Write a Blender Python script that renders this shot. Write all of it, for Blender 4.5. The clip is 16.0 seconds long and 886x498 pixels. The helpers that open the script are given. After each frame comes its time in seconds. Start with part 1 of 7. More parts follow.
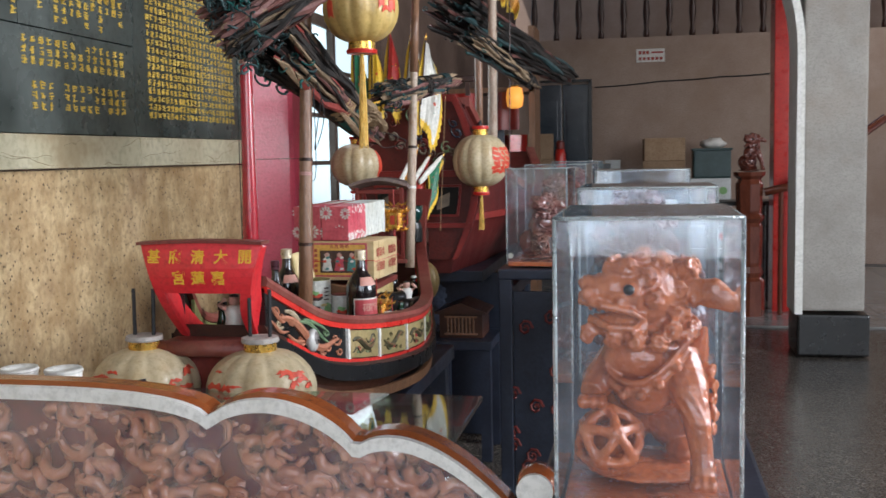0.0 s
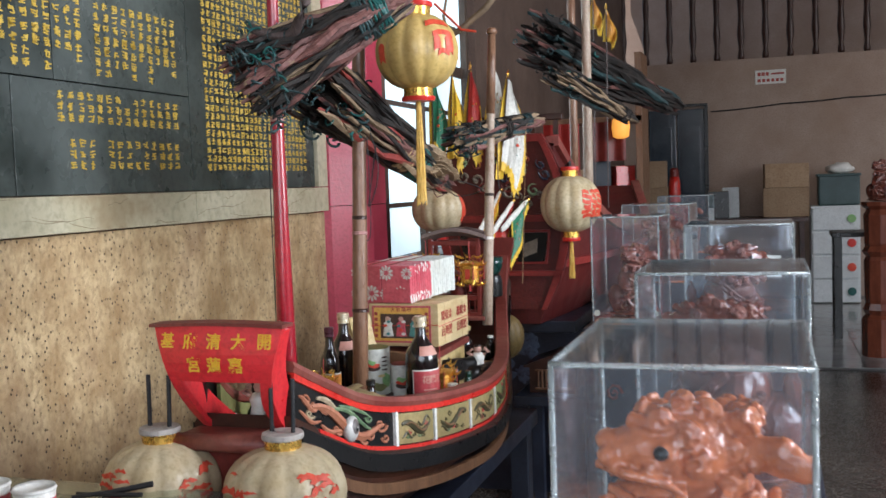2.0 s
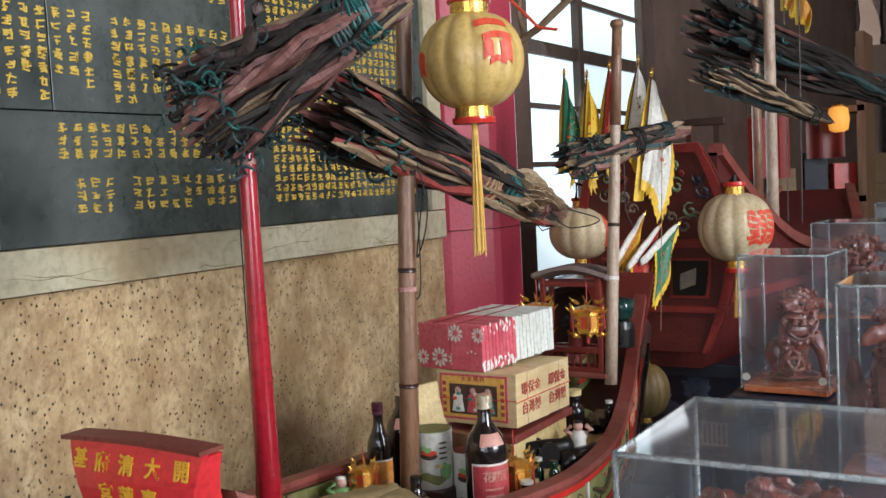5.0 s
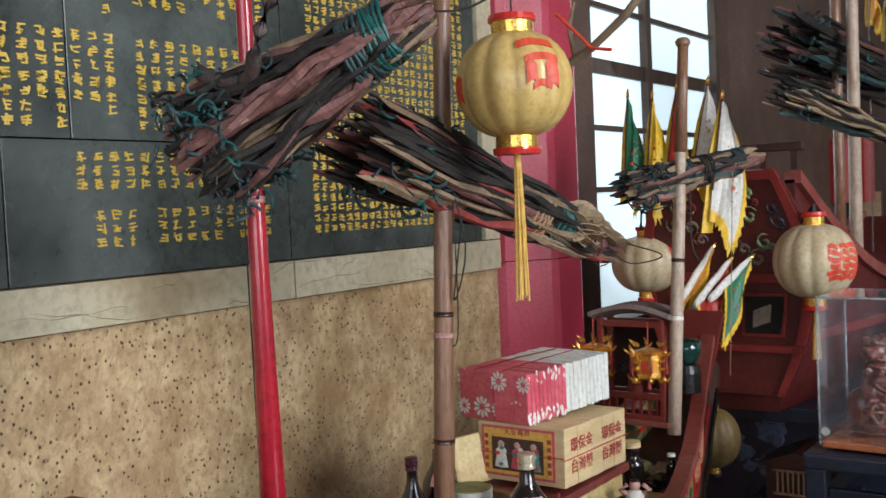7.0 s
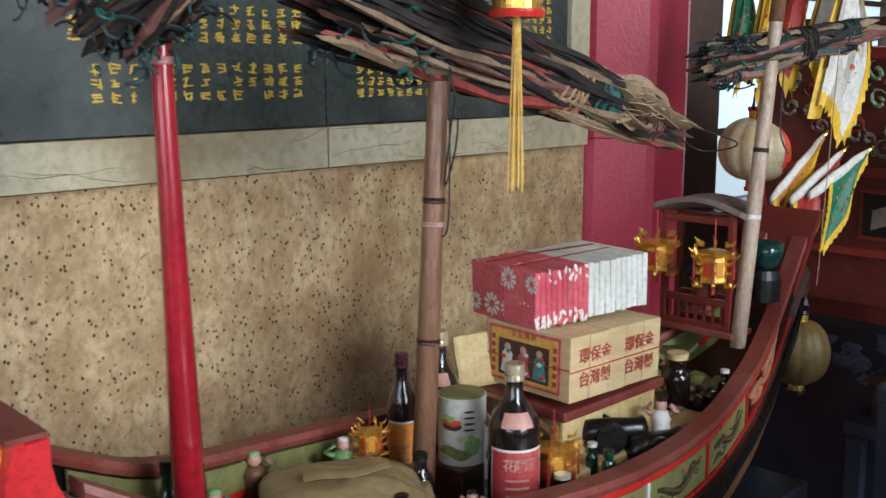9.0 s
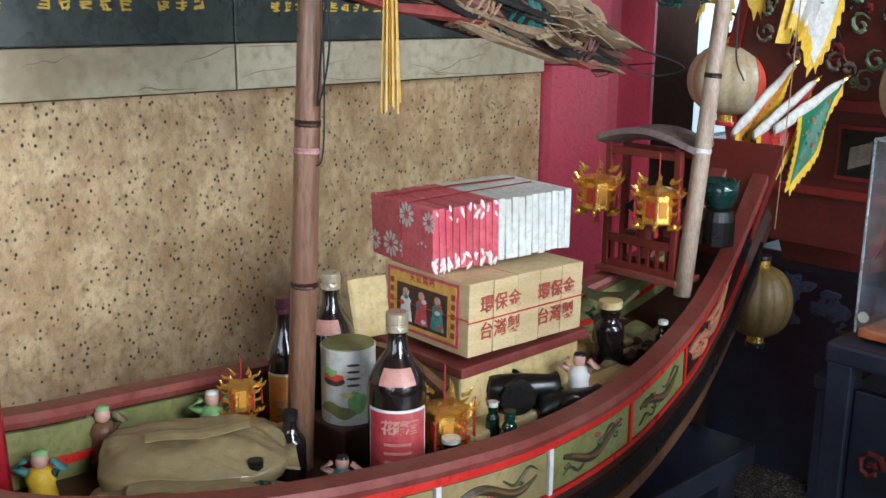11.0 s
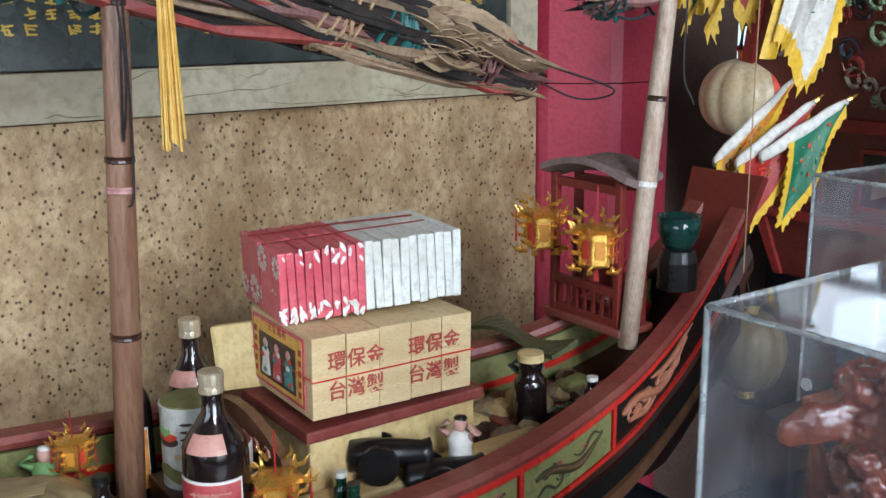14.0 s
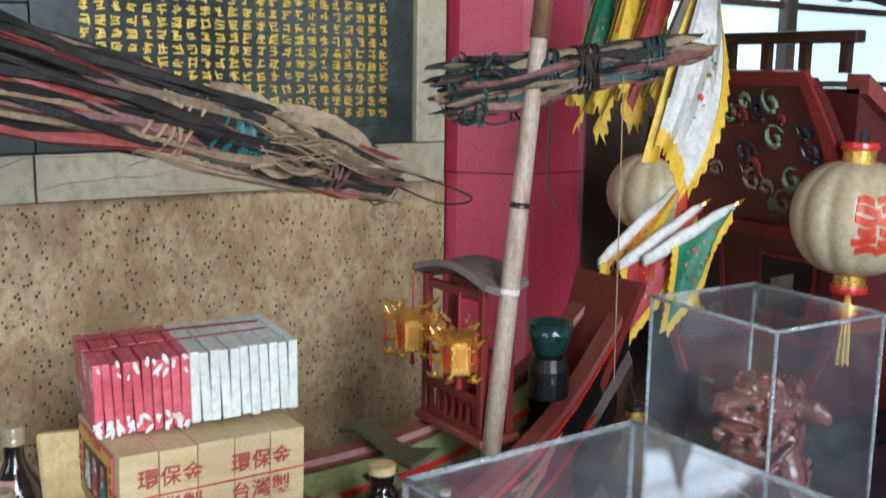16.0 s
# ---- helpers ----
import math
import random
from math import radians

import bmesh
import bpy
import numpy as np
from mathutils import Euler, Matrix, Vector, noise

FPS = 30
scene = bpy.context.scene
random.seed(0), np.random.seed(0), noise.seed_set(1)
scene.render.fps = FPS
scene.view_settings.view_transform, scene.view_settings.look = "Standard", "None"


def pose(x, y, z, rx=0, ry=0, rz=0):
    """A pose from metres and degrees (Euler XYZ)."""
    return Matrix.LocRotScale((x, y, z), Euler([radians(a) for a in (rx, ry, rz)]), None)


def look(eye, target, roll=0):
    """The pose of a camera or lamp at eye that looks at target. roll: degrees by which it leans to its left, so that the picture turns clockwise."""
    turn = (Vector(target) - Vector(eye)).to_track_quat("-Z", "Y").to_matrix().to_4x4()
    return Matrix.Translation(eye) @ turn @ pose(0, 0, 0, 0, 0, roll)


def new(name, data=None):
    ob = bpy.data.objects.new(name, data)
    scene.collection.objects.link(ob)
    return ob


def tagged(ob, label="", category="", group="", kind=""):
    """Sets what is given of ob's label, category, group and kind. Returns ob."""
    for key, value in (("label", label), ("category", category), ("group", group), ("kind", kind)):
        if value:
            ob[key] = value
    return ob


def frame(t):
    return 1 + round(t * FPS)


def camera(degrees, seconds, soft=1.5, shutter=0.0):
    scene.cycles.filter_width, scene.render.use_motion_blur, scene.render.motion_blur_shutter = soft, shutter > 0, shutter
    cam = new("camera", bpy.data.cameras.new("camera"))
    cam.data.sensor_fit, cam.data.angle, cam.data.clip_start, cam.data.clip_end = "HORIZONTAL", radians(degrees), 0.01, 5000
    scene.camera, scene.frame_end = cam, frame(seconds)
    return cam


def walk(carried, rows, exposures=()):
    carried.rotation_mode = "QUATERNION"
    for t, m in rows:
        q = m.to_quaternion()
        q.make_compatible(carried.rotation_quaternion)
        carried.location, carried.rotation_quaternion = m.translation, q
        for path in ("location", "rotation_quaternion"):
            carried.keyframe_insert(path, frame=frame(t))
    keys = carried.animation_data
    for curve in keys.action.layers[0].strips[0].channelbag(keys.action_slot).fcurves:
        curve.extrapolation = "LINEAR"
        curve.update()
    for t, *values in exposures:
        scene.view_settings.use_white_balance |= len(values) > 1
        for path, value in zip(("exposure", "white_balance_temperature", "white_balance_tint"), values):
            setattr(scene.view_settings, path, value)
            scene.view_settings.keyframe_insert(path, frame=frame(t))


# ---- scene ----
cam = camera(47.3, 16.0, 1.5, 0.4)
PATH = [
    (0, (0.682, 0.237, 1.375), (0.294, 2.191, 1.193), -1.1),
    (0.5, (0.715, 0.311, 1.391), (0.236, 2.244, 1.210), -1.0),
    (1, (0.778, 0.401, 1.400), (0.248, 2.324, 1.265), -1.2),
    (1.5, (0.794, 0.461, 1.422), (0.228, 2.374, 1.284), -1.5),
    (2, (0.756, 0.548, 1.452), (0.139, 2.446, 1.323), -2.0),
    (2.5, (0.72, 0.663, 1.470), (0.053, 2.543, 1.323), -2.5),
    (3, (0.717, 0.754, 1.483), (-0.014, 2.607, 1.304), -2.9),
    (3.5, (0.754, 0.885, 1.506), (-0.124, 2.673, 1.333), -2.6),
    (4, (0.831, 1.028, 1.521), (-0.136, 2.772, 1.365), -2.6),
    (4.5, (0.874, 1.122, 1.534), (-0.122, 2.848, 1.371), -2.8),
    (5, (0.886, 1.206, 1.546), (-0.147, 2.914, 1.415), -2.9),
    (7.3, (0.841, 1.434, 1.586), (-0.366, 3.027, 1.501), -2.5),
    (7.5, (0.855, 1.466, 1.591), (-0.418, 3.005, 1.479), -1.9),
    (8, (0.88, 1.604, 1.586), (-0.483, 3.057, 1.403), -0.9),
    (8.5, (0.911, 1.706, 1.578), (-0.474, 3.122, 1.297), -0.5),
    (9, (0.942, 1.782, 1.584), (-0.467, 3.157, 1.231), -0.2),
    (9.2, (0.955, 1.832, 1.558), (-0.475, 3.188, 1.218), -0.2),
    (11.5, (0.922, 2.115, 1.538), (-0.486, 3.448, 1.047), 0.6),
    (12, (0.916, 2.171, 1.537), (-0.501, 3.496, 1.052), 0.7),
    (12.5, (0.941, 2.227, 1.537), (-0.503, 3.526, 1.060), 0.1),
    (13, (0.981, 2.341, 1.541), (-0.491, 3.619, 1.090), 0.0),
    (13.5, (1.005, 2.437, 1.542), (-0.531, 3.629, 1.072), -0.4),
    (14, (1.053, 2.506, 1.549), (-0.544, 3.622, 1.097), -0.6),
    (14.5, (1.179, 2.462, 1.595), (-0.443, 3.527, 1.112), -0.4),
    (15, (1.191, 2.522, 1.623), (-0.433, 3.576, 1.121), -0.4),
    (15.5, (1.158, 2.624, 1.641), (-0.411, 3.766, 1.158), 0.2),
    (16, (1.136, 2.725, 1.619), (-0.475, 3.859, 1.276), 0.9),
]
# the film's own exposure and white balance drift towards a cooler picture
TONE = [(0, -0.14, 6250, 13), (2, -0.06, 6150, 13), (3.5, -0.08, 6450, 14), (5, -0.24, 6400, 14), (8.2, -0.4, 6250, 13), (9, -0.38, 6150, 12), (12, -0.1, 5850, 11), (13.5, -0.16, 5850, 11), (16, -0.26, 5850, 11)]
walk(cam, [(t, look(eye, target, roll)) for t, eye, target, roll in PATH], TONE)

# ---- world, daylight and exposure ----
scene.view_settings.exposure = 0.0
world = bpy.data.worlds.new("sky")
scene.world = world
world.use_nodes = True
wn = world.node_tree.nodes
sky = wn.new("ShaderNodeTexSky")
sky.sky_type = "NISHITA"
sky.sun_disc = False
sky.sun_elevation, sky.sun_rotation = radians(48), radians(200)
world.node_tree.links.new(sky.outputs[0], wn["Background"].inputs[0])
wn["Background"].inputs[1].default_value = 0.12


def lamp(name, kind, power, m, size=1.0, size_y=1.0, color=(1, 1, 1)):
    data = bpy.data.lights.new(name, kind)
    data.energy, data.color = power, color
    if kind == "AREA":
        data.shape, data.size, data.size_y = "RECTANGLE", size, size_y
    ob = new(name, data)
    ob.matrix_world = m
    return ob


sun = lamp("sun", "SUN", 3.0, look((-3, -6, 9), (0, 3, 0)), color=(1.0, 0.95, 0.88))
sun.data.angle = radians(0.5)
# daylight of the temple's open front, of the side court, and of the window by the boats
lamp("front_opening_daylight", "AREA", 168, look((2.3, -2.6, 2.2), (1.0, 4, 1.2)), 4.2, 2.8, (0.88, 0.95, 1.0))
lamp("court_daylight", "AREA", 320, look((5.7, 2.5, 2.3), (-0.9, 2.7, 1.0)), 3.0, 2.2, (0.93, 0.98, 1.0))
lamp("court_sky_daylight", "AREA", 245, look((5.3, 2.15, 4.1), (-0.89, 2.99, 1.1)), 1.2, 1.5, (0.95, 0.98, 1.0))
lamp("window_daylight", "AREA", 12, look((-0.99, 5.6, 1.75), (1.0, 5.2, 1.2)), 1.2, 1.3, (0.92, 0.97, 1.0))
lamp("back_hall_daylight", "AREA", 46, look((4.2, 10.5, 3.4), (0.5, 12.5, 1.5)), 2.5, 2.0, (1.0, 0.96, 0.9))


# ---- materials ----
def nodes_of(name):
    m = bpy.data.materials.new(name)
    m.use_nodes = True
    return m, m.node_tree.nodes, m.node_tree.links


def surface(name, a, b, rough=0.6, metal=0.0, scale=8.0, grain=90.0, bump=0.15, stain=None, stain_scale=2.0, stain_amount=0.5,
            pits=None, pit_scale=120.0, pit_size=0.2, coat=0.0, rand=0.0, stretch=(1, 1, 1), sheen=0.0, trans=0.0):
    """Two colours mixed by noise, fine grain in the relief, larger stains, and pits where asked."""
    m, n, l = nodes_of(name)
    p = n["Principled BSDF"]
    tc = n.new("ShaderNodeTexCoord")
    mp = n.new("ShaderNodeMapping")
    mp.inputs["Scale"].default_value = stretch
    l.new(tc.outputs["Object"], mp.inputs[0])

    def tex(s, detail=4.0, rough_=0.6):
        t = n.new("ShaderNodeTexNoise")
        t.inputs["Scale"].default_value, t.inputs["Detail"].default_value, t.inputs["Roughness"].default_value = s, detail, rough_
        l.new(mp.outputs[0], t.inputs["Vector"])
        return t.outputs["Fac"]

    def ramp(src, lo, hi):
        r = n.new("ShaderNodeMapRange")
        r.inputs["From Min"].default_value, r.inputs["From Max"].default_value = lo, hi
        l.new(src, r.inputs["Value"])
        return r.outputs[0]

    def mix(f, x, y):
        k = n.new("ShaderNodeMix")
        k.data_type = "RGBA"
        for sock, v in ((k.inputs[0], f), (k.inputs[6], x), (k.inputs[7], y)):
            if isinstance(v, (int, float)):
                sock.default_value = v
            elif isinstance(v, tuple):
                sock.default_value = (*v, 1)
            else:
                l.new(v, sock)
        return k.outputs[2]

    col = mix(ramp(tex(scale), 0.35, 0.68), a, b)
    fine = tex(grain, 3.0)
    col = mix(ramp(fine, 0.45, 0.8), col, tuple(0.72 * c for c in a))
    if stain:
        f = n.new("ShaderNodeMath")
        f.operation = "MULTIPLY"
        l.new(ramp(tex(stain_scale, 5.0), 0.5, 0.66), f.inputs[0])
        f.inputs[1].default_value = stain_amount
        col = mix(f.outputs[0], col, stain)
    height = fine
    if pits:
        v = n.new("ShaderNodeTexVoronoi")
        v.inputs["Scale"].default_value = pit_scale
        wob = n.new("ShaderNodeTexNoise")
        wob.inputs["Scale"].default_value = pit_scale * 0.35
        l.new(mp.outputs[0], wob.inputs["Vector"])
        l.new(mp.outputs[0], v.inputs["Vector"])
        hole = ramp(v.outputs["Distance"], pit_size, pit_size * 0.55)
        keep = n.new("ShaderNodeMath")
        keep.operation = "MULTIPLY"
        l.new(hole, keep.inputs[0])
        l.new(ramp(wob.outputs["Fac"], 0.43, 0.5), keep.inputs[1])
        col = mix(keep.outputs[0], col, pits)
        sub = n.new("ShaderNodeMath")
        sub.operation = "SUBTRACT"
        l.new(fine, sub.inputs[0])
        l.new(keep.outputs[0], sub.inputs[1])
        height = sub.outputs[0]
    if rand:
        oi = n.new("ShaderNodeObjectInfo")
        hs = n.new("ShaderNodeHueSaturation")
        l.new(ramp(oi.outputs["Random"], 0, 1), hs.inputs["Value"])
        r = hs.inputs["Value"].links[0].from_node
        r.inputs["To Min"].default_value, r.inputs["To Max"].default_value = 1 - rand, 1 + rand
        l.new(col, hs.inputs["Color"])
        col = hs.outputs[0]
    l.new(col, p.inputs["Base Color"])
    rr = n.new("ShaderNodeMapRange")
    rr.inputs["To Min"].default_value, rr.inputs["To Max"].default_value = max(0.03, rough - 0.12), min(1, rough + 0.12)
    l.new(tex(scale * 3), rr.inputs["Value"])
    l.new(rr.outputs[0], p.inputs["Roughness"])
    p.inputs["Metallic"].default_value = metal
    p.inputs["Coat Weight"].default_value = coat
    p.inputs["Coat Roughness"].default_value = 0.12
    p.inputs["Transmission Weight"].default_value = trans
    if bump:
        bp = n.new("ShaderNodeBump")
        bp.inputs["Strength"].default_value, bp.inputs["Distance"].default_value = bump, 0.01
        l.new(height, bp.inputs["Height"])
        l.new(bp.outputs[0], p.inputs["Normal"])
    return m


def clear_sheet(name, tint=(0.96, 0.98, 1.0), dust=0.1, gloss_rough=0.04, ior=1.49, dust_color=(0.75, 0.8, 0.85), wavy=0.0):
    """Thin clear sheet: see-through, mirror gloss by Fresnel, and a film of dust."""
    m, n, l = nodes_of(name)
    n.remove(n["Principled BSDF"])
    t, g, d = n.new("ShaderNodeBsdfTransparent"), n.new("ShaderNodeBsdfGlossy"), n.new("ShaderNodeBsdfDiffuse")
    t.inputs[0].default_value = (*tint, 1)
    g.inputs["Roughness"].default_value = gloss_rough
    d.inputs[0].default_value = (*dust_color, 1)
    lw, pw, fr = n.new("ShaderNodeLayerWeight"), n.new("ShaderNodeMath"), n.new("ShaderNodeMapRange")
    lw.inputs[0].default_value = 0.5
    pw.operation = "POWER"
    pw.inputs[1].default_value = 5.0
    l.new(lw.outputs["Facing"], pw.inputs[0])
    l.new(pw.outputs[0], fr.inputs["Value"])
    fr.inputs["To Min"].default_value, fr.inputs["To Max"].default_value = ((ior - 1) / (ior + 1)) ** 2, 1.0
    ns = n.new("ShaderNodeTexNoise")
    ns.inputs["Scale"].default_value, ns.inputs["Detail"].default_value = 14, 6
    tc = n.new("ShaderNodeTexCoord")
    l.new(tc.outputs["Object"], ns.inputs["Vector"])
    r = n.new("ShaderNodeMapRange")
    r.inputs["From Min"].default_value, r.inputs["From Max"].default_value = 0.3, 0.75
    r.inputs["To Min"].default_value, r.inputs["To Max"].default_value = dust * 0.4, dust * 1.6
    l.new(ns.outputs["Fac"], r.inputs["Value"])
    if wavy:
        wn_, bp = n.new("ShaderNodeTexNoise"), n.new("ShaderNodeBump")
        wn_.inputs["Scale"].default_value, wn_.inputs["Detail"].default_value = 16, 2
        bp.inputs["Strength"].default_value, bp.inputs["Distance"].default_value = wavy, 0.02
        l.new(tc.outputs["Object"], wn_.inputs["Vector"])
        l.new(wn_.outputs["Fac"], bp.inputs["Height"])
        l.new(bp.outputs[0], g.inputs["Normal"])
    m1, m2 = n.new("ShaderNodeMixShader"), n.new("ShaderNodeMixShader")
    l.new(r.outputs[0], m1.inputs[0])
    l.new(t.outputs[0], m1.inputs[1])
    l.new(d.outputs[0], m1.inputs[2])
    l.new(fr.outputs[0], m2.inputs[0])
    l.new(m1.outputs[0], m2.inputs[1])
    l.new(g.outputs[0], m2.inputs[2])
    l.new(m2.outputs[0], n["Material Output"].inputs["Surface"])
    return m


def glow(name, color, power):
    m, n, l = nodes_of(name)
    p = n["Principled BSDF"]
    p.inputs["Base Color"].default_value = (*color, 1)
    p.inputs["Emission Color"].default_value = (*color, 1)
    p.inputs["Emission Strength"].default_value = power
    return m


TAN = surface("tan_granite", (0.36, 0.228, 0.105), (0.64, 0.475, 0.265), 0.6, scale=14, grain=70, bump=0.6, stain=(0.23, 0.13, 0.085), stain_scale=1.5,
              stain_amount=0.7, pits=(0.05, 0.03, 0.018), pit_scale=104, pit_size=0.265, stretch=(1, 0.75, 0.62))
MARBLE = surface("veined_marble", (0.45, 0.4, 0.26), (0.61, 0.56, 0.41), 0.35, scale=6, grain=40, bump=0.03, stain=(0.27, 0.19, 0.095), stain_scale=3.0, stain_amount=0.75)
VEIN = surface("brown_vein", (0.2, 0.15, 0.08), (0.28, 0.22, 0.13), 0.6)
SLATE = surface("polished_slate", (0.024, 0.031, 0.027), (0.073, 0.088, 0.078), 0.28, scale=2.2, grain=60, bump=0.03, stain=(0.15, 0.17, 0.16), stain_scale=1.7, stain_amount=0.5, rand=0.08)
GOLD_PAINT = surface("gold_leaf_paint", (0.72, 0.47, 0.06), (0.85, 0.6, 0.13), 0.45, metal=0.25, scale=30)
MAGENTA = surface("magenta_red_paint", (0.42, 0.035, 0.065), (0.5, 0.055, 0.09), 0.4, scale=4, stain=(0.3, 0.03, 0.05), coat=0.15)
RED = surface("glossy_red_paint", (0.55, 0.022, 0.016), (0.68, 0.04, 0.025), 0.3, scale=6, coat=0.4, bump=0.05)
DARKRED = surface("dark_red_lacquer", (0.14, 0.016, 0.012), (0.22, 0.028, 0.02), 0.42, scale=7, bump=0.08, stain=(0.09, 0.02, 0.015))
RAILRED = surface("dusty_maroon_paint", (0.17, 0.03, 0.022), (0.25, 0.06, 0.045), 0.5, scale=9, bump=0.1, stain=(0.3, 0.14, 0.1), stain_scale=6, stain_amount=0.35)
BLACK = surface("black_lacquer", (0.005, 0.005, 0.005), (0.013, 0.011, 0.01), 0.3, scale=6, bump=0.05)
GREENPANEL = surface("olive_green_paint", (0.19, 0.2, 0.07), (0.28, 0.27, 0.1), 0.5, scale=12, stain=(0.1, 0.09, 0.03), stain_scale=7)
WHITE = surface("white_paint", (0.68, 0.66, 0.6), (0.8, 0.78, 0.74), 0.5, scale=12, bump=0.05)
TANPANEL = surface("dull_gilt_tan_paint", (0.27, 0.2, 0.085), (0.38, 0.29, 0.13), 0.45, scale=12, stain=(0.16, 0.15, 0.06), stain_scale=7)
CREAM = surface("aged_cream_paint", (0.62, 0.47, 0.2), (0.72, 0.58, 0.3), 0.5, scale=8, stain=(0.36, 0.2, 0.06), stain_scale=5, stain_amount=0.6)
BROWNWOOD = surface("brown_wood", (0.13, 0.06, 0.028), (0.22, 0.11, 0.055), 0.42, scale=5, grain=60, stretch=(6, 6, 0.6), bump=0.15)
HULLWOOD = surface("dark_hull_wood", (0.025, 0.01, 0.007), (0.07, 0.024, 0.014), 0.36, scale=5, stretch=(3, 0.5, 3), bump=0.1)
BAMBOO = surface("weathered_pole", (0.17, 0.08, 0.045), (0.31, 0.175, 0.105), 0.3, scale=8, grain=50, stretch=(5, 5, 0.7), stain=(0.15, 0.08, 0.05), stain_scale=4, stain_amount=0.6)
GREYPOLE = surface("bleached_bamboo", (0.36, 0.25, 0.17), (0.64, 0.54, 0.44), 0.45, scale=9, stretch=(4, 4, 1), stain=(0.25, 0.13, 0.07), stain_scale=9, stain_amount=0.8)
CASEWOOD = surface("carved_red_wood", (0.47, 0.12, 0.042), (0.6, 0.19, 0.07), 0.26, scale=9, grain=120, coat=0.7, bump=0.25, stain=(0.2, 0.04, 0.015), stain_scale=14, stain_amount=0.7)
# lion wood copied darker: the dimness inside the farther cases is in the colour
SHADEDLION = surface("shaded_varnished_wood", (0.14, 0.036, 0.022), (0.22, 0.062, 0.04), 0.24, scale=9, grain=120, coat=0.6, bump=0.25, stain=(0.06, 0.015, 0.01), stain_scale=14, stain_amount=0.7)
NEWELWOOD = surface("varnished_rosewood", (0.12, 0.03, 0.015), (0.19, 0.052, 0.026), 0.22, scale=6, stretch=(4, 4, 1), coat=0.7, bump=0.06)
BENCHWOOD = surface("varnished_orange_wood", (0.3, 0.075, 0.02), (0.4, 0.11, 0.03), 0.22, scale=4, stretch=(1, 6, 6), coat=0.7, bump=0.05)
BLUEBLACK = surface("blue_black_paint", (0.009, 0.012, 0.022), (0.021, 0.028, 0.048), 0.4, scale=7, bump=0.08)
# dust amount on the cases also stands in for haze of reflected daylight
ACRYLIC = clear_sheet("dusty_hazed_acrylic", dust=0.022, gloss_rough=0.03)
ACRYLIC_TOP = clear_sheet("dusty_hazed_acrylic_lid", dust=0.05, gloss_rough=0.05)
ACRYLIC_EDGE = surface("polished_acrylic_edge", (0.66, 0.72, 0.72), (0.82, 0.88, 0.88), 0.1, scale=40, trans=0.7, bump=0.02)
GLASS = clear_sheet("table_glass", tint=(0.72, 0.8, 0.74), dust=0.03, gloss_rough=0.02, ior=1.6)
PLASTER = surface("rough_plaster", (0.33, 0.235, 0.185), (0.42, 0.32, 0.26), 0.85, scale=2.5, grain=70, bump=0.12, stain=(0.3, 0.2, 0.14), stain_scale=1.2, stain_amount=0.45)
PILLARGREY = surface("grey_washed_granite", (0.27, 0.245, 0.215), (0.37, 0.345, 0.31), 0.6, scale=3, grain=120, stain=(0.28, 0.22, 0.17), stain_scale=1.4)
CEILING = surface("dark_timber_ceiling", (0.06, 0.035, 0.025), (0.1, 0.06, 0.04), 0.7, scale=3, stretch=(5, 0.6, 1))
TERRAZZO = surface("grey_terrazzo", (0.03, 0.026, 0.022), (0.085, 0.074, 0.062), 0.26, scale=45, grain=220, bump=0.02, stain=(0.1, 0.085, 0.07), stain_scale=1.5, pits=(0.24, 0.21, 0.175), pit_scale=75, pit_size=0.42)
TILE = surface("pale_floor_tile", (0.24, 0.235, 0.22), (0.31, 0.305, 0.29), 0.14, scale=4, grain=60, bump=0.01, rand=0.06)
GROUT = surface("grout", (0.16, 0.15, 0.14), (0.22, 0.21, 0.2), 0.8)
WINDOWGLASS = glow("bright_window_pane", (0.7, 0.88, 0.93), 1.0)
WINDOWFRAME = surface("dark_brown_frame", (0.05, 0.032, 0.022), (0.1, 0.065, 0.045), 0.5, scale=6, stretch=(5, 5, 1))
LANTERN = surface("aged_lantern_skin", (0.5, 0.4, 0.24), (0.62, 0.53, 0.36), 0.45, scale=7, bump=0.08, stain=(0.4, 0.26, 0.1), stain_scale=6, stain_amount=0.5, coat=0.2)
LANTERN_YEL = surface("yellow_lantern_skin", (0.58, 0.38, 0.1), (0.68, 0.5, 0.2), 0.4, scale=6, bump=0.08, stain=(0.42, 0.24, 0.06), stain_scale=5, stain_amount=0.5, coat=0.3)
LANTERN_INK = surface("red_lantern_ink", (0.62, 0.05, 0.02), (0.72, 0.1, 0.05), 0.5, scale=14)
GOLDMETAL = surface("gold_foil", (0.78, 0.43, 0.08), (0.9, 0.58, 0.14), 0.27, metal=0.8, scale=20, bump=0.1)
TASSEL = surface("yellow_tassel_cord", (0.68, 0.4, 0.07), (0.78, 0.52, 0.14), 0.7, scale=40)


# ---- mesh helpers ----
def part(name, bm, material, parent=None, label="", smooth=False):
    me = bpy.data.meshes.new(name)
    bmesh.ops.recalc_face_normals(bm, faces=bm.faces)
    bm.to_mesh(me)
    bm.free()
    if smooth:
        for f in me.polygons:
            f.use_smooth = True
    for k in (material if isinstance(material, (list, tuple)) else [material]):
        me.materials.append(k)
    ob = new(name, me)
    if parent is not None:
        ob.parent = parent
    if label:
        ob["label"] = label
    return ob


def thing(name, label, category, at=(0, 0, 0), group="", kind=""):
    ob = new(name)
    ob.empty_display_size = 0.05
    ob.location = at
    return tagged(ob, label, category, group, kind)


def structure(name, bm, material, label="", smooth=False):
    return tagged(part(name, bm, material, None, "", smooth), label, "", "", "structure")


def B():
    return bmesh.new()


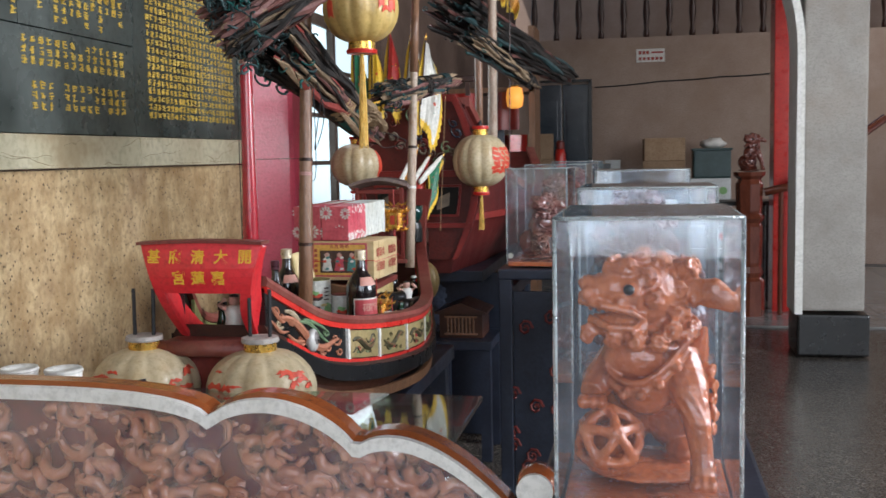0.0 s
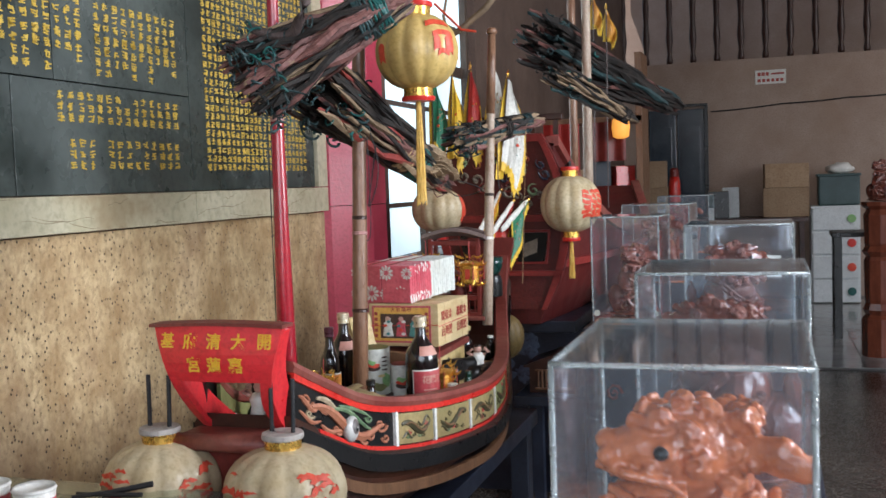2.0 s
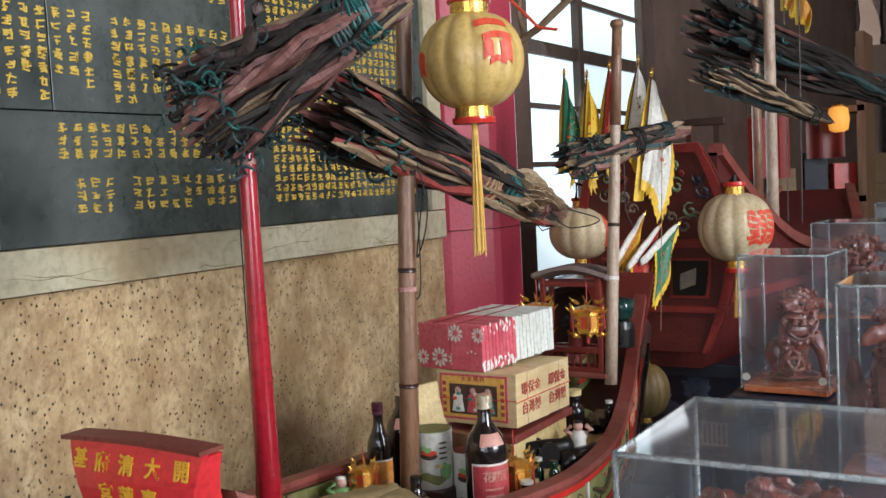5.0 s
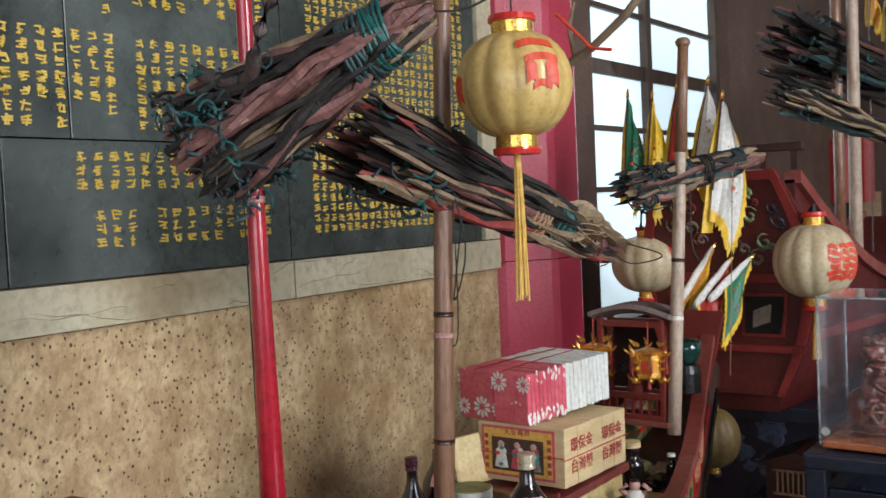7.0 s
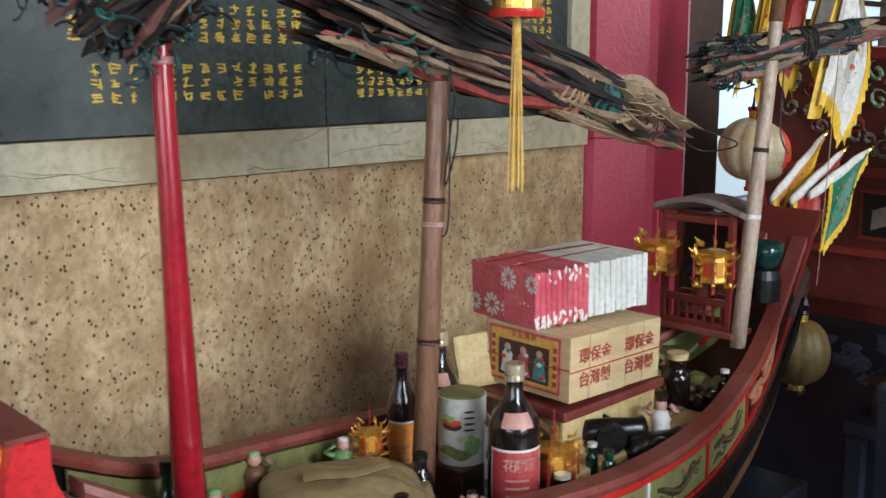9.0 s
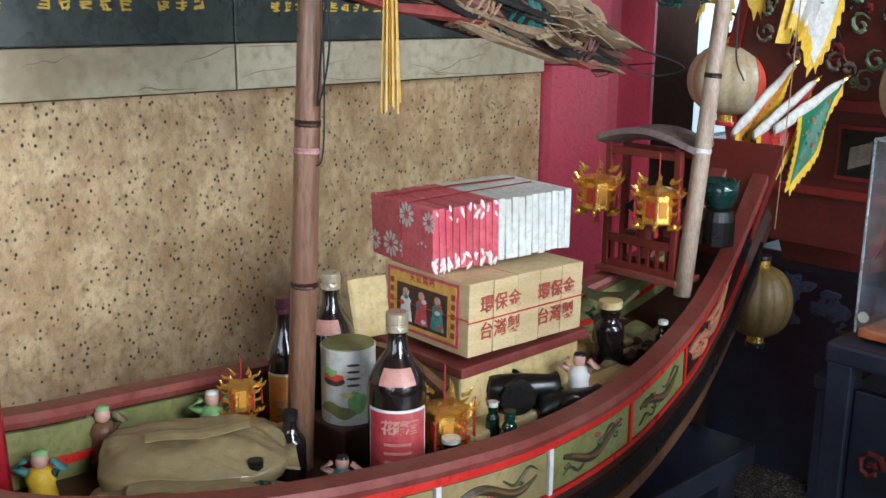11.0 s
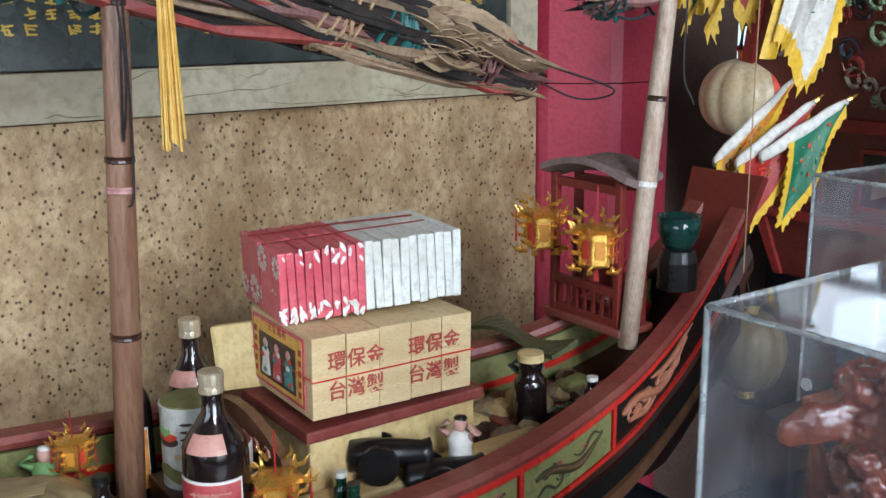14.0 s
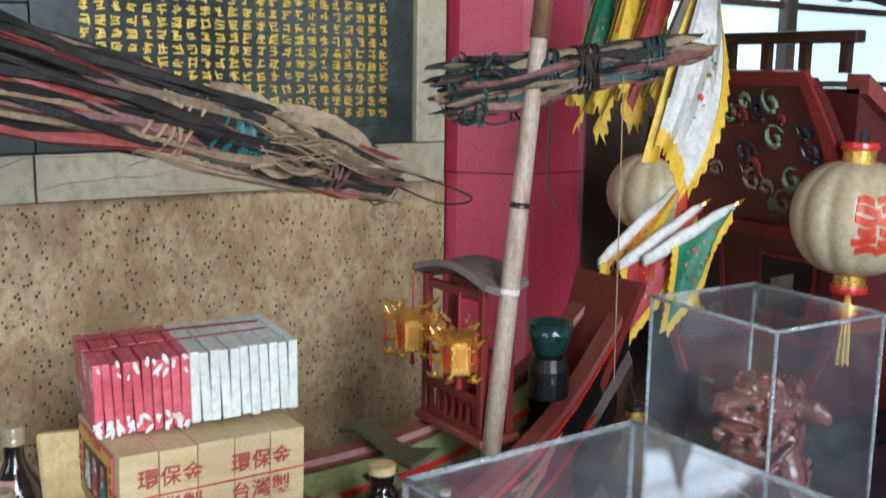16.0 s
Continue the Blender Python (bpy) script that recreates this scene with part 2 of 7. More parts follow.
def box(bm, c, s, rz=0.0, bevel=0.0, rx=0.0, ry=0.0, mi=0):
    """A box round c with sides s, turned by degrees."""
    g = bmesh.ops.create_cube(bm, size=1.0, matrix=pose(*c, rx, ry, rz) @ Matrix.Diagonal((*s, 1)))
    vs = g["verts"]
    fs = list({f for v in vs for f in v.link_faces})
    if bevel:
        es = list({e for v in vs for e in v.link_edges})
        r = bmesh.ops.bevel(bm, geom=es, offset=bevel, segments=2, profile=0.6, affect="EDGES")
        fs = list(set(r["faces"]) | {f for f in fs if f.is_valid})
    for f in fs:
        if f.is_valid:
            f.material_index = mi
    return bm


def loft(bm, rings, ring_closed=True, caps=True, mi=0):
    """Faces between rings of equally many points."""
    vv = [[bm.verts.new(p) for p in r] for r in rings]
    n = len(vv[0])
    for a, b in zip(vv, vv[1:]):
        for i in range(n if ring_closed else n - 1):
            j = (i + 1) % n
            f = bm.faces.new((a[i], a[j], b[j], b[i]))
            f.material_index = mi
    if caps and ring_closed and n > 2:
        for r in (vv[0], vv[-1]):
            bm.faces.new(r).material_index = mi
    return bm


def lathe(bm, prof, seg=20, m=None, mi=0, lobes=0, depth=0.0):
    """Turned body from (radius, height) pairs; lobes give a ribbed skin."""
    m = m or Matrix()
    rings = []
    for r, z in prof:
        ring = []
        for i in range(seg):
            a = 2 * math.pi * i / seg
            k = 1.0 - depth * abs(math.sin(lobes * a / 2)) ** 0.6 if False else (1.0 + depth * (abs(math.sin(lobes * a / 2)) - 0.6) if lobes else 1.0)
            ring.append(m @ Vector((r * k * math.cos(a), r * k * math.sin(a), z)))
        rings.append(ring)
    return loft(bm, rings, True, True, mi)


def tube(bm, pts, r, seg=6, mi=0):
    """A round bar along points; r is one radius or one for each point."""
    pts = [Vector(p) for p in pts]
    rs = r if isinstance(r, (list, tuple)) else [r] * len(pts)
    rings = []
    for i, p in enumerate(pts):
        d = (pts[min(i + 1, len(pts) - 1)] - pts[max(i - 1, 0)]).normalized()
        u = d.cross(Vector((0, 0, 1)) if abs(d.z) < 0.9 else Vector((1, 0, 0))).normalized()
        v = d.cross(u)
        rings.append([p + (u * math.cos(2 * math.pi * k / seg) + v * math.sin(2 * math.pi * k / seg)) * rs[i] for k in range(seg)])
    return loft(bm, rings, True, True, mi)


def ball(bm, c, r, s=(1, 1, 1), sub=2, m=None, mi=0):
    k = Matrix.Translation(c) @ (m or Matrix()) @ Matrix.Diagonal((r * s[0], r * s[1], r * s[2], 1))
    g = bmesh.ops.create_icosphere(bm, subdivisions=sub, radius=1.0, matrix=k)
    for f in {f for v in g["verts"] for f in v.link_faces}:
        f.material_index = mi
    return g["verts"]


def sheet(bm, f, nu, nv, thick=0.002, mi=0):
    """A thin bent plate over f(u, v), u and v from 0 to 1, with thickness."""
    P = [[Vector(f(i / nu, j / nv)) for j in range(nv + 1)] for i in range(nu + 1)]
    top, low = [], []
    for i in range(nu + 1):
        ra, rb = [], []
        for j in range(nv + 1):
            du = P[min(i + 1, nu)][j] - P[max(i - 1, 0)][j]
            dv = P[i][min(j + 1, nv)] - P[i][max(j - 1, 0)]
            n = du.cross(dv).normalized() * thick * 0.5
            ra.append(bm.verts.new(P[i][j] + n))
            rb.append(bm.verts.new(P[i][j] - n))
        top.append(ra)
        low.append(rb)
    for i in range(nu):
        for j in range(nv):
            for q in ((top[i][j], top[i + 1][j], top[i + 1][j + 1], top[i][j + 1]), (low[i][j], low[i][j + 1], low[i + 1][j + 1], low[i + 1][j])):
                bm.faces.new(q).material_index = mi
    rim = [(i, 0) for i in range(nu)] + [(nu, j) for j in range(nv)] + [(i, nv) for i in range(nu, 0, -1)] + [(0, j) for j in range(nv, 0, -1)]
    for (i, j), (k, q) in zip(rim, rim[1:] + rim[:1]):
        bm.faces.new((top[i][j], top[k][q], low[k][q], low[i][j])).material_index = mi
    return bm


def curve(xs, ys):
    """A smooth function through given values."""
    xs, ys = list(xs), list(ys)
    ms = [(ys[min(i + 1, len(xs) - 1)] - ys[max(i - 1, 0)]) / (xs[min(i + 1, len(xs) - 1)] - xs[max(i - 1, 0)]) for i in range(len(xs))]

    def f(x):
        x = min(max(x, xs[0]), xs[-1])
        i = 0
        while i < len(xs) - 2 and x > xs[i + 1]:
            i += 1
        h = xs[i + 1] - xs[i]
        t = (x - xs[i]) / h
        return ((1 + 2 * t) * (1 - t) ** 2 * ys[i] + t * (1 - t) ** 2 * h * ms[i] + t * t * (3 - 2 * t) * ys[i + 1] + t * t * (t - 1) * h * ms[i + 1])
    return f


def lettering(name, text, size, m, material, parent, depth=0.0008, space=1.0, bold=0.02):
    """Words as raised letters, in the plane of m, centred."""
    c = bpy.data.curves.new(name, "FONT")
    c.body, c.size, c.align_x, c.align_y, c.extrude, c.space_character, c.offset = text, size, "CENTER", "CENTER", depth, space, size * bold
    tmp = new("tmp_letters", c)
    me = bpy.data.meshes.new_from_object(tmp.evaluated_get(bpy.context.evaluated_depsgraph_get()))
    bpy.data.objects.remove(tmp)
    bpy.data.curves.remove(c)
    me.materials.clear()
    me.materials.append(material)
    ob = new(name, me)
    ob.parent = parent
    ob.matrix_local = m
    return ob


# ---- the hall ----
WX = -0.89          # face of the inscribed wall
bm = B()
box(bm, (WX - 0.13, 0.58, 0.679), (0.24, 7.16, 1.358))
structure("wall_west_lower", bm, TAN, "tan pitted granite lower wall, stained")
bm = B()
box(bm, (WX - 0.155, 0.58, 2.95), (0.19, 7.16, 3.2))
structure("wall_west_upper", bm, PLASTER)
wall_front = bm = B()
for x0, x1 in ((-1.1, -0.7), (1.2, 1.6), (3.6, 4.2)):
    box(bm, ((x0 + x1) / 2, -3.1, 2.3), (x1 - x0, 0.3, 4.6))
box(bm, (2.5, -3.1, 4.1), (7.2, 0.3, 1.0))
structure("wall_south", bm, PLASTER)
bm = B()
box(bm, (6.2, 5.0, 4.0), (0.3, 16.5, 1.2))
for y in (-3.0, 1.2, 6.8, 13.0):
    box(bm, (6.2, y, 2.3), (0.3, 0.9 if y not in (13.0,) else 3.0, 4.6))
structure("wall_east", bm, PLASTER)
bm = B()
box(bm, (2.5, 4.9, 4.7), (7.6, 16.6, 0.2))
structure("ceiling", bm, CEILING)
bm = B()
box(bm, (20, 5, -0.06), (200, 200, 0.1))
structure("floor", bm, TERRAZZO, "polished grey speckled terrazzo floor")

# back wall with its balustrade gallery
BY = 13.0
bm = B()
box(bm, (2.6, BY + 0.15, 1.39), (8.0, 0.3, 2.78))
structure("wall_north", bm, PLASTER, "brownish rough plaster wall under a gallery")
bm = B()
box(bm, (2.6, BY + 1.3, 3.7), (8.0, 0.2, 2.0))
structure("wall_gallery_back", bm, PLASTER)
gallery = thing("gallery_balustrade", "dark turned wooden balusters on the gallery edge", "balustrade", (0, BY, 2.78))
bm = B()
lathe(bm, [(0.035, 0), (0.04, 0.05), (0.025, 0.12), (0.045, 0.3), (0.03, 0.5), (0.04, 0.7), (0.028, 0.85), (0.04, 0.95)], 8)
first = part("baluster", bm, HULLWOOD, gallery, smooth=True)
first.location = (-1.2, 0.1, 0)
for i in range(1, 24):
    k = new("baluster", first.data)
    k.parent = gallery
    k.location = (-1.2 + 0.275 * i, 0.1, 0)
bm = B()
box(bm, (1.9, 0.1, 0.99), (6.6, 0.12, 0.08), bevel=0.01)
part("handrail", bm, HULLWOOD, gallery)

# the inscription: slate slabs in a marble frame
frame_m = thing("marble_frame", "pale veined marble frame round the slate inscription", "frame", (WX, 0, 0), kind="structure")
for y0, y1 in ((-2.9, -1.0), (-0.996, 0.4), (0.404, 1.35), (1.354, 2.188), (2.192, 3.188), (3.192, 4.135)):
    bm = B()
    box(bm, (0.006, (y0 + y1) / 2, 1.4085), (0.034, y1 - y0, 0.091), bevel=0.003)
    part("marble_slab", bm, MARBLE, frame_m)
for z0, z1 in ((1.4565, 2.3), (2.303, 3.2)):
    bm = B()
    box(bm, (0.006, 4.094, (z0 + z1) / 2), (0.034, 0.082, z1 - z0), bevel=0.003)
    part("marble_slab", bm, MARBLE, frame_m)
random.seed(5)
for k in range(16):
    y, z = random.uniform(1.7, 3.9), random.uniform(1.375, 1.44)
    dy, sl, ph = random.uniform(0.08, 0.3), random.uniform(-0.25, 0.25), random.uniform(0, 6)
    pts = [(0.0231, y + dy * i / 13, min(1.449, max(1.37, z + sl * dy * i / 13 + 0.004 * math.sin(ph + i * 0.5) + 0.002 * math.sin(ph * 3 + i * 1.3)))) for i in range(14)]
    bm = B()
    tube(bm, pts, [0.0003 + 0.0008 * math.sin(math.pi * i / 13) * (0.6 + 0.4 * math.sin(ph + i)) for i in range(14)], 4)
    part("vein", bm, VEIN, frame_m)
slate = thing("slate_inscription", "dark grey polished slate slabs with gilded columns of writing", "plaque", (WX, 0, 0), kind="structure")
for y0, y1, z0, z1 in ((-2.9, 0.9, 1.457, 3.2), (0.903, 1.7, 1.457, 3.2), (1.703, 2.45, 1.457, 1.733), (1.703, 2.6, 1.736, 3.2), (2.453, 3.196, 1.457, 1.733),
                       (2.603, 3.196, 1.736, 3.2), (3.199, 4.05, 1.457, 3.2)):
    bm = B()
    box(bm, (-0.005, (y0 + y1) / 2, (z0 + z1) / 2), (0.026, y1 - y0, z1 - z0), bevel=0.0015)
    part("slate_slab", bm, SLATE, slate)


def glyph_bars(bm, y, z, w, h):
    """One unreadable sign as short raised bars."""
    n = random.choice((2, 3, 3, 4))
    for k in range(n):
        ww = w * random.uniform(0.4, 0.98)
        box(bm, (0.0093, y + random.uniform(-0.5, 0.5) * (w - ww), z + h * (0.42 - 0.84 * (k + random.uniform(0.2, 0.8)) / n)), (0.002, ww, h * 0.15), rx=random.uniform(-12, 12))
    for k in range(random.choice((1, 1, 2))):
        hh = h * random.uniform(0.4, 0.95)
        box(bm, (0.0096, y + random.uniform(-0.42, 0.42) * w, z + random.uniform(-0.5, 0.5) * (h - hh)), (0.002, w * 0.17, hh), rx=random.uniform(-22, 22))


random.seed(11)
bm = B()
for c in range(23):                      # dense block
    for r in range(34):
        glyph_bars(bm, 3.285 + 0.0305 * c + 0.012, 1.527 + 0.0262 * r, 0.022, 0.023)
part("gilded_columns", bm, GOLD_PAINT, slate, "dense gilded columns of writing bars")["kind"] = "stuff"
bm = B()
for c in range(14):                      # names, in groups of columns
    y = 2.607 + 0.0385 * c + 0.012
    for base, rows in ((1.715, 3), (1.598, random.choice((2, 3)))):
        if base < 1.6 and c in (0, 4):
            continue
        n = rows if base > 1.6 else 3
        for r in range(n):
            if random.random() < 0.94:
                glyph_bars(bm, y, base - 0.014 - 0.0275 * r, 0.024, 0.024)
for c in range(40):
    y = 1.66 + 0.0385 * c
    if y > 3.15 or 0.1 < (c % 13) / 13 < 0.16:
        continue
    z = 1.95
    for seg in range(4):
        for r in range(random.choice((3, 4, 4, 5))):
            glyph_bars(bm, y, z - 0.0275 * r - 0.012, 0.024, 0.024)
        z += 0.17
    for r in range(random.choice((2, 3, 4))):
        glyph_bars(bm, y, 1.85 - 0.0275 * r, 0.024, 0.024)
part("gilded_names", bm, GOLD_PAINT, slate, "gilded rows of writing bars")["kind"] = "stuff"

# octagonal column by the wall, and the window beyond it
col = thing("octagonal_column", "magenta-red painted octagonal column", "column", (-0.985, 4.395, 0), kind="structure")
bm = B()
R = 0.243
ring = [(R * math.cos(math.pi / 8 + k * math.pi / 4), R * math.sin(math.pi / 8 + k * math.pi / 4)) for k in range(8)]
pts = []
for k in range(8):
    a, b = Vector(ring[k]), Vector(ring[(k + 1) % 8])
    pts += [a.lerp(b, 0.09), a.lerp(b, 0.91)]
for z0, z1 in ((0, 1.377), (1.38, 3.0), (3.003, 4.6)):
    loft(bm, [[(p.x, p.y, z) for p in pts] for z in (z0, z1)])
part("shaft", bm, MAGENTA, col)
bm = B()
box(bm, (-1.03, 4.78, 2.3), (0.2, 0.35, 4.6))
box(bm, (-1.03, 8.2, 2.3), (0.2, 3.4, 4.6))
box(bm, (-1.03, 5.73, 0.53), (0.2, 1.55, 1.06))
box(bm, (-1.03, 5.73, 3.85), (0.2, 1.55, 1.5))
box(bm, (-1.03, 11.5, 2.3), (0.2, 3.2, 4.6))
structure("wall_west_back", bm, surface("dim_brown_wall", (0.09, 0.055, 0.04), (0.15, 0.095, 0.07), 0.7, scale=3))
win = thing("window_1", "tall window with dark bars and bright daylight panes", "window", (-0.93, 4.955, 1.06), kind="structure")
ys = (0.0, 0.6, 1.42)
zs = (0.04, 0.294, 0.542, 0.79, 1.036, 1.28, 1.9)
for i in range(2):
    for j in range(6):
        bm = B()
        box(bm, (-0.06, (ys[i] + ys[i + 1]) / 2, (zs[j] + zs[j + 1]) / 2), (0.006, ys[i + 1] - ys[i] - 0.02, zs[j + 1] - zs[j] - 0.012))
        part("pane", bm, WINDOWGLASS, win)
bm = B()
for y, w in ((-0.02, 0.04), (0.6, 0.05), (1.44, 0.05)):
    box(bm, (-0.05, y, 0.97), (0.06, w, 1.94), bevel=0.004)
part("window_frame", bm, WINDOWFRAME, win)
for z in zs[1:-1]:
    bm = B()
    box(bm, (-0.05, 0.7, z), (0.02, 1.4, 0.022 if z != zs[4] else 0.06))
    part("glazing_bar", bm, WINDOWFRAME, win)
bm = B()
box(bm, (-0.02, 0.7, 0.01), (0.14, 1.5, 0.03), bevel=0.005)
part("window_sill", bm, WINDOWFRAME, win)

# pale tiles of the back hall
tiles = thing("tiled_floor", "glossy pale grey floor tiles of the back hall", "floor", (0, 8.4, 0), kind="structure")
bm = B()
box(bm, (2.2, 2.3, -0.004), (7.0, 4.6, 0.012))
part("grout", bm, GROUT, tiles)
bm = B()
box(bm, (0, 0, 0), (0.596, 0.596, 0.01), bevel=0.002)
proto = part("tile", bm, TILE, tiles)
proto.location = (-0.7, 0.3, 0.004)
for i in range(11):
    for j in range(7):
        if i or j:
            k = new("tile", proto.data)
            k.parent = tiles
            k.location = (-0.7 + 0.6 * i, 0.3 + 0.6 * j, 0.004)


# ---- the near boat ----
XC = -0.2
hw = curve((2.16, 2.25, 2.39, 2.54, 2.69, 2.9, 3.1, 3.36, 3.62, 3.8, 3.92, 4.05), (0.072, 0.102, 0.147, 0.185, 0.222, 0.243, 0.246, 0.215, 0.153, 0.105, 0.075, 0.055))
zt = curve((2.16, 2.24, 2.32, 2.42, 2.54, 2.69, 2.9, 3.1, 3.36, 3.62, 3.76, 3.9, 4.05), (1.15, 1.105, 1.06, 1.01, 0.978, 0.955, 0.932, 0.917, 0.917, 0.945, 0.985, 1.055, 1.2))
boat = thing("model_boat", "painted wooden processional model boat laden with offerings, on a dark trestle", "model boat", (0, 0, 0))
ST = [2.235 + 0.0432 * i for i in range(43)]


def side_strip(y0, y1, d0, d1, out, n=8, s=1, back=0.012):
    """A bent board along the boat's side between two depths below the sheer."""
    bm = B()
    rings = []
    for i in range(n + 1):
        y = y0 + (y1 - y0) * i / n
        h, z = hw(y), zt(y)
        rings.append([(XC + s * (h + out), y, z - d0), (XC + s * (h + out), y, z - d1), (XC + s * (h + out - back), y, z - d1), (XC + s * (h + out - back), y, z - d0)])
    return loft(bm, rings)


bm = B()
rings = []
for y in ST:
    h, z = hw(y), zt(y)
    k = 1.0 if 2.4 < y < 3.7 else (0.75 if y <= 2.4 else 0.6)
    keel = max(0.7, z - 0.33)
    prof = [(h, z - 0.08), (h + 0.012, z - 0.1), (h + 0.014, z - 0.125), (h * 0.97, z - 0.15), (h * 0.8 * k + 0.02, keel + 0.07), (h * 0.5 * k, keel)]
    rings.append([(XC + a, y, b) for a, b in prof] + [(XC - a, y, b) for a, b in reversed(prof)])
loft(bm, rings)
part("hull", bm, HULLWOOD, boat, "dark lacquered lower hull", smooth=False)
for s in (1, -1):
    part("black_wale", side_strip(2.24, 4.0, 0.098, 0.135, 0.018, 40, s), BLACK, boat)
    part("wood_band", side_strip(2.3, 3.9, 0.16, 0.185, 0.006, 36, s), BROWNWOOD, boat)
    part("side_board", side_strip(2.24, 4.05, 0.0, 0.09, 0.0, 42, s, 0.015), BLACK, boat)
    part("red_strip", side_strip(2.24, 4.03, -0.004, 0.009, 0.006, 40, s), RED, boat, "bright red strip")
    part("red_strip", side_strip(2.3, 3.95, 0.082, 0.095, 0.006, 40, s), RED, boat, "bright red strip")
PANELS = (2.54, 2.69, 2.9, 3.125, 3.36, 3.6)
for s in (1, -1):
    for y0, y1 in zip(PANELS, PANELS[1:]):
        part("painted_panel", side_strip(y0 + 0.008, y1 - 0.008, 0.012, 0.079, 0.004, 8, s), TANPANEL if y0 < 3.0 else GREENPANEL, boat, "tan painted panel with a dragon scroll" if y0 < 3.0 else "olive painted panel with a dragon scroll")
    for y in PANELS:
        part("panel_divider", side_strip(y - 0.0045, y + 0.0045, 0.009, 0.083, 0.007, 1, s), WHITE if y in PANELS[:4] else RED, boat)
    bm = B()
    rings = []
    for i in range(43):
        y = ST[i]
        h, z = hw(y) + 0.008, zt(y)
        rings.append([(XC + s * h, y, z + 0.004), (XC + s * (h + 0.004), y, z + 0.014), (XC + s * h, y, z + 0.024), (XC + s * (h - 0.036), y, z + 0.024), (XC + s * (h - 0.04), y, z + 0.014), (XC + s * (h - 0.036), y, z + 0.004)])
    loft(bm, rings)
    part("gunwale", bm, RAILRED, boat, "dusty maroon gunwale")
    part("inner_board", side_strip(2.3, 3.9, 0.0, 0.1, -0.022, 34, s, 0.008), GREENPANEL, boat, "olive green inner planking")
    part("inner_stripe", side_strip(2.3, 3.9, 0.045, 0.057, -0.03, 34, s, 0.004), RED, boat)
bm = B()
rings = [[(XC + hw(y) - 0.02, y, 0.856), (XC + hw(y) - 0.02, y, 0.846), (XC - hw(y) + 0.02, y, 0.846), (XC - hw(y) + 0.02, y, 0.856)] for y in ST if 2.3 < y < 3.95]
loft(bm, rings)
part("deck", bm, HULLWOOD, boat)

# trestle below the boat
tr = thing("trestle_table", "dark low trestle table carrying the model boat", "table", (XC, 3.0, 0))
bm = B()
box(bm, (0, 0, 0.67), (0.42, 1.6, 0.05), bevel=0.005)
part("tabletop", bm, BLUEBLACK, tr)
for x in (-0.17, 0.17):
    for y in (-0.72, 0.72):
        bm = B()
        box(bm, (x, y, 0.323), (0.06, 0.06, 0.645), bevel=0.004)
        part("leg", bm, BLUEBLACK, tr)


# ---- masts ----
MASTRED = surface("deep_red_gloss", (0.3, 0.01, 0.02), (0.42, 0.018, 0.028), 0.2, scale=5, coat=0.5, bump=0.04, stain=(0.24, 0.012, 0.03), stain_scale=4)
PINKY = surface("faded_pink_string", (0.42, 0.2, 0.18), (0.52, 0.3, 0.27), 0.6, scale=40)
def mast(label, pts, radii, material, bands=()):
    m = thing("mast", label, "mast", pts[0])
    bm = B()
    o = Vector(pts[0])
    tube(bm, [Vector(p) - o for p in pts], radii, 12)
    part("pole", bm, material, m, smooth=True)
    for f, mt in bands:
        k = f * (len(pts) - 1)
        i = min(int(k), len(pts) - 2)
        c = Vector(pts[i]).lerp(Vector(pts[i + 1]), k - i) - o
        r = radii[i] + (radii[i + 1] - radii[i]) * (k - i)
        ax = (Vector(pts[-1]) - o).to_track_quat("Z", "Y").to_matrix().to_4x4()
        bm = B()
        lathe(bm, [(r * 0.98, -0.005), (r * 1.08, -0.003), (r * 1.04, 0.0), (r * 1.08, 0.003), (r * 0.98, 0.005)], 14, Matrix.Translation(c) @ ax)
        part("binding", bm, mt, m, "string binding")
    return m


def seg(p, q, n):
    return [Vector(p).lerp(Vector(q), i / (n - 1)) for i in range(n)]


mast("glossy red tapered mast stepped in the boat", seg((-0.206, 2.43, 0.857), (-0.186, 2.4, 2.15), 6), [0.0265, 0.0205, 0.0158, 0.013, 0.0115, 0.0105], MASTRED, ((0.57, PINKY), (0.6, PINKY), (0.66, PINKY), (0.7, PINKY)))
mast("brown wrapped bamboo mast of the boat", seg((-0.236, 2.88, 0.857), (-0.212, 2.935, 2.15), 6), [0.0205, 0.0195, 0.018, 0.017, 0.016, 0.015], BAMBOO, ((0.22, HULLWOOD), (0.37, PINKY), (0.4, HULLWOOD), (0.55, HULLWOOD)))
pole3 = mast("sun-bleached bamboo pole by the stern", seg((-0.131, 3.72, 0.985), (-0.11, 3.81, 1.93), 6), [0.017, 0.0165, 0.016, 0.015, 0.013, 0.012], GREYPOLE, ((0.3, WHITE), (0.45, HULLWOOD), (0.97, BLACK)))
part("wrapped_top", tube(B(), [(0.015, 0.066, 0.69), (0.019, 0.081, 0.85), (0.0212, 0.0905, 0.951)], [0.0156, 0.0142, 0.0134], 12), BAMBOO, pole3, "brown weathered upper length", True)
part("knob", lathe(B(), [(0.013, 0.0), (0.018, 0.006), (0.019, 0.014), (0.013, 0.022), (0.0, 0.025)], 12, pose(0.0212, 0.0905, 0.95)), BAMBOO, pole3, "brown end knob", True)


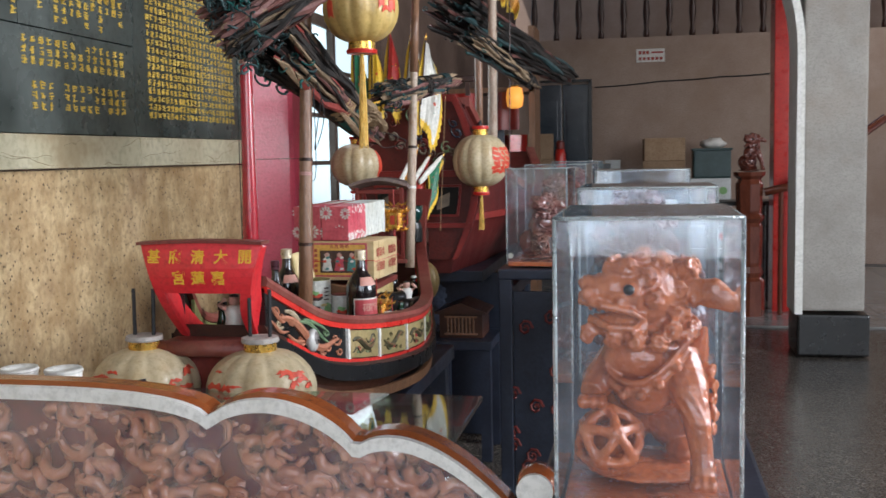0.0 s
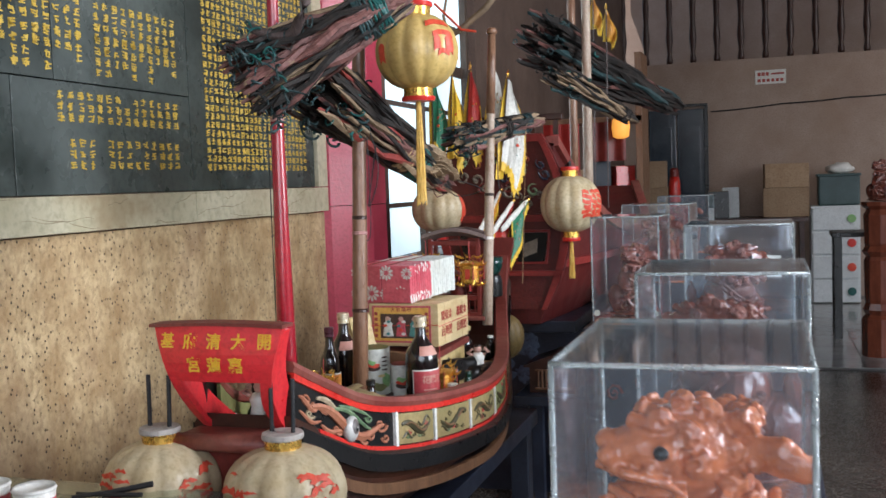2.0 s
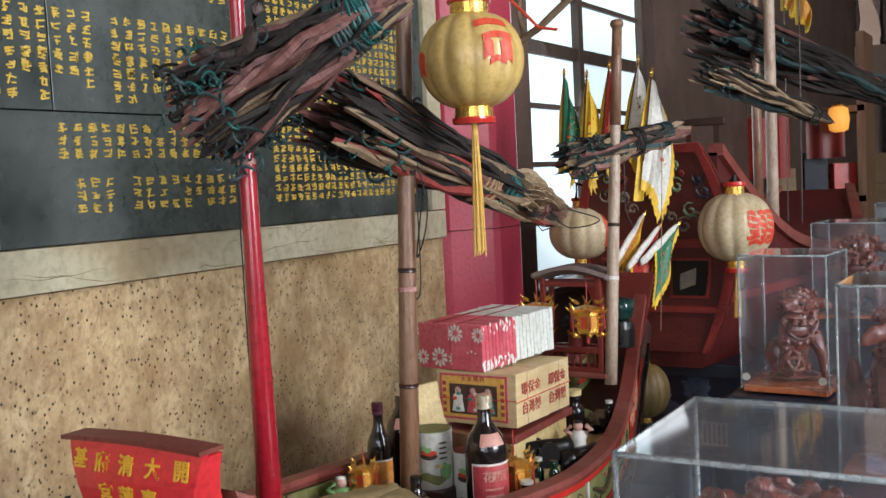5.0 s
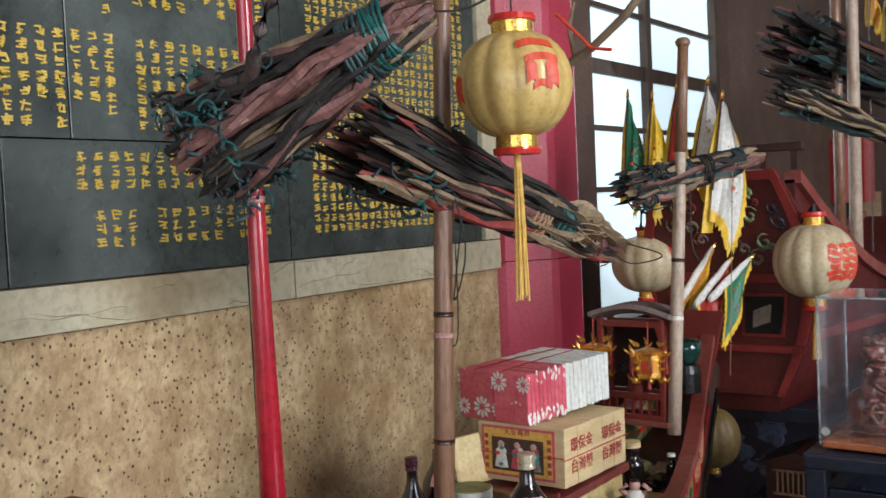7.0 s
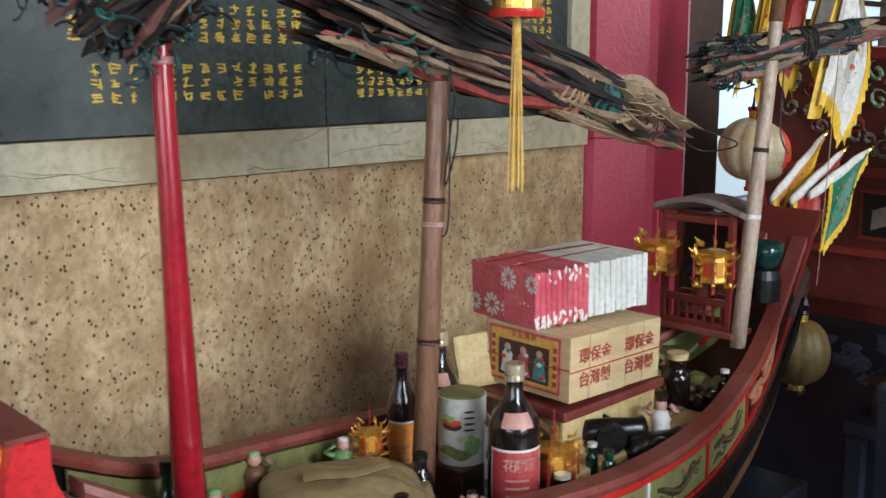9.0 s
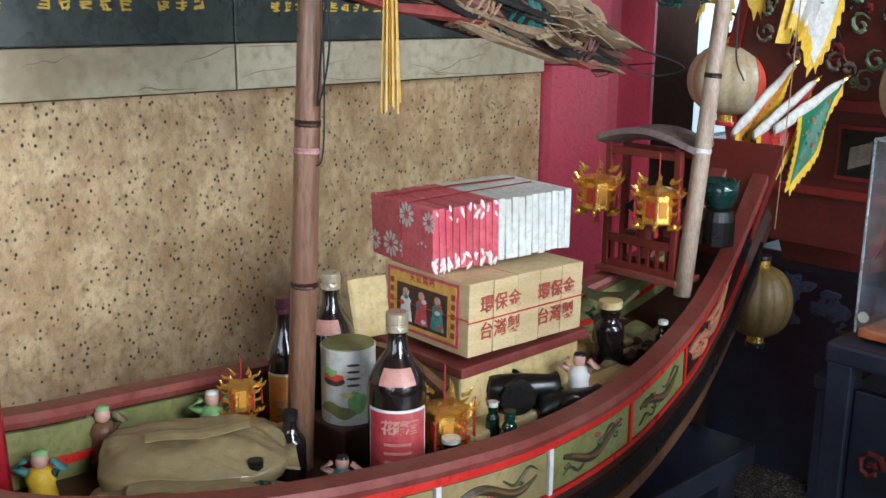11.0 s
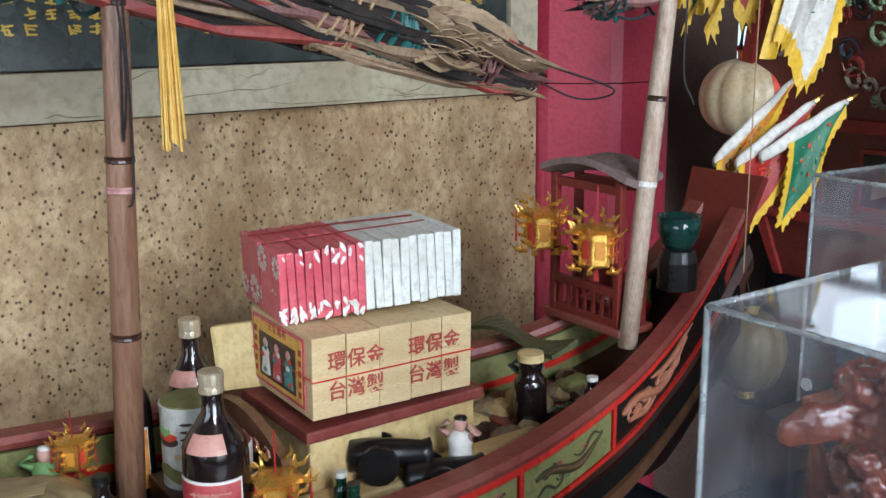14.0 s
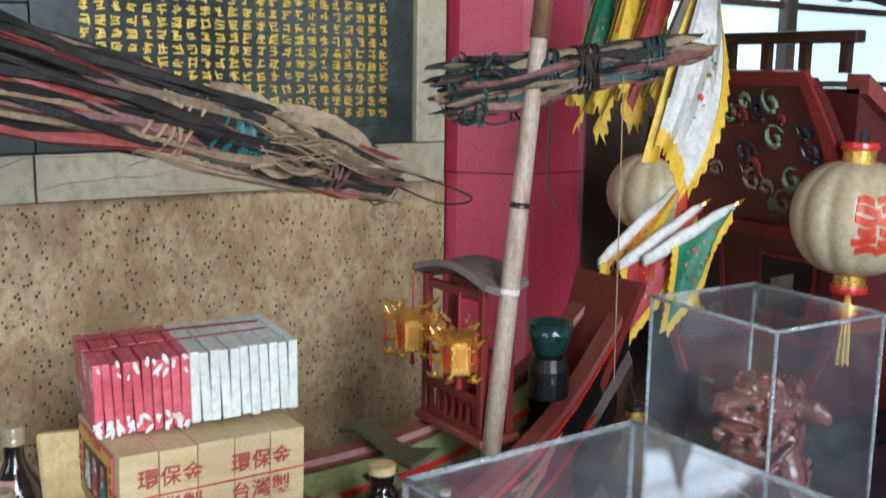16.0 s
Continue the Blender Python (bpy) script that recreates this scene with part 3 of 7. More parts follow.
# ---- more materials ----
YELLOWINK = surface("yellow_letter_paint", (0.85, 0.47, 0.025), (0.9, 0.56, 0.06), 0.5, scale=30)
REDINK = surface("faded_red_ink", (0.36, 0.05, 0.04), (0.45, 0.09, 0.06), 0.7, scale=40)
CARD = surface("straw_paper_board", (0.6, 0.44, 0.22), (0.7, 0.55, 0.31), 0.75, scale=9, grain=140, bump=0.12, stretch=(1, 1, 5), stain=(0.48, 0.33, 0.15), stain_scale=6, stain_amount=0.4, rand=0.06)
REDPAPER = surface("printed_red_paper", (0.56, 0.07, 0.1), (0.68, 0.14, 0.17), 0.45, scale=12, coat=0.2, rand=0.1)
WHITEPAPER = surface("white_wrapping_paper", (0.66, 0.68, 0.62), (0.78, 0.8, 0.75), 0.5, scale=14, coat=0.15, rand=0.05, stain=(0.55, 0.52, 0.44), stain_scale=9)
ORANGEPAPER = surface("orange_label_paper", (0.78, 0.27, 0.05), (0.85, 0.38, 0.08), 0.5, scale=14)
DARKPRINT = surface("dark_print", (0.05, 0.025, 0.02), (0.1, 0.05, 0.03), 0.5, scale=20)
BOTTLE = surface("dark_brown_bottle_glass", (0.008, 0.006, 0.006), (0.02, 0.011, 0.01), 0.07, scale=5, coat=0.8, bump=0.0)
GREENGLASS = surface("dark_green_bottle_glass", (0.006, 0.03, 0.018), (0.012, 0.05, 0.03), 0.08, scale=5, coat=0.8, bump=0.0)
CAPGOLD = surface("pale_gold_cap", (0.6, 0.5, 0.34), (0.72, 0.63, 0.46), 0.3, metal=0.6, scale=20)
CAPPURPLE = surface("purple_foil_cap", (0.09, 0.025, 0.045), (0.14, 0.04, 0.06), 0.3, metal=0.4, scale=20)
REDLABEL = surface("dusty_red_label", (0.42, 0.04, 0.05), (0.5, 0.08, 0.08), 0.5, scale=12, stain=(0.5, 0.2, 0.18), stain_scale=20)
PINKLABEL = surface("faded_pink_label", (0.5, 0.22, 0.17), (0.6, 0.32, 0.26), 0.5, scale=16)
TIN = surface("pale_tin", (0.6, 0.6, 0.53), (0.7, 0.7, 0.64), 0.35, metal=0.1, scale=12, stain=(0.3, 0.3, 0.22))
SKIN = surface("painted_pink_clay", (0.55, 0.3, 0.24), (0.62, 0.38, 0.3), 0.5, scale=20)
TEALCLOTH = surface("teal_paint", (0.06, 0.2, 0.2), (0.1, 0.3, 0.28), 0.5, scale=20)
GREENCLOTH = surface("light_green_paint", (0.2, 0.4, 0.14), (0.28, 0.5, 0.2), 0.5, scale=20)
PAPERBAG = surface("brown_paper_bag", (0.26, 0.195, 0.09), (0.36, 0.285, 0.145), 0.4, scale=7, bump=0.2, coat=0.45, stain=(0.25, 0.17, 0.07), stain_scale=5)
STICK_A = surface("dark_twig_bark", (0.008, 0.007, 0.006), (0.03, 0.02, 0.015), 0.75, scale=20, bump=0.3, rand=0.25)
STICK_B = surface("red_brown_twig", (0.12, 0.05, 0.042), (0.23, 0.1, 0.085), 0.55, scale=16, bump=0.25, rand=0.3)
STICK_C = surface("pale_twig", (0.2, 0.13, 0.075), (0.32, 0.23, 0.14), 0.7, scale=16, bump=0.25, rand=0.25)
STICK_E = surface("red_painted_twig", (0.2, 0.03, 0.026), (0.3, 0.055, 0.04), 0.5, scale=16, bump=0.2, rand=0.25)
STICK_D = surface("blue_green_twig", (0.012, 0.032, 0.034), (0.03, 0.066, 0.068), 0.6, scale=16, bump=0.2, rand=0.25)
TEALROPE = surface("teal_plastic_rope", (0.006, 0.075, 0.07), (0.012, 0.12, 0.105), 0.5, scale=60)
TANROPE = surface("tan_string", (0.32, 0.2, 0.1), (0.42, 0.29, 0.16), 0.8, scale=60)
BLACKWIRE = surface("black_cord", (0.012, 0.012, 0.014), (0.025, 0.022, 0.022), 0.6, scale=60)
HUSK = surface("dry_husk", (0.28, 0.19, 0.11), (0.46, 0.34, 0.21), 0.65, scale=10, bump=0.3, stain=(0.25, 0.13, 0.08), stain_scale=8)
YELLOWCLOTH = surface("yellow_silk", (0.7, 0.42, 0.02), (0.8, 0.53, 0.05), 0.55, scale=18, bump=0.15)
WHITECLOTH = surface("white_silk", (0.6, 0.58, 0.52), (0.72, 0.7, 0.64), 0.55, scale=14, bump=0.12)
GREENSILK = surface("green_silk", (0.01, 0.12, 0.06), (0.02, 0.18, 0.09), 0.5, scale=18, bump=0.12)
REDSILK = surface("red_silk", (0.32, 0.015, 0.012), (0.42, 0.03, 0.02), 0.5, scale=18, bump=0.12)
ORANGESILK = surface("orange_silk", (0.55, 0.22, 0.02), (0.65, 0.3, 0.03), 0.5, scale=18, bump=0.12)
SCROLLPALE = surface("pale_scroll_paint", (0.36, 0.28, 0.17), (0.46, 0.37, 0.25), 0.5, scale=20)
SCROLLORANGE = surface("orange_scroll_paint", (0.36, 0.13, 0.07), (0.46, 0.19, 0.11), 0.5, scale=20)
DRAGONBROWN = surface("brown_dragon_paint", (0.13, 0.06, 0.025), (0.2, 0.1, 0.045), 0.5, scale=20)
SCROLLDARK = surface("dark_scroll_paint", (0.04, 0.035, 0.015), (0.07, 0.06, 0.025), 0.5, scale=20)

# gate red raised in colour to carry the front light falling on the board
GATERED = surface("lit_red_gate_paint", (0.72, 0.028, 0.035), (0.84, 0.05, 0.055), 0.32, scale=5, coat=0.35, bump=0.04, stain=(0.62, 0.03, 0.03), stain_scale=8, stain_amount=0.4)
EYEWHITE = surface("dirty_white_gloss", (0.42, 0.41, 0.39), (0.6, 0.58, 0.55), 0.3, scale=40, coat=0.3)
EYEGREY = surface("grey_brown_gloss", (0.1, 0.085, 0.08), (0.2, 0.175, 0.165), 0.35, scale=40, coat=0.2)
SCROLLGREEN = surface("pale_green_scroll_paint", (0.1, 0.17, 0.09), (0.2, 0.28, 0.15), 0.5, scale=20)
DUSTDISC = surface("dusty_pale_disc", (0.36, 0.32, 0.29), (0.48, 0.44, 0.4), 0.8, scale=20)


# ---- the boat's bow gate ----
gate = thing("bow_gate", "bright red curved gate board with yellow lettering at the boat's bow", "gate", (XC - 0.003, 2.2, 1.0))


def gate_pt(u, z):
    """A point on the curved board: u from -1 to 1 across, z over the base."""
    k = z / 0.207
    w = 0.086 + 0.046 * k ** 1.5
    return (u * w, -0.048 - 0.018 * math.sin(math.pi * k) + 0.085 * max(0.0, 1 - k) ** 2.2 + 0.01 * u * u, z)


bm = B()
sheet(bm, lambda a, b: gate_pt(-1 + 2 * a, 0.108 + 0.1 * b), 14, 6, 0.01)
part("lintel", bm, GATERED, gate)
for s in (-1, 1):
    bm = B()
    sheet(bm, lambda a, b: gate_pt(s * (0.77 + 0.03 * math.cos(math.pi * b) ** 2 + (0.23 - 0.03 * math.cos(math.pi * b) ** 2) * a), 0.005 + 0.108 * b), 2, 7, 0.01)
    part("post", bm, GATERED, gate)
    bm = B()
    sheet(bm, lambda a, b: (s * (gate_pt(1, 0.2 * b)[0] - 0.006), gate_pt(1, 0.2 * b)[1] + 0.004 + a * (0.03 + 0.06 * (1 - b)), 0.2 * b), 3, 7, 0.008)
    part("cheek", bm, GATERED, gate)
bm = B()
sheet(bm, lambda a, b: (-0.136 + 0.272 * a, -0.056 + 0.045 * b, 0.2085 + 0.004 * math.cos((a - 0.5) * 3)), 10, 2, 0.006)
part("cap_board", bm, RAILRED, gate, "dusty maroon cap board")
for row, txt, z, w in ((0, "基府清大開", 0.18, 0.048), (1, "宮蓮嘉", 0.137, 0.043)):
    n = len(txt)
    for i, ch in enumerate(txt):
        u = (i - (n - 1) / 2) * w / (0.12 if row == 0 else 0.112)
        p = Vector(gate_pt(u, z))
        q = Vector(gate_pt(u, z + 0.01)) - p
        m = pose(p.x, p.y - 0.0062, p.z, 90 + math.degrees(math.atan2(q.y, q.z)) * -1, 0, 0)
        lettering("letter", ch, 0.03, m, YELLOWINK, gate, 0.0006)
bm = B()
box(bm, (0.0, 0.06, -0.005), (0.2, 0.16, 0.014), bevel=0.004)
part("sill_board", bm, RAILRED, gate, "dusty maroon sill board")
bm = B()
tube(bm, [(-0.135, -0.03, -0.012), (0.135, -0.03, -0.012)], 0.017, 12)
part("roller", bm, RAILRED, gate, smooth=True)
# dark stem board below the gate
bm = B()
sheet(bm, lambda a, b: (-0.11 + 0.22 * a * (1 - 0.25 * (1 - b)) + 0.0275 * (1 - b), 0.0 + 0.06 * (1 - b) ** 2, -0.3 + 0.29 * b), 6, 6, 0.02)
part("stem_board", bm, DARKRED, gate, "dark red stem board")

# scroll painting and the boss on the bow's side
for s in (1,):
    y0 = 2.39
    boss = thing("bow_boss", "greyed white domed boss with brown centre amid painted scrolls", "ornament", (XC + hw(y0) + 0.004, y0, 0.968))
    bm = B()
    ball(bm, (0, 0, 0), 0.027, (0.5, 1, 1), 3)
    part("dome", bm, EYEWHITE, boss, smooth=True)
    bm = B()
    ball(bm, (0.0058, -0.0005, 0.003), 0.0185, (0.5, 1, 1), 3)
    part("iris", bm, EYEGREY, boss, "grey-brown iris", smooth=True)
    bm = B()
    ball(bm, (0.0118, -0.001, 0.002), 0.0085, (0.5, 1, 1), 2)
    part("pupil", bm, BLACK, boss, smooth=True)
    # highlight on the glossy pupil, modelled as a small white bead
    bm = B()
    ball(bm, (0.0158, -0.003, 0.0045), 0.0022, (0.5, 1, 1), 1)
    part("glint", bm, WHITE, boss, "white bead standing in for the highlight")


def side_scroll(parent, y, d, size, turns, material, s=1, r=0.0022, flip=1, out=0.003):
    """A raised painted spiral on the boat's side."""
    pts = []
    for i in range(15):
        t = i / 14
        a = turns * 2 * math.pi * t
        rr = size * (1 - 0.85 * t)
        yy, dd = y + flip * rr * math.cos(a), d + rr * math.sin(a) * 0.8
        pts.append((XC + s * (hw(yy) + out), yy, zt(yy) - dd))
    bm = B()
    tube(bm, pts, [r * (1.0 - 0.5 * i / 14) for i in range(15)], 5)
    return part("painted_scroll", bm, material, parent)


def side_ribbon(parent, y0, y1, d, amp, waves, ph, r, material, rise=0.0, out=0.0012):
    """A raised painted ribbon that swings along the boat's side, thick in its middle."""
    pts = []
    for i in range(25):
        t = i / 24
        y = y0 + (y1 - y0) * t
        pts.append((XC + hw(y) + out, y, zt(y) - d + rise * t + amp * math.sin(ph + waves * 2 * math.pi * t)))
    bm = B()
    tube(bm, pts, [r * (0.25 + 0.85 * math.sin(math.pi * (0.08 + 0.9 * i / 24)) ** 0.8) for i in range(25)], 6)
    return part("painted_scroll", bm, material, parent)


# a curling dragon: body, mane, whiskers and tail about the boss
side_ribbon(boat, 2.285, 2.5, 0.05, 0.015, 1.15, 0.4, 0.0095, SCROLLORANGE)
side_ribbon(boat, 2.32, 2.47, 0.034, 0.013, 0.9, -0.6, 0.0042, SCROLLGREEN, out=0.003)
side_ribbon(boat, 2.36, 2.45, 0.018, 0.007, 0.5, 0.0, 0.0045, SCROLLGREEN)
side_ribbon(boat, 2.3, 2.355, 0.024, 0.006, 0.6, 0.2, 0.0055, SCROLLPALE)
side_ribbon(boat, 2.255, 2.31, 0.042, 0.008, 1.0, 1.0, 0.0045, SCROLLORANGE)
side_ribbon(boat, 2.255, 2.31, 0.068, 0.006, 0.8, 2.0, 0.004, SCROLLORANGE)
side_ribbon(boat, 2.31, 2.37, 0.072, 0.006, 0.8, 3.0, 0.005, SCROLLORANGE)
for y, d, sz, tr_, mt, fl in ((2.275, 0.034, 0.016, 1.4, SCROLLORANGE, 1), (2.322, 0.036, 0.014, 1.2, SCROLLORANGE, -1), (2.345, 0.026, 0.01, 1.3, SCROLLPALE, 1), (2.49, 0.036, 0.021, 1.1, SCROLLORANGE, 1), (2.455, 0.058, 0.014, 1.2, SCROLLORANGE, -1),
                              (2.352, 0.068, 0.013, 1.2, SCROLLORANGE, 1), (2.505, 0.064, 0.013, 1.1, SCROLLORANGE, -1), (2.43, 0.072, 0.011, 1.2, SCROLLORANGE, 1), (2.45, 0.024, 0.012, 1.1, SCROLLGREEN, -1), (2.28, 0.06, 0.011, 1.2, SCROLLPALE, 1)):
    side_scroll(boat, y, d, sz, tr_, mt, 1, 0.0036, fl, 0.0015)
for y, sz, fl in ((3.66, 0.022, 1), (3.7, 0.026, -1), (3.75, 0.02, 1), (3.8, 0.016, -1)):
    side_scroll(boat, y, 0.045, sz, 1.4, SCROLLORANGE, 1, 0.0042, fl)
side_ribbon(boat, 3.63, 3.84, 0.045, 0.015, 1.1, 0.5, 0.0078, SCROLLORANGE)
side_ribbon(boat, 3.65, 3.74, 0.066, 0.006, 0.8, 1.5, 0.0045, SCROLLORANGE)
side_ribbon(boat, 3.72, 3.86, 0.028, 0.006, 0.9, 2.5, 0.0045, SCROLLORANGE)
random.seed(3)
for y0, y1 in zip(PANELS, PANELS[1:]):
    mid, w = (y0 + y1) / 2, (y1 - y0) * 0.36
    ph = random.uniform(0, 3)
    side_ribbon(boat, mid - w, mid + w, 0.046, 0.013, 0.95, ph, 0.0075, SCROLLDARK, 0.006, 0.003)
    side_ribbon(boat, mid - 0.8 * w, mid + 0.7 * w, 0.046, 0.012, 0.8, ph + 0.25, 0.0034, DRAGONBROWN, 0.006, 0.0075)
    side_ribbon(boat, mid + 0.1 * w, mid + w, 0.036, 0.008, 1.2, ph + 2, 0.0026, SCROLLDARK, 0.008, 0.0045)
    side_ribbon(boat, mid - w, mid - 0.2 * w, 0.06, 0.006, 1.3, ph + 4, 0.0026, SCROLLDARK, -0.002, 0.0045)
    for k in range(8):
        side_scroll(boat, mid + random.uniform(-0.9, 0.9) * w, 0.046 + random.uniform(-0.022, 0.02), random.uniform(0.005, 0.011), 1.2, (SCROLLDARK, SCROLLGREEN, REDLABEL, SCROLLDARK)[k % 4], 1, 0.0015, random.choice((-1, 1)), 0.005)

# stern: transom boards rising behind the cabin
bm = B()
sheet(bm, lambda a, b: (XC + (a - 0.5) * 2 * (0.055 + 0.03 * b), 3.93 + 0.12 * b, 0.95 + 0.3 * b), 4, 5, 0.016)
part("stern_board", bm, DARKRED, boat, "dark red stern board")


# ---- ribbed lanterns ----
def lantern(label, c, r, h, material, tassel=0.0, neck=0.3, ink="patch", rods=0, seams=12, yaw=0.0, group="", collar=RED):
    """A ribbed skin on frame, red and gold collars, rods or a tassel."""
    t = thing("paper_lantern", label, "lantern", c, group)
    t.rotation_euler = (0, 0, radians(yaw))
    bm = B()
    prof = []
    for i in range(15):
        a = -math.pi / 2 + math.pi * (0.08 + 0.84 * i / 14)
        prof.append((r * math.cos(a) ** 0.8, h * math.sin(a)))
    lathe(bm, prof, seams * 8, None, 0, seams, 0.06)
    part("skin", bm, material, t, smooth=True)
    rn = r * neck
    for s in (1, -1):
        bm = B()
        lathe(bm, [(rn, s * h * 0.93), (rn * 1.02, s * h * 1.18)], 24)
        part("gold_band", bm, GOLDMETAL, t, "gold foil band", smooth=False)
        bm = B()
        lathe(bm, [(rn * 1.05, s * h * 1.17), (rn * 1.15, s * h * 1.18), (rn * 1.17, s * h * 1.22), (rn * 1.12, s * h * 1.3), (rn * 0.7, s * h * 1.31), (0.0, s * h * 1.3)], 24)
        part("collar", bm, collar, t, "red collar" if collar is RED else "")
    random.seed(int(abs(c[0]) * 1000))

    def on(az, el, d=1.012):
        a = radians(az)
        e = radians(el)
        q = math.cos(e) ** 0.8
        k = 1.0 + 0.06 * (abs(math.sin(seams * a / 2)) - 0.6)
        return (r * q * k * math.cos(a) * d, r * q * k * math.sin(a) * d, h * math.sin(e) * d)
    if ink == "patch":
        for k in range(22):
            az, el = -70 + random.choice((-1, 1)) * random.uniform(22, 66), random.uniform(-12, 38)
            w, g = random.uniform(10, 26), random.uniform(4, 13)
            bm = B()
            sheet(bm, lambda a, b: on(az + w * (a - 0.5) * (1 - 0.4 * b), el + g * (b - 0.5) * (1 - 0.6 * abs(math.sin(5 * a + k))), 1.02), 14, 4, 0.0015)
            part("ink_patch", bm, LANTERN_INK, t, "worn red ink")
    elif ink == "strokes":
        for az, el, w, g in ((-34, 38, 44, 10), (-30, 19, 36, 8), (-20, 2, 13, 26), (-42, 3, 11, 20), (-31, -9, 20, 7), (-128, -8, 10, 26)):
            bm = B()
            sheet(bm, lambda a, b: on(az + w * (a - 0.5), el + g * (b - 0.5) + 5 * math.sin(a * 3), 1.013), 8, 4, 0.0015)
            part("ink_bar", bm, LANTERN_INK, t, "bold red painted bar")
    elif ink == "side":
        bm = B()
        sheet(bm, lambda a, b: on(-22 + 40 * a, -30 + 70 * b, 1.013), 10, 8, 0.0015)
        part("ink_panel", bm, LANTERN_INK, t, "red side panel")
    elif ink == "columns":
        for col_ in range(3):
            for row in range(6):
                az, el = -58 + 19 * col_ + 2 * (row % 2), 24 - 9.5 * row
                bm = B()
                sheet(bm, lambda a, b: on(az + (14 + 3 * ((row * 5 + col_) % 3)) * (a - 0.5), el + 7.5 * (b - 0.5) + 2 * math.sin(4 * a + row), 1.013), 6, 2, 0.0015)
                part("ink_bar", bm, LANTERN_INK, t, "red painted bar")
    if tassel:
        bm = B()
        tube(bm, [(0, 0, -h * 1.22), (0, 0, -h * 1.22 - 0.03)], 0.006, 8)
        part("tassel_knot", bm, TASSEL, t)
        random.seed(9)
        for k in range(16):
            a = 2 * math.pi * k / 16
            q = 0.008 if k % 2 else 0.004
            bm = B()
            z0 = -h * 1.22 - 0.02
            tube(bm, [(q * 0.6 * math.cos(a), q * 0.6 * math.sin(a), z0), (q * math.cos(a) * 1.1, q * math.sin(a) * 1.1, z0 - tassel * 0.5), (q * 1.5 * math.cos(a) + random.uniform(-0.002, 0.002), q * 1.5 * math.sin(a), z0 - tassel * random.uniform(0.93, 1.0))], 0.0017, 4)
            part("strand", bm, TASSEL, t)
    for k in range(rods):
        bm = B()
        tube(bm, [((k - 0.5) * 0.042, 0.0, h * 1.2), ((k - 0.5) * 0.044, 0.004, h * 1.2 + 0.105)], 0.0042, 8)
        part("rod", bm, BLACKWIRE, t, "black rod")
    return t


lantern("large yellow ribbed lantern with red writing bars and a long tassel", (-0.063, 2.915, 1.775), 0.1, 0.092, LANTERN_YEL, 0.245, 0.36, "strokes", yaw=0)
for x in (-0.338, -0.083):
    lantern("faded cream ribbed lantern with worn red paint and black rods", (x, 2.16, 0.91), 0.11, 0.082, LANTERN, 0, 0.3, "patch", rods=2, group="lanterns at the bow", collar=DUSTDISC)
lantern("pale ribbed lantern with red side panels", (-0.545, 4.53, 1.345), 0.115, 0.095, LANTERN, 0, 0.26, "side", yaw=0)
lantern("cream ribbed lantern with a block of red writing bars", (0.008, 4.49, 1.355), 0.118, 0.112, LANTERN, 0.14, 0.26, "columns", yaw=10)
# yellow skin darkened to brown for the shade beside the stern
lantern("dusty yellow lantern hanging beside the stern", (-0.183, 4.115, 0.885), 0.075, 0.083, surface("shaded_yellow_lantern_skin", (0.13, 0.085, 0.026), (0.2, 0.13, 0.042), 0.5, scale=7), 0, 0.25, "none", collar=BLACK)


# ---- bundles of sticks on the masts ----
stick_mesh = []
random.seed(21)
for k in range(8):
    bm = B()
    pts = [(0.006 * math.sin(k + i * 1.7) * (0.3 + i / 6), 0.006 * math.cos(k * 2 + i * 1.3), i / 7) for i in range(8)]
    tube(bm, pts, [1.0 * (0.75 + 0.35 * abs(math.sin(k + i))) for i in range(8)], 5)
    for v in bm.verts:                      # radii hold in units of one metre, scaled below
        i = round(v.co.z * 7)
        c = Vector(pts[min(7, max(0, i))])
        v.co.x, v.co.y = c.x + (v.co.x - c.x) * 0.004, c.y + (v.co.y - c.y) * 0.004
    me = bpy.data.meshes.new("stick")
    bm.to_mesh(me)
    bm.free()
    stick_mesh.append(me)
STICKS = {}
for nm, mt in (("a", STICK_A), ("b", STICK_B), ("c", STICK_C), ("d", STICK_D), ("e", STICK_E)):
    STICKS[nm] = []
    for me in stick_mesh:
        m2 = me.copy()
        m2.materials.append(mt)
        STICKS[nm].append(m2)


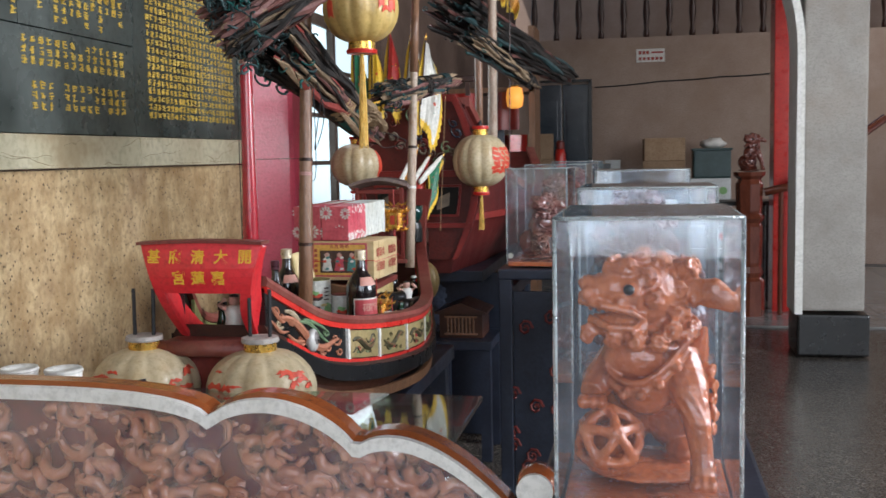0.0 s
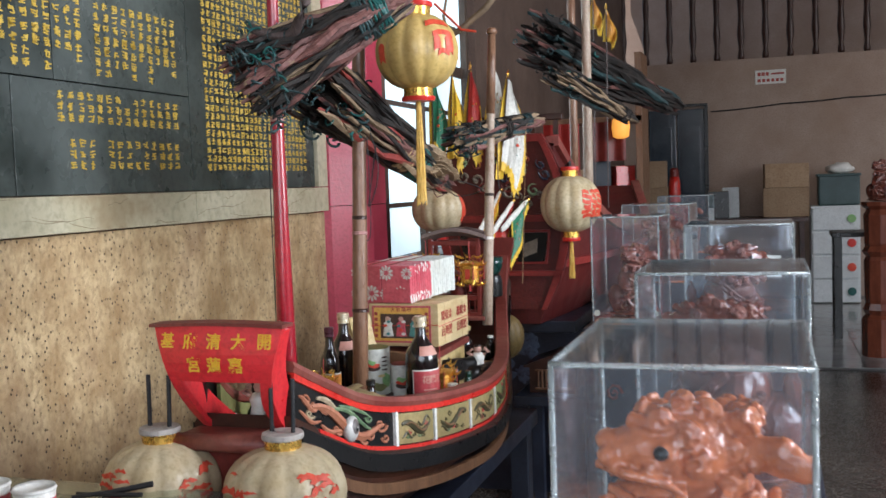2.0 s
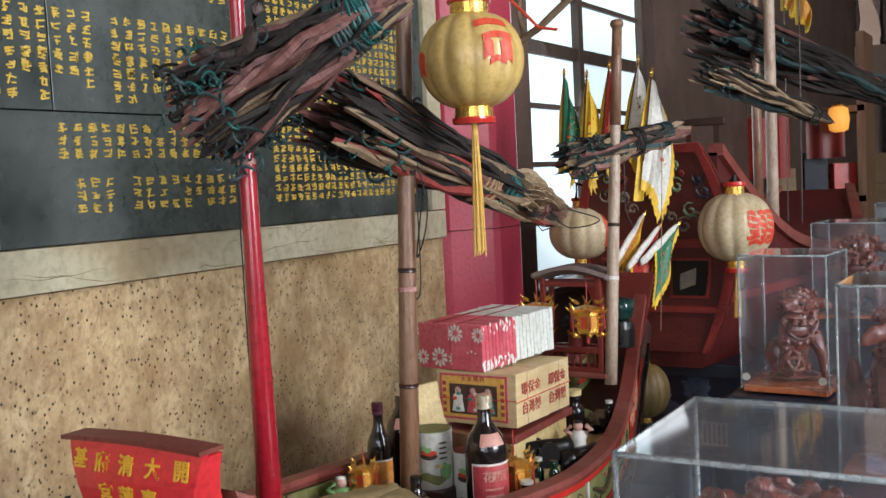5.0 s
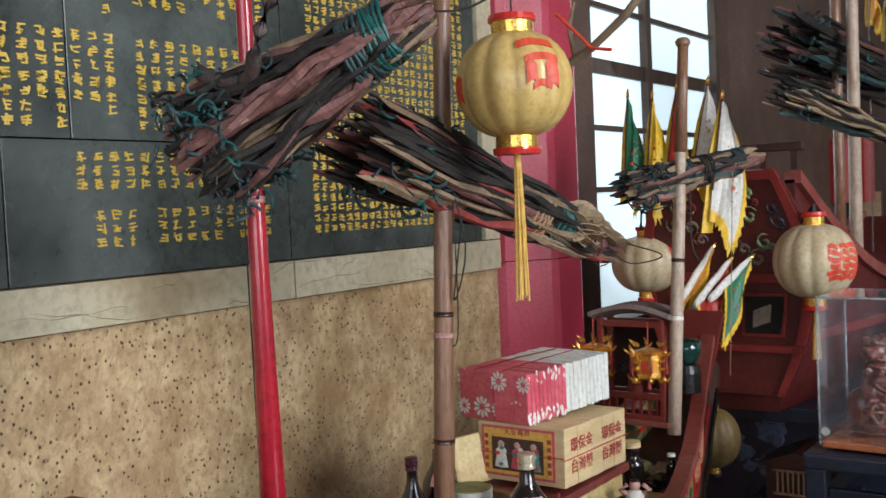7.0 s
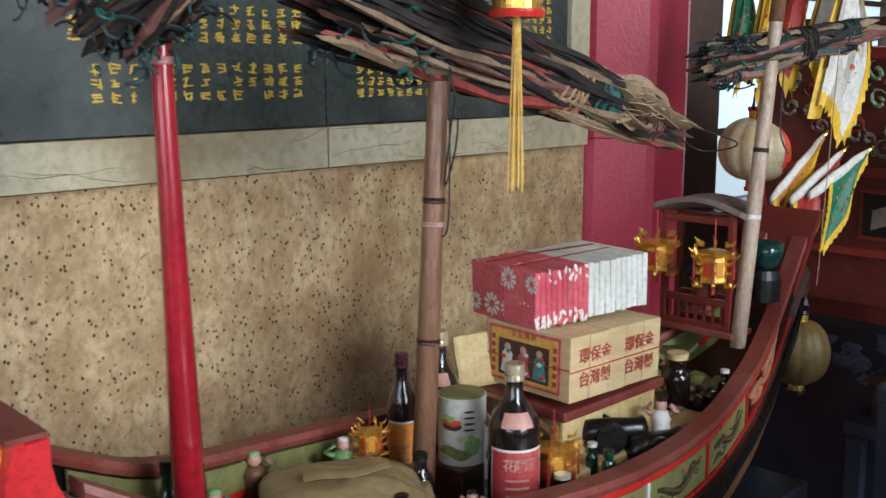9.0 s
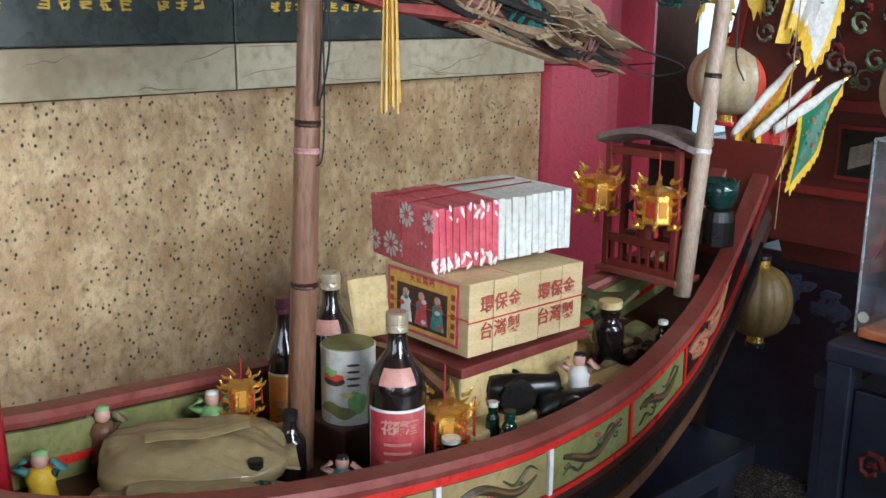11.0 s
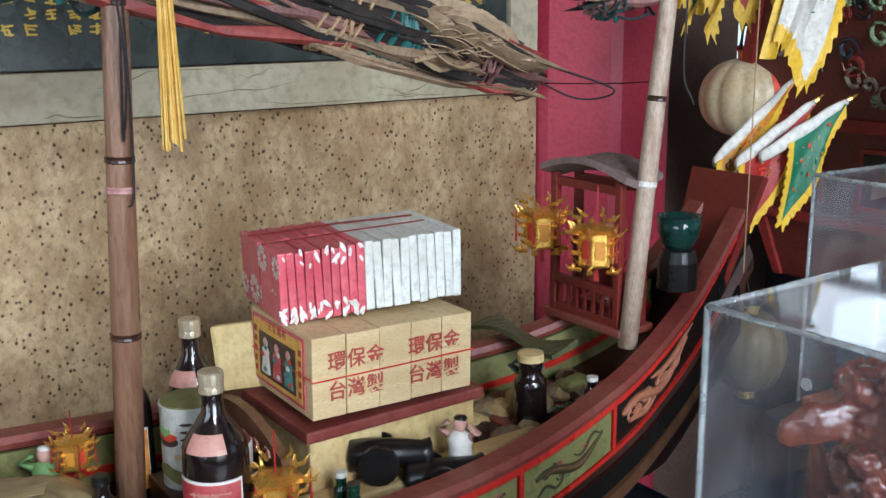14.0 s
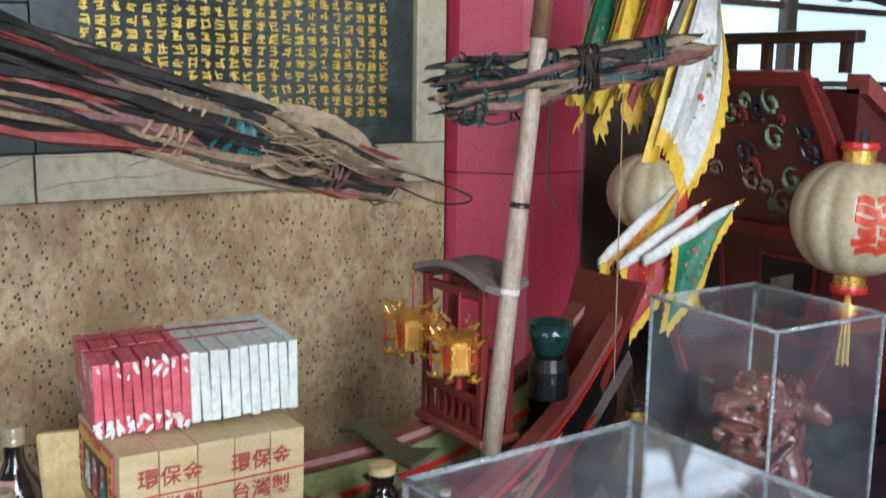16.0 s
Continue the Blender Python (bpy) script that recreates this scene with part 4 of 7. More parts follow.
def bundle(label, p, q, n, r0, r1, waist, kinds, thick=1.2, loops=10, ties=((0.7, TEALROPE),), seed=1, husks=0, curls=0):
    """Sticks from the wide end p to the tied end q; curled string at the wide end."""
    random.seed(seed)
    p, q = Vector(p), Vector(q)
    d = q - p
    L = d.length
    ax = d.normalized()
    u = ax.cross(Vector((0, 0, 1))).normalized()
    v = u.cross(ax)
    t = thing("stick_bundle", label, "stick bundle", p)
    wide = lambda f: (r0 * (1 - f) + r1 * f)
    for i in range(n):
        a, rr = random.uniform(0, 2 * math.pi), math.sqrt(random.random())
        f0 = random.uniform(-0.06, 0.1)
        f1 = random.uniform(0.72, 0.95)
        ra, rb = r0 * rr, (r0 * (1 - waist) + r1 * waist) * rr * 0.55 + r1 * rr * 0.3
        s0 = p + d * f0 + (u * math.cos(a) + v * math.sin(a)) * ra
        a2 = a + random.uniform(-0.5, 0.5)
        s1 = p + d * f1 + (u * math.cos(a2) + v * math.sin(a2)) * rb
        k = new("stick", random.choice(STICKS[random.choice(kinds)]))
        k.parent = t
        e = s1 - s0
        w = random.uniform(0.7, 1.5) * thick
        rot = e.to_track_quat("Z", "Y").to_matrix().to_4x4() @ Matrix.Rotation(random.uniform(0, 6.28), 4, "Z")
        k.matrix_local = Matrix.Translation(s0 - p) @ rot @ Matrix.Diagonal((w, w, e.length, 1))
    for i in range(loops):                    # string ends curling at the wide end
        a, rr = random.uniform(0, 2 * math.pi), r0 * random.uniform(0.5, 1.1)
        c = d * random.uniform(-0.04, 0.22) + (u * math.cos(a) + v * math.sin(a)) * rr
        k1 = Vector((random.uniform(-1, 1), random.uniform(-1, 1), random.uniform(-1, 1))).normalized()
        k2 = k1.cross(ax if abs(k1.dot(ax)) < 0.8 else u).normalized()
        ra, ph, turn, drift = random.uniform(0.007, 0.018), random.uniform(0, 6.28), random.uniform(0.35, 0.62), ax * random.uniform(-0.002, 0.005) - Vector((0, 0, random.uniform(0, 0.0014)))
        pts = [c + (k1 * math.cos(ph + turn * j) + k2 * math.sin(ph + turn * j)) * ra * (1 - 0.03 * j) + drift * j for j in range(12)]
        bm = B()
        tube(bm, pts, random.uniform(0.0014, 0.0027) * thick, 5)
        part("string_end", bm, random.choice((STICK_D, STICK_A, STICK_D, STICK_D, STICK_D, TEALROPE)), t)
    for i in range(curls):                    # loose loops near the tied end
        c = d * random.uniform(0.8, 0.98) + (u * random.uniform(-1, 1) + v * random.uniform(-1, 1)) * 0.02
        rr, ph = random.uniform(0.012, 0.03), random.uniform(0, 6.28)
        w1, w2_ = (ax * random.uniform(0.5, 1) + u * random.uniform(-1, 1)).normalized(), (v + u * random.uniform(-0.6, 0.6)).normalized()
        bm = B()
        tube(bm, [c + w1 * rr * math.cos(ph + j * 0.6) + w2_ * rr * math.sin(ph + j * 0.6) * random.uniform(0.85, 1.15) for j in range(10)], 0.0018, 4)
        part("loop", bm, random.choice((STICK_A, STICK_D, STICK_B, BLACKWIRE)), t)
    part("core_stick", tube(B(), [d * 0.1, d * 0.6 - v * r1 * 0.3, d * 0.985 - v * r1 * 0.2, d * 0.995], [0.009 * thick, 0.009 * thick, 0.0085 * thick, 0.004], 8), STICK_B, t, "thick stick through the bundle", True)
    for f, mt in ties:
        for w in range(7):
            ff = f + 0.012 * (w - 3) + random.uniform(-0.004, 0.004)
            rad = wide(ff) * 0.8 + 0.008
            pts = [d * (ff + 0.012 * math.sin(2 * b + w)) + (u * math.cos(b) + v * math.sin(b)) * rad for b in [2 * math.pi * j / 14 for j in range(15)]]
            bm = B()
            tube(bm, pts, 0.003, 5)
            part("rope_turn", bm, mt, t)
    for i in range(husks):
        a = random.uniform(-0.4, 2.6)
        f0, ln = random.uniform(0.6, 0.82), random.uniform(0.08, 0.17)
        off = (u * math.cos(a) + v * math.sin(a)) * (wide(f0) * 0.7 + 0.006)
        wv = u * -math.sin(a) + v * math.cos(a)
        bm = B()
        sheet(bm, lambda x, y: d * (f0 + ln * x) + off * (1 - 0.3 * x + 0.5 * math.sin(3 * x)) + wv * (y - 0.5 + 0.5 * math.sin(4 * x + i)) * 0.026 * (1 - x * 0.7) + off * 0.45 * math.cos(5 * y + 3 * x), 8, 4, 0.0015)
        part("husk", bm, HUSK, t, "dry pale husk")
    return t


bundle("bundle of red and dark twigs tied across the red mast", (-0.222, 2.352, 1.664), (0.085, 2.47, 1.835), 130, 0.09, 0.032, 0.8, "abbacbcaebb", 1.1, 170, ((0.8, TEALROPE), (0.7, STICK_D)), 1)
bundle("long dark stick bundle with dry husks on the bamboo mast", (-0.257, 2.745, 1.682), (-0.205, 3.585, 1.447), 165, 0.084, 0.037, 0.7, "aaaaaabcbe", 1.35, 90, ((0.67, TEALROPE), (0.69, TEALROPE), (0.56, TANROPE), (0.84, STICK_B)), 2, 22, 46)
bundle("short bundle of dark twigs lashed to the bleached pole", (-0.2, 3.68, 1.59), (0.004, 4.06, 1.668), 60, 0.05, 0.024, 0.8, "aacdcb", 1.1, 70, ((0.35, STICK_D), (0.5, STICK_A), (0.75, STICK_D)), 3)
bundle("large dark stick bundle on the far boat's mast", (-0.24, 5.25, 2.1), (0.23, 6.78, 1.85), 80, 0.13, 0.05, 0.8, "aaabbd", 2.2, 60, ((0.85, STICK_A),), 4)
bundle("thin stick bundle below the large one", (0.03, 4.22, 1.825), (0.19, 5.17, 1.7), 40, 0.05, 0.02, 0.8, "aaadc", 1.3, 14, ((0.8, STICK_A),), 5)


def cord(name, pts, r, material, label, sag=0.0):
    t = thing(name, label, "cord", pts[0])
    o = Vector(pts[0])
    pp = []
    vs = [Vector(p) for p in pts]
    vs = [vs[0] * 2 - vs[1]] + vs + [vs[-1] * 2 - vs[-2]]
    for p0, p1, p2, p3 in zip(vs, vs[1:], vs[2:], vs[3:]):     # a smooth curve through the points
        for i in range(8):
            f = i / 8
            p = 0.5 * (2 * p1 + (p2 - p0) * f + (2 * p0 - 5 * p1 + 4 * p2 - p3) * f ** 2 + (3 * p1 - p0 - 3 * p2 + p3) * f ** 3) - o
            p.z -= sag * math.sin(math.pi * f)
            pp.append(p)
    pp.append(Vector(pts[-1]) - o)
    bm = B()
    tube(bm, pp, r, 5)
    part("strand", bm, material, t)
    return t


# wrapped hoop at the red mast, and a crooked spar with a red cord above the large lantern
hp = thing("wrapped_hoop", "brown cord-wrapped hoop tied to the red mast", "hoop", (-0.2, 2.33, 1.766))
part("hoop", tube(B(), [(0.14 * i / 9, -0.01 * math.sin(i), -0.018 * math.sin(math.pi * i / 8) + 0.016 * max(0, i - 6) ** 1.3) for i in range(12)], 0.0105, 10), surface("brown_wrapping", (0.07, 0.045, 0.04), (0.13, 0.09, 0.08), 0.7, scale=30, stretch=(8, 1, 1), bump=0.4), hp, smooth=True)
for k in range(5):
    part("binding", tube(B(), [(0.018 + 0.028 * k + 0.002 * math.sin(a), -0.01 * math.sin(1.8 * k) + 0.0112 * math.cos(a), -0.018 * math.sin(math.pi * (0.15 + 0.22 * k)) + 0.0112 * math.sin(a)) for a in [0.7 * j for j in range(10)]], 0.0014, 4), STICK_D, hp)
spar = thing("crooked_spar", "crooked pale wooden spar bound with a red cord", "spar", (-0.19, 3.02, 1.74))
part("branch", tube(B(), [(0.0, 0.0, 0.0), (0.06, 0.04, 0.04), (0.12, 0.08, 0.078), (0.186, 0.08, 0.11), (0.255, 0.08, 0.16), (0.31, 0.08, 0.22)], [0.006, 0.007, 0.0085, 0.008, 0.0085, 0.0075], 8), STICK_C, spar, smooth=True)
part("red_cord", tube(B(), [(0.12, 0.07, 0.18), (0.165, 0.068, 0.135), (0.19, 0.069, 0.108), (0.23, 0.069, 0.1)], 0.0035, 6), LANTERN_INK, spar, "red cord")
part("twig", tube(B(), [(0.15, 0.08, 0.095), (0.14, 0.08, 0.15), (0.15, 0.085, 0.2)], [0.005, 0.004, 0.0035], 6), STICK_C, spar)
cord("hanging_cord", ((-0.21, 2.9, 1.66), (-0.17, 2.9, 1.5), (-0.2, 2.9, 1.4), (-0.175, 2.9, 1.55)), 0.0016, BLACKWIRE, "loose black cord looping beside the bamboo mast")
cord("hanging_cord", ((-0.205, 2.915, 1.7), (-0.2, 2.91, 1.36), (-0.215, 2.9, 1.31)), 0.0014, BLACKWIRE, "thin black cord down the bamboo mast")
cord("twisted_line", ((-0.212, 2.93, 2.1), (-0.222, 2.905, 1.5), (-0.226, 2.87, 0.95)), 0.0022, BLACKWIRE, "dark twisted line along the bamboo mast")
cord("hanging_cord", ((-0.02, 3.88, 1.62), (-0.06, 3.93, 1.1)), 0.0012, TANROPE, "thin line hanging by the stern")
cord("hanging_cord", ((-0.2, 3.58, 1.47), (-0.12, 3.66, 1.43), (-0.2, 3.66, 1.41), (-0.21, 3.56, 1.45)), 0.0018, BLACKWIRE, "dark loose loop at the stick bundle's end")
cord("hanging_cord", ((-0.1, 3.8, 1.58), (-0.1, 3.8, 1.45), (-0.085, 3.81, 1.4)), 0.0018, BLACKWIRE, "dark line hanging by the bleached pole")
cord("lantern_line", ((-0.183, 4.115, 0.99), (-0.19, 4.05, 1.19)), 0.002, BLACKWIRE, "black line carrying the dusty lantern at the stern")
cord("lantern_line", ((-0.063, 2.915, 1.88), (-0.063, 2.915, 2.3)), 0.002, BLACKWIRE, "black line carrying the large lantern")
cord("hanging_cord", ((-0.186, 2.4, 2.0), (-0.1, 2.6, 1.9), (-0.0, 2.8, 1.93), (0.05, 2.75, 2.0)), 0.002, BLACKWIRE, "black wire looping before the lantern", 0.03)
cord("side_line", ((-0.215, 2.41, 1.6), (-0.222, 2.42, 1.0)), 0.0012, BLACKWIRE, "thin line beside the red mast")


# ---- offerings on the boat ----
plat = thing("deck_platform", "maroon board on a cream painted deck box", "platform", (-0.2, 3.23, 0.857))
bm = B()
box(bm, (0.0, 0, 0.064), (0.19, 0.28, 0.126), bevel=0.004)
part("deck_box", bm, CREAM, plat, "cream painted box with brown stains")
bm = B()
box(bm, (0.0, 0.0, 0.136), (0.215, 0.3, 0.018), bevel=0.004)
part("top_board", bm, RAILRED, plat)
bm = B()
box(bm, (0.125, 0.04, 0.03), (0.05, 0.42, 0.05), bevel=0.004)
part("ledge", bm, CREAM, plat)
bm = B()
sheet(bm, lambda a, b: (-0.16 + 0.27 * a, -0.172 - 0.012 * b, 0.05 + 0.095 * b * (0.75 + 0.35 * math.sin(math.pi * a))), 14, 4, 0.014)
part("carved_end", bm, BROWNWOOD, plat, "carved brown end board")
for k in range(6):
    bm = B()
    pts = [(-0.11 + 0.035 * k + 0.013 * (1 - i / 12) * math.cos(i * 0.8), -0.192, 0.11 + 0.014 * (1 - i / 12) * math.sin(i * 0.8)) for i in range(12)]
    tube(bm, pts, 0.0022, 5)
    part("scroll", bm, SCROLLORANGE, plat)

# bundle of printed paper boards
pb = thing("joss_paper_bundle", "bundle of straw-coloured joss paper boards with a picture label", "paper bundle", (-0.1885, 3.222, 1.014))
pb.rotation_euler = (radians(-1.2), 0, radians(-1.5))
for k in range(5):
    bm = B()
    box(bm, (random.uniform(-0.0015, 0.0015), -0.104 + 0.052 * k, 0.058), (0.2, 0.0508, 0.114 + random.uniform(-0.001, 0.002)), bevel=0.0015)
    part("paper_board", bm, CARD, pb)
for y in (-0.075, 0.052):
    lettering("printed_line", "環保金", 0.029, pose(0.1018, y + 0.012, 0.078, 90, 0, 90), REDINK, pb, 0.0004, 1.05, 0.012)
    lettering("printed_line", "台灣製", 0.029, pose(0.1018, y + 0.012, 0.036, 90, 0, 90), REDINK, pb, 0.0004, 1.05, 0.012)
for z in (0.058,):
    bm = B()
    for x0, y0, x1, y1 in ((-0.102, -0.132, 0.102, -0.132), (0.1025, -0.132, 0.1025, 0.132)):
        tube(bm, [(x0, y0, z - 0.003), (x1, y1, z + 0.001)], 0.0012, 5)
    part("red_tie", bm, RED, pb, "thin red tie")
lab = part("label_sheet", box(B(), (-0.005, -0.1308, 0.06), (0.17, 0.0016, 0.1)), REDPAPER, pb, "red-edged printed label")
part("gilt_field", box(B(), (-0.005, -0.1317, 0.06), (0.158, 0.0008, 0.09)), surface("gilt_orange_paper", (0.72, 0.38, 0.07), (0.8, 0.48, 0.12), 0.5, scale=14), lab)
part("dark_field", box(B(), (-0.005, -0.1322, 0.055), (0.12, 0.0012, 0.066)), DARKPRINT, lab)
for k, mt in enumerate((WHITE, REDPAPER, TEALCLOTH)):
    bm = B()
    lathe(bm, [(0.0, -0.028), (0.016, -0.026), (0.011, 0.0), (0.013, 0.008), (0.006, 0.014), (0.008, 0.022), (0.0, 0.028)], 10, pose(-0.043 + 0.038 * k, -0.1328, 0.054) @ Matrix.Diagonal((1, 0.08, 1, 1)))
    ball(bm, (-0.043 + 0.038 * k, -0.1336, 0.075), 0.0068, (1, 0.12, 1), 2, None, 1)
    for q in range(4):
        ball(bm, (-0.043 + 0.038 * k + 0.008 * math.sin(2.2 * q + k), -0.1342, 0.034 + 0.011 * q), 0.0062, (1.1, 0.1, 0.7), 1, None, 2 + (q + k) % 3)
    part("plain_shape", bm, [mt, SKIN, TEALCLOTH, WHITE, LANTERN_INK], lab)
lettering("heading", "天官賜福", 0.014, pose(-0.005, -0.1319, 0.1, 90, 0, 0), REDINK, lab, 0.0003, 1.2)
for x in (-0.078, 0.068):
    for k in range(5):
        part("writing_bar", box(B(), (x, -0.132, 0.088 - 0.015 * k), (0.009, 0.001, 0.009)), REDINK, lab)

packs = thing("paper_packs", "row of red flower-printed and white paper packs, tied", "paper packs", (-0.252, 3.098, 1.132))
packs.rotation_euler = (radians(1.6), 0, radians(-8))


def flower(parent, c, r, m):
    bm = B()
    for k in range(10):
        a = 2 * math.pi * k / 10
        lathe(bm, [(0.0, -0.5), (0.1, -0.25), (0.17, 0.2), (0.0, 0.5)], 6, m @ Matrix.Translation((c[0], c[1], 0)) @ Matrix.Rotation(a, 4, "Z") @ Matrix.Translation((0, r * 0.62, 0)) @ pose(0, 0, 0, -90) @ Matrix.Diagonal((r, 0.0016, r * 0.75, 1)))
    return part("printed_flower", bm, WHITE, parent)


for row, x in ((0, 0.045), (1, -0.045)):
    for k in range(21):
        red_ = k < 10
        bm = B()
        w = 0.0122 if red_ else 0.0134
        y = 0.006 + (k * 0.0128 if red_ else 10 * 0.0128 + (k - 10) * 0.014)
        box(bm, (x, y, 0.052 + random.uniform(-0.001, 0.001)), (0.088, w, 0.1 + random.uniform(-0.002, 0.002)), rx=random.uniform(-1.5, 1.5), bevel=0.0028)
        pk = part("paper_pack", bm, REDPAPER if red_ else WHITEPAPER, packs)
        if red_ and row == 0:
            for q in range(5):
                bm = B()
                ball(bm, (x + 0.0438, y + random.uniform(-0.003, 0.003), random.choice((0.008, 0.014, 0.022, 0.082, 0.09, 0.097)) + random.uniform(-0.004, 0.004)), random.uniform(0.004, 0.008), (0.12, 0.5, 1.3), 1, Matrix.Rotation(random.uniform(-0.9, 0.9), 4, "X"))
                part("printed_petal", bm, WHITE, pk)
        if k == 0:
            F = pose(x, y - 0.006, 0.052, 90, 0, 0)
            for c, r in (((-0.028, 0.032), 0.022), ((0.014, -0.024), 0.024), ((0.034, 0.03), 0.018), ((-0.034, -0.026), 0.018)):
                flower(pk, c, r, F)
bm = B()
for z in (0.104,):
    tube(bm, [(-0.045, 0.0, z), (-0.04, 0.13, z + 0.002), (-0.035, 0.26, z)], 0.0016, 5)
    tube(bm, [(0.02, 0.0, z), (0.015, 0.13, z + 0.001), (0.01, 0.26, z)], 0.0012, 5)
part("tie_string", bm, DARKRED, packs)


# ---- bottles, jars, tins ----
def bottle(label, x, y, z0, h, r, glass, cap_mat, label_mat=None, words="", neck_label=None, face=-35, capr=0.0155):
    t = thing("bottle", label, "bottle", (x, y, z0))
    bm = B()
    lathe(bm, [(r * 0.85, 0), (r, 0.008), (r, h * 0.57), (r * 0.96, h * 0.63), (r * 0.84, h * 0.68), (r * 0.58, h * 0.74), (capr * 0.95, h * 0.8), (capr * 0.85, h * 0.9), (capr * 0.85, h * 0.97)], 24)
    part("glass_body", bm, glass, t, smooth=True)
    bm = B()
    lathe(bm, [(capr * 1.03, h * 0.895), (capr * 1.05, h * 0.9), (capr * 1.0, h * 0.935), (capr * 1.05, h * 0.94), (capr * 1.04, h * 0.995), (capr * 0.9, h)], 20)
    part("cap", bm, cap_mat, t)
    f = radians(face)
    if label_mat:
        bm = B()
        sheet(bm, lambda a, b: ((r + 0.0008) * math.cos(f + (a - 0.5) * 2.2), (r + 0.0008) * math.sin(f + (a - 0.5) * 2.2), h * (0.1 + 0.4 * b)), 14, 2, 0.0006)
        edge = part("label_border", bm, WHITE, t, "white label edge")
        bm = B()
        sheet(bm, lambda a, b: ((r + 0.0014) * math.cos(f + (a - 0.5) * 2.06), (r + 0.0014) * math.sin(f + (a - 0.5) * 2.06), h * (0.1 + 0.385 * b)), 14, 2, 0.0006)
        lb = part("label", bm, label_mat, t)
        for i, ch in enumerate(words):
            a = f - 0.3 + 0.38 * i
            lettering("label_word", ch, 0.022, pose((r + 0.0022) * math.cos(a), (r + 0.0022) * math.sin(a), h * 0.4, 90, 0, math.degrees(a) + 90), PINKLABEL, lb, 0.0003)
        for k in range(3):
            bm = B()
            sheet(bm, lambda a, b: ((r + 0.002) * math.cos(f + (a - 0.5) * 0.9), (r + 0.002) * math.sin(f + (a - 0.5) * 0.9), h * (0.3 - 0.05 * k + 0.014 * b)), 6, 1, 0.0006)
            part("writing_bar", bm, PINKLABEL, lb)
    if neck_label:
        bm = B()
        sheet(bm, lambda a, b: ((r * (0.965 - 0.3 * b ** 1.4) + 0.0016) * math.cos(f + (a - 0.5) * 1.3), (r * (0.965 - 0.3 * b ** 1.4) + 0.0016) * math.sin(f + (a - 0.5) * 1.3), h * (0.632 + 0.085 * b)), 10, 3, 0.0008)
        part("neck_label", bm, neck_label, t, "faded neck label")
    return t


DECK = 0.857
bottle("tall dark wine bottle with a red label and pale gold cap", -0.093, 2.951, DECK, 0.263, 0.0425, BOTTLE, CAPGOLD, REDLABEL, "花雕酒", PINKLABEL, -40)
bottle("dark wine bottle with a pale cap behind the mast", -0.334, 3.017, DECK, 0.26, 0.038, BOTTLE, CAPGOLD, None, "", PINKLABEL, -50)
bottle("slender dark bottle with a purple foil cap and yellow label", -0.335, 2.925, DECK, 0.235, 0.026, BOTTLE, CAPPURPLE, ORANGEPAPER, "", None, -40, 0.012)
bottle("dark green bottle beside the red mast", -0.285, 2.44, DECK, 0.19, 0.024, GREENGLASS, BLACK, WHITE, "", None, -60, 0.011)
bottle("small brown bottle at the mast's foot", -0.185, 2.83, DECK, 0.12, 0.022, BOTTLE, BLACK, None, "", None, 0, 0.011)
bottle("small clear vial with a silver cap", -0.055, 3.109, 0.884, 0.07, 0.011, GREENGLASS, TIN, None, "", None, 0, 0.008)
bottle("small green vial with a dark cap", -0.018, 3.107, 0.884, 0.068, 0.012, GREENGLASS, GREENGLASS, None, "", None, 0, 0.009)
bottle("small bottle with a blue-white lid", -0.026, 2.994, 0.875, 0.065, 0.016, BOTTLE, TIN, None, "", None, 0, 0.013)
bottle("dark jar with a cream screw lid", -0.154, 3.522, 0.88, 0.13, 0.028, BOTTLE, CREAM, None, "", None, 0, 0.021)
bottle("green bottle lying-height among the clutter", -0.12, 2.73, DECK, 0.1, 0.022, GREENGLASS, BLACK, None, "", None, 0, 0.01)
bottle("little dark bottle at the stern", -0.09, 3.6, 0.9, 0.07, 0.014, BOTTLE, TIN, None, "", None, 0, 0.009)


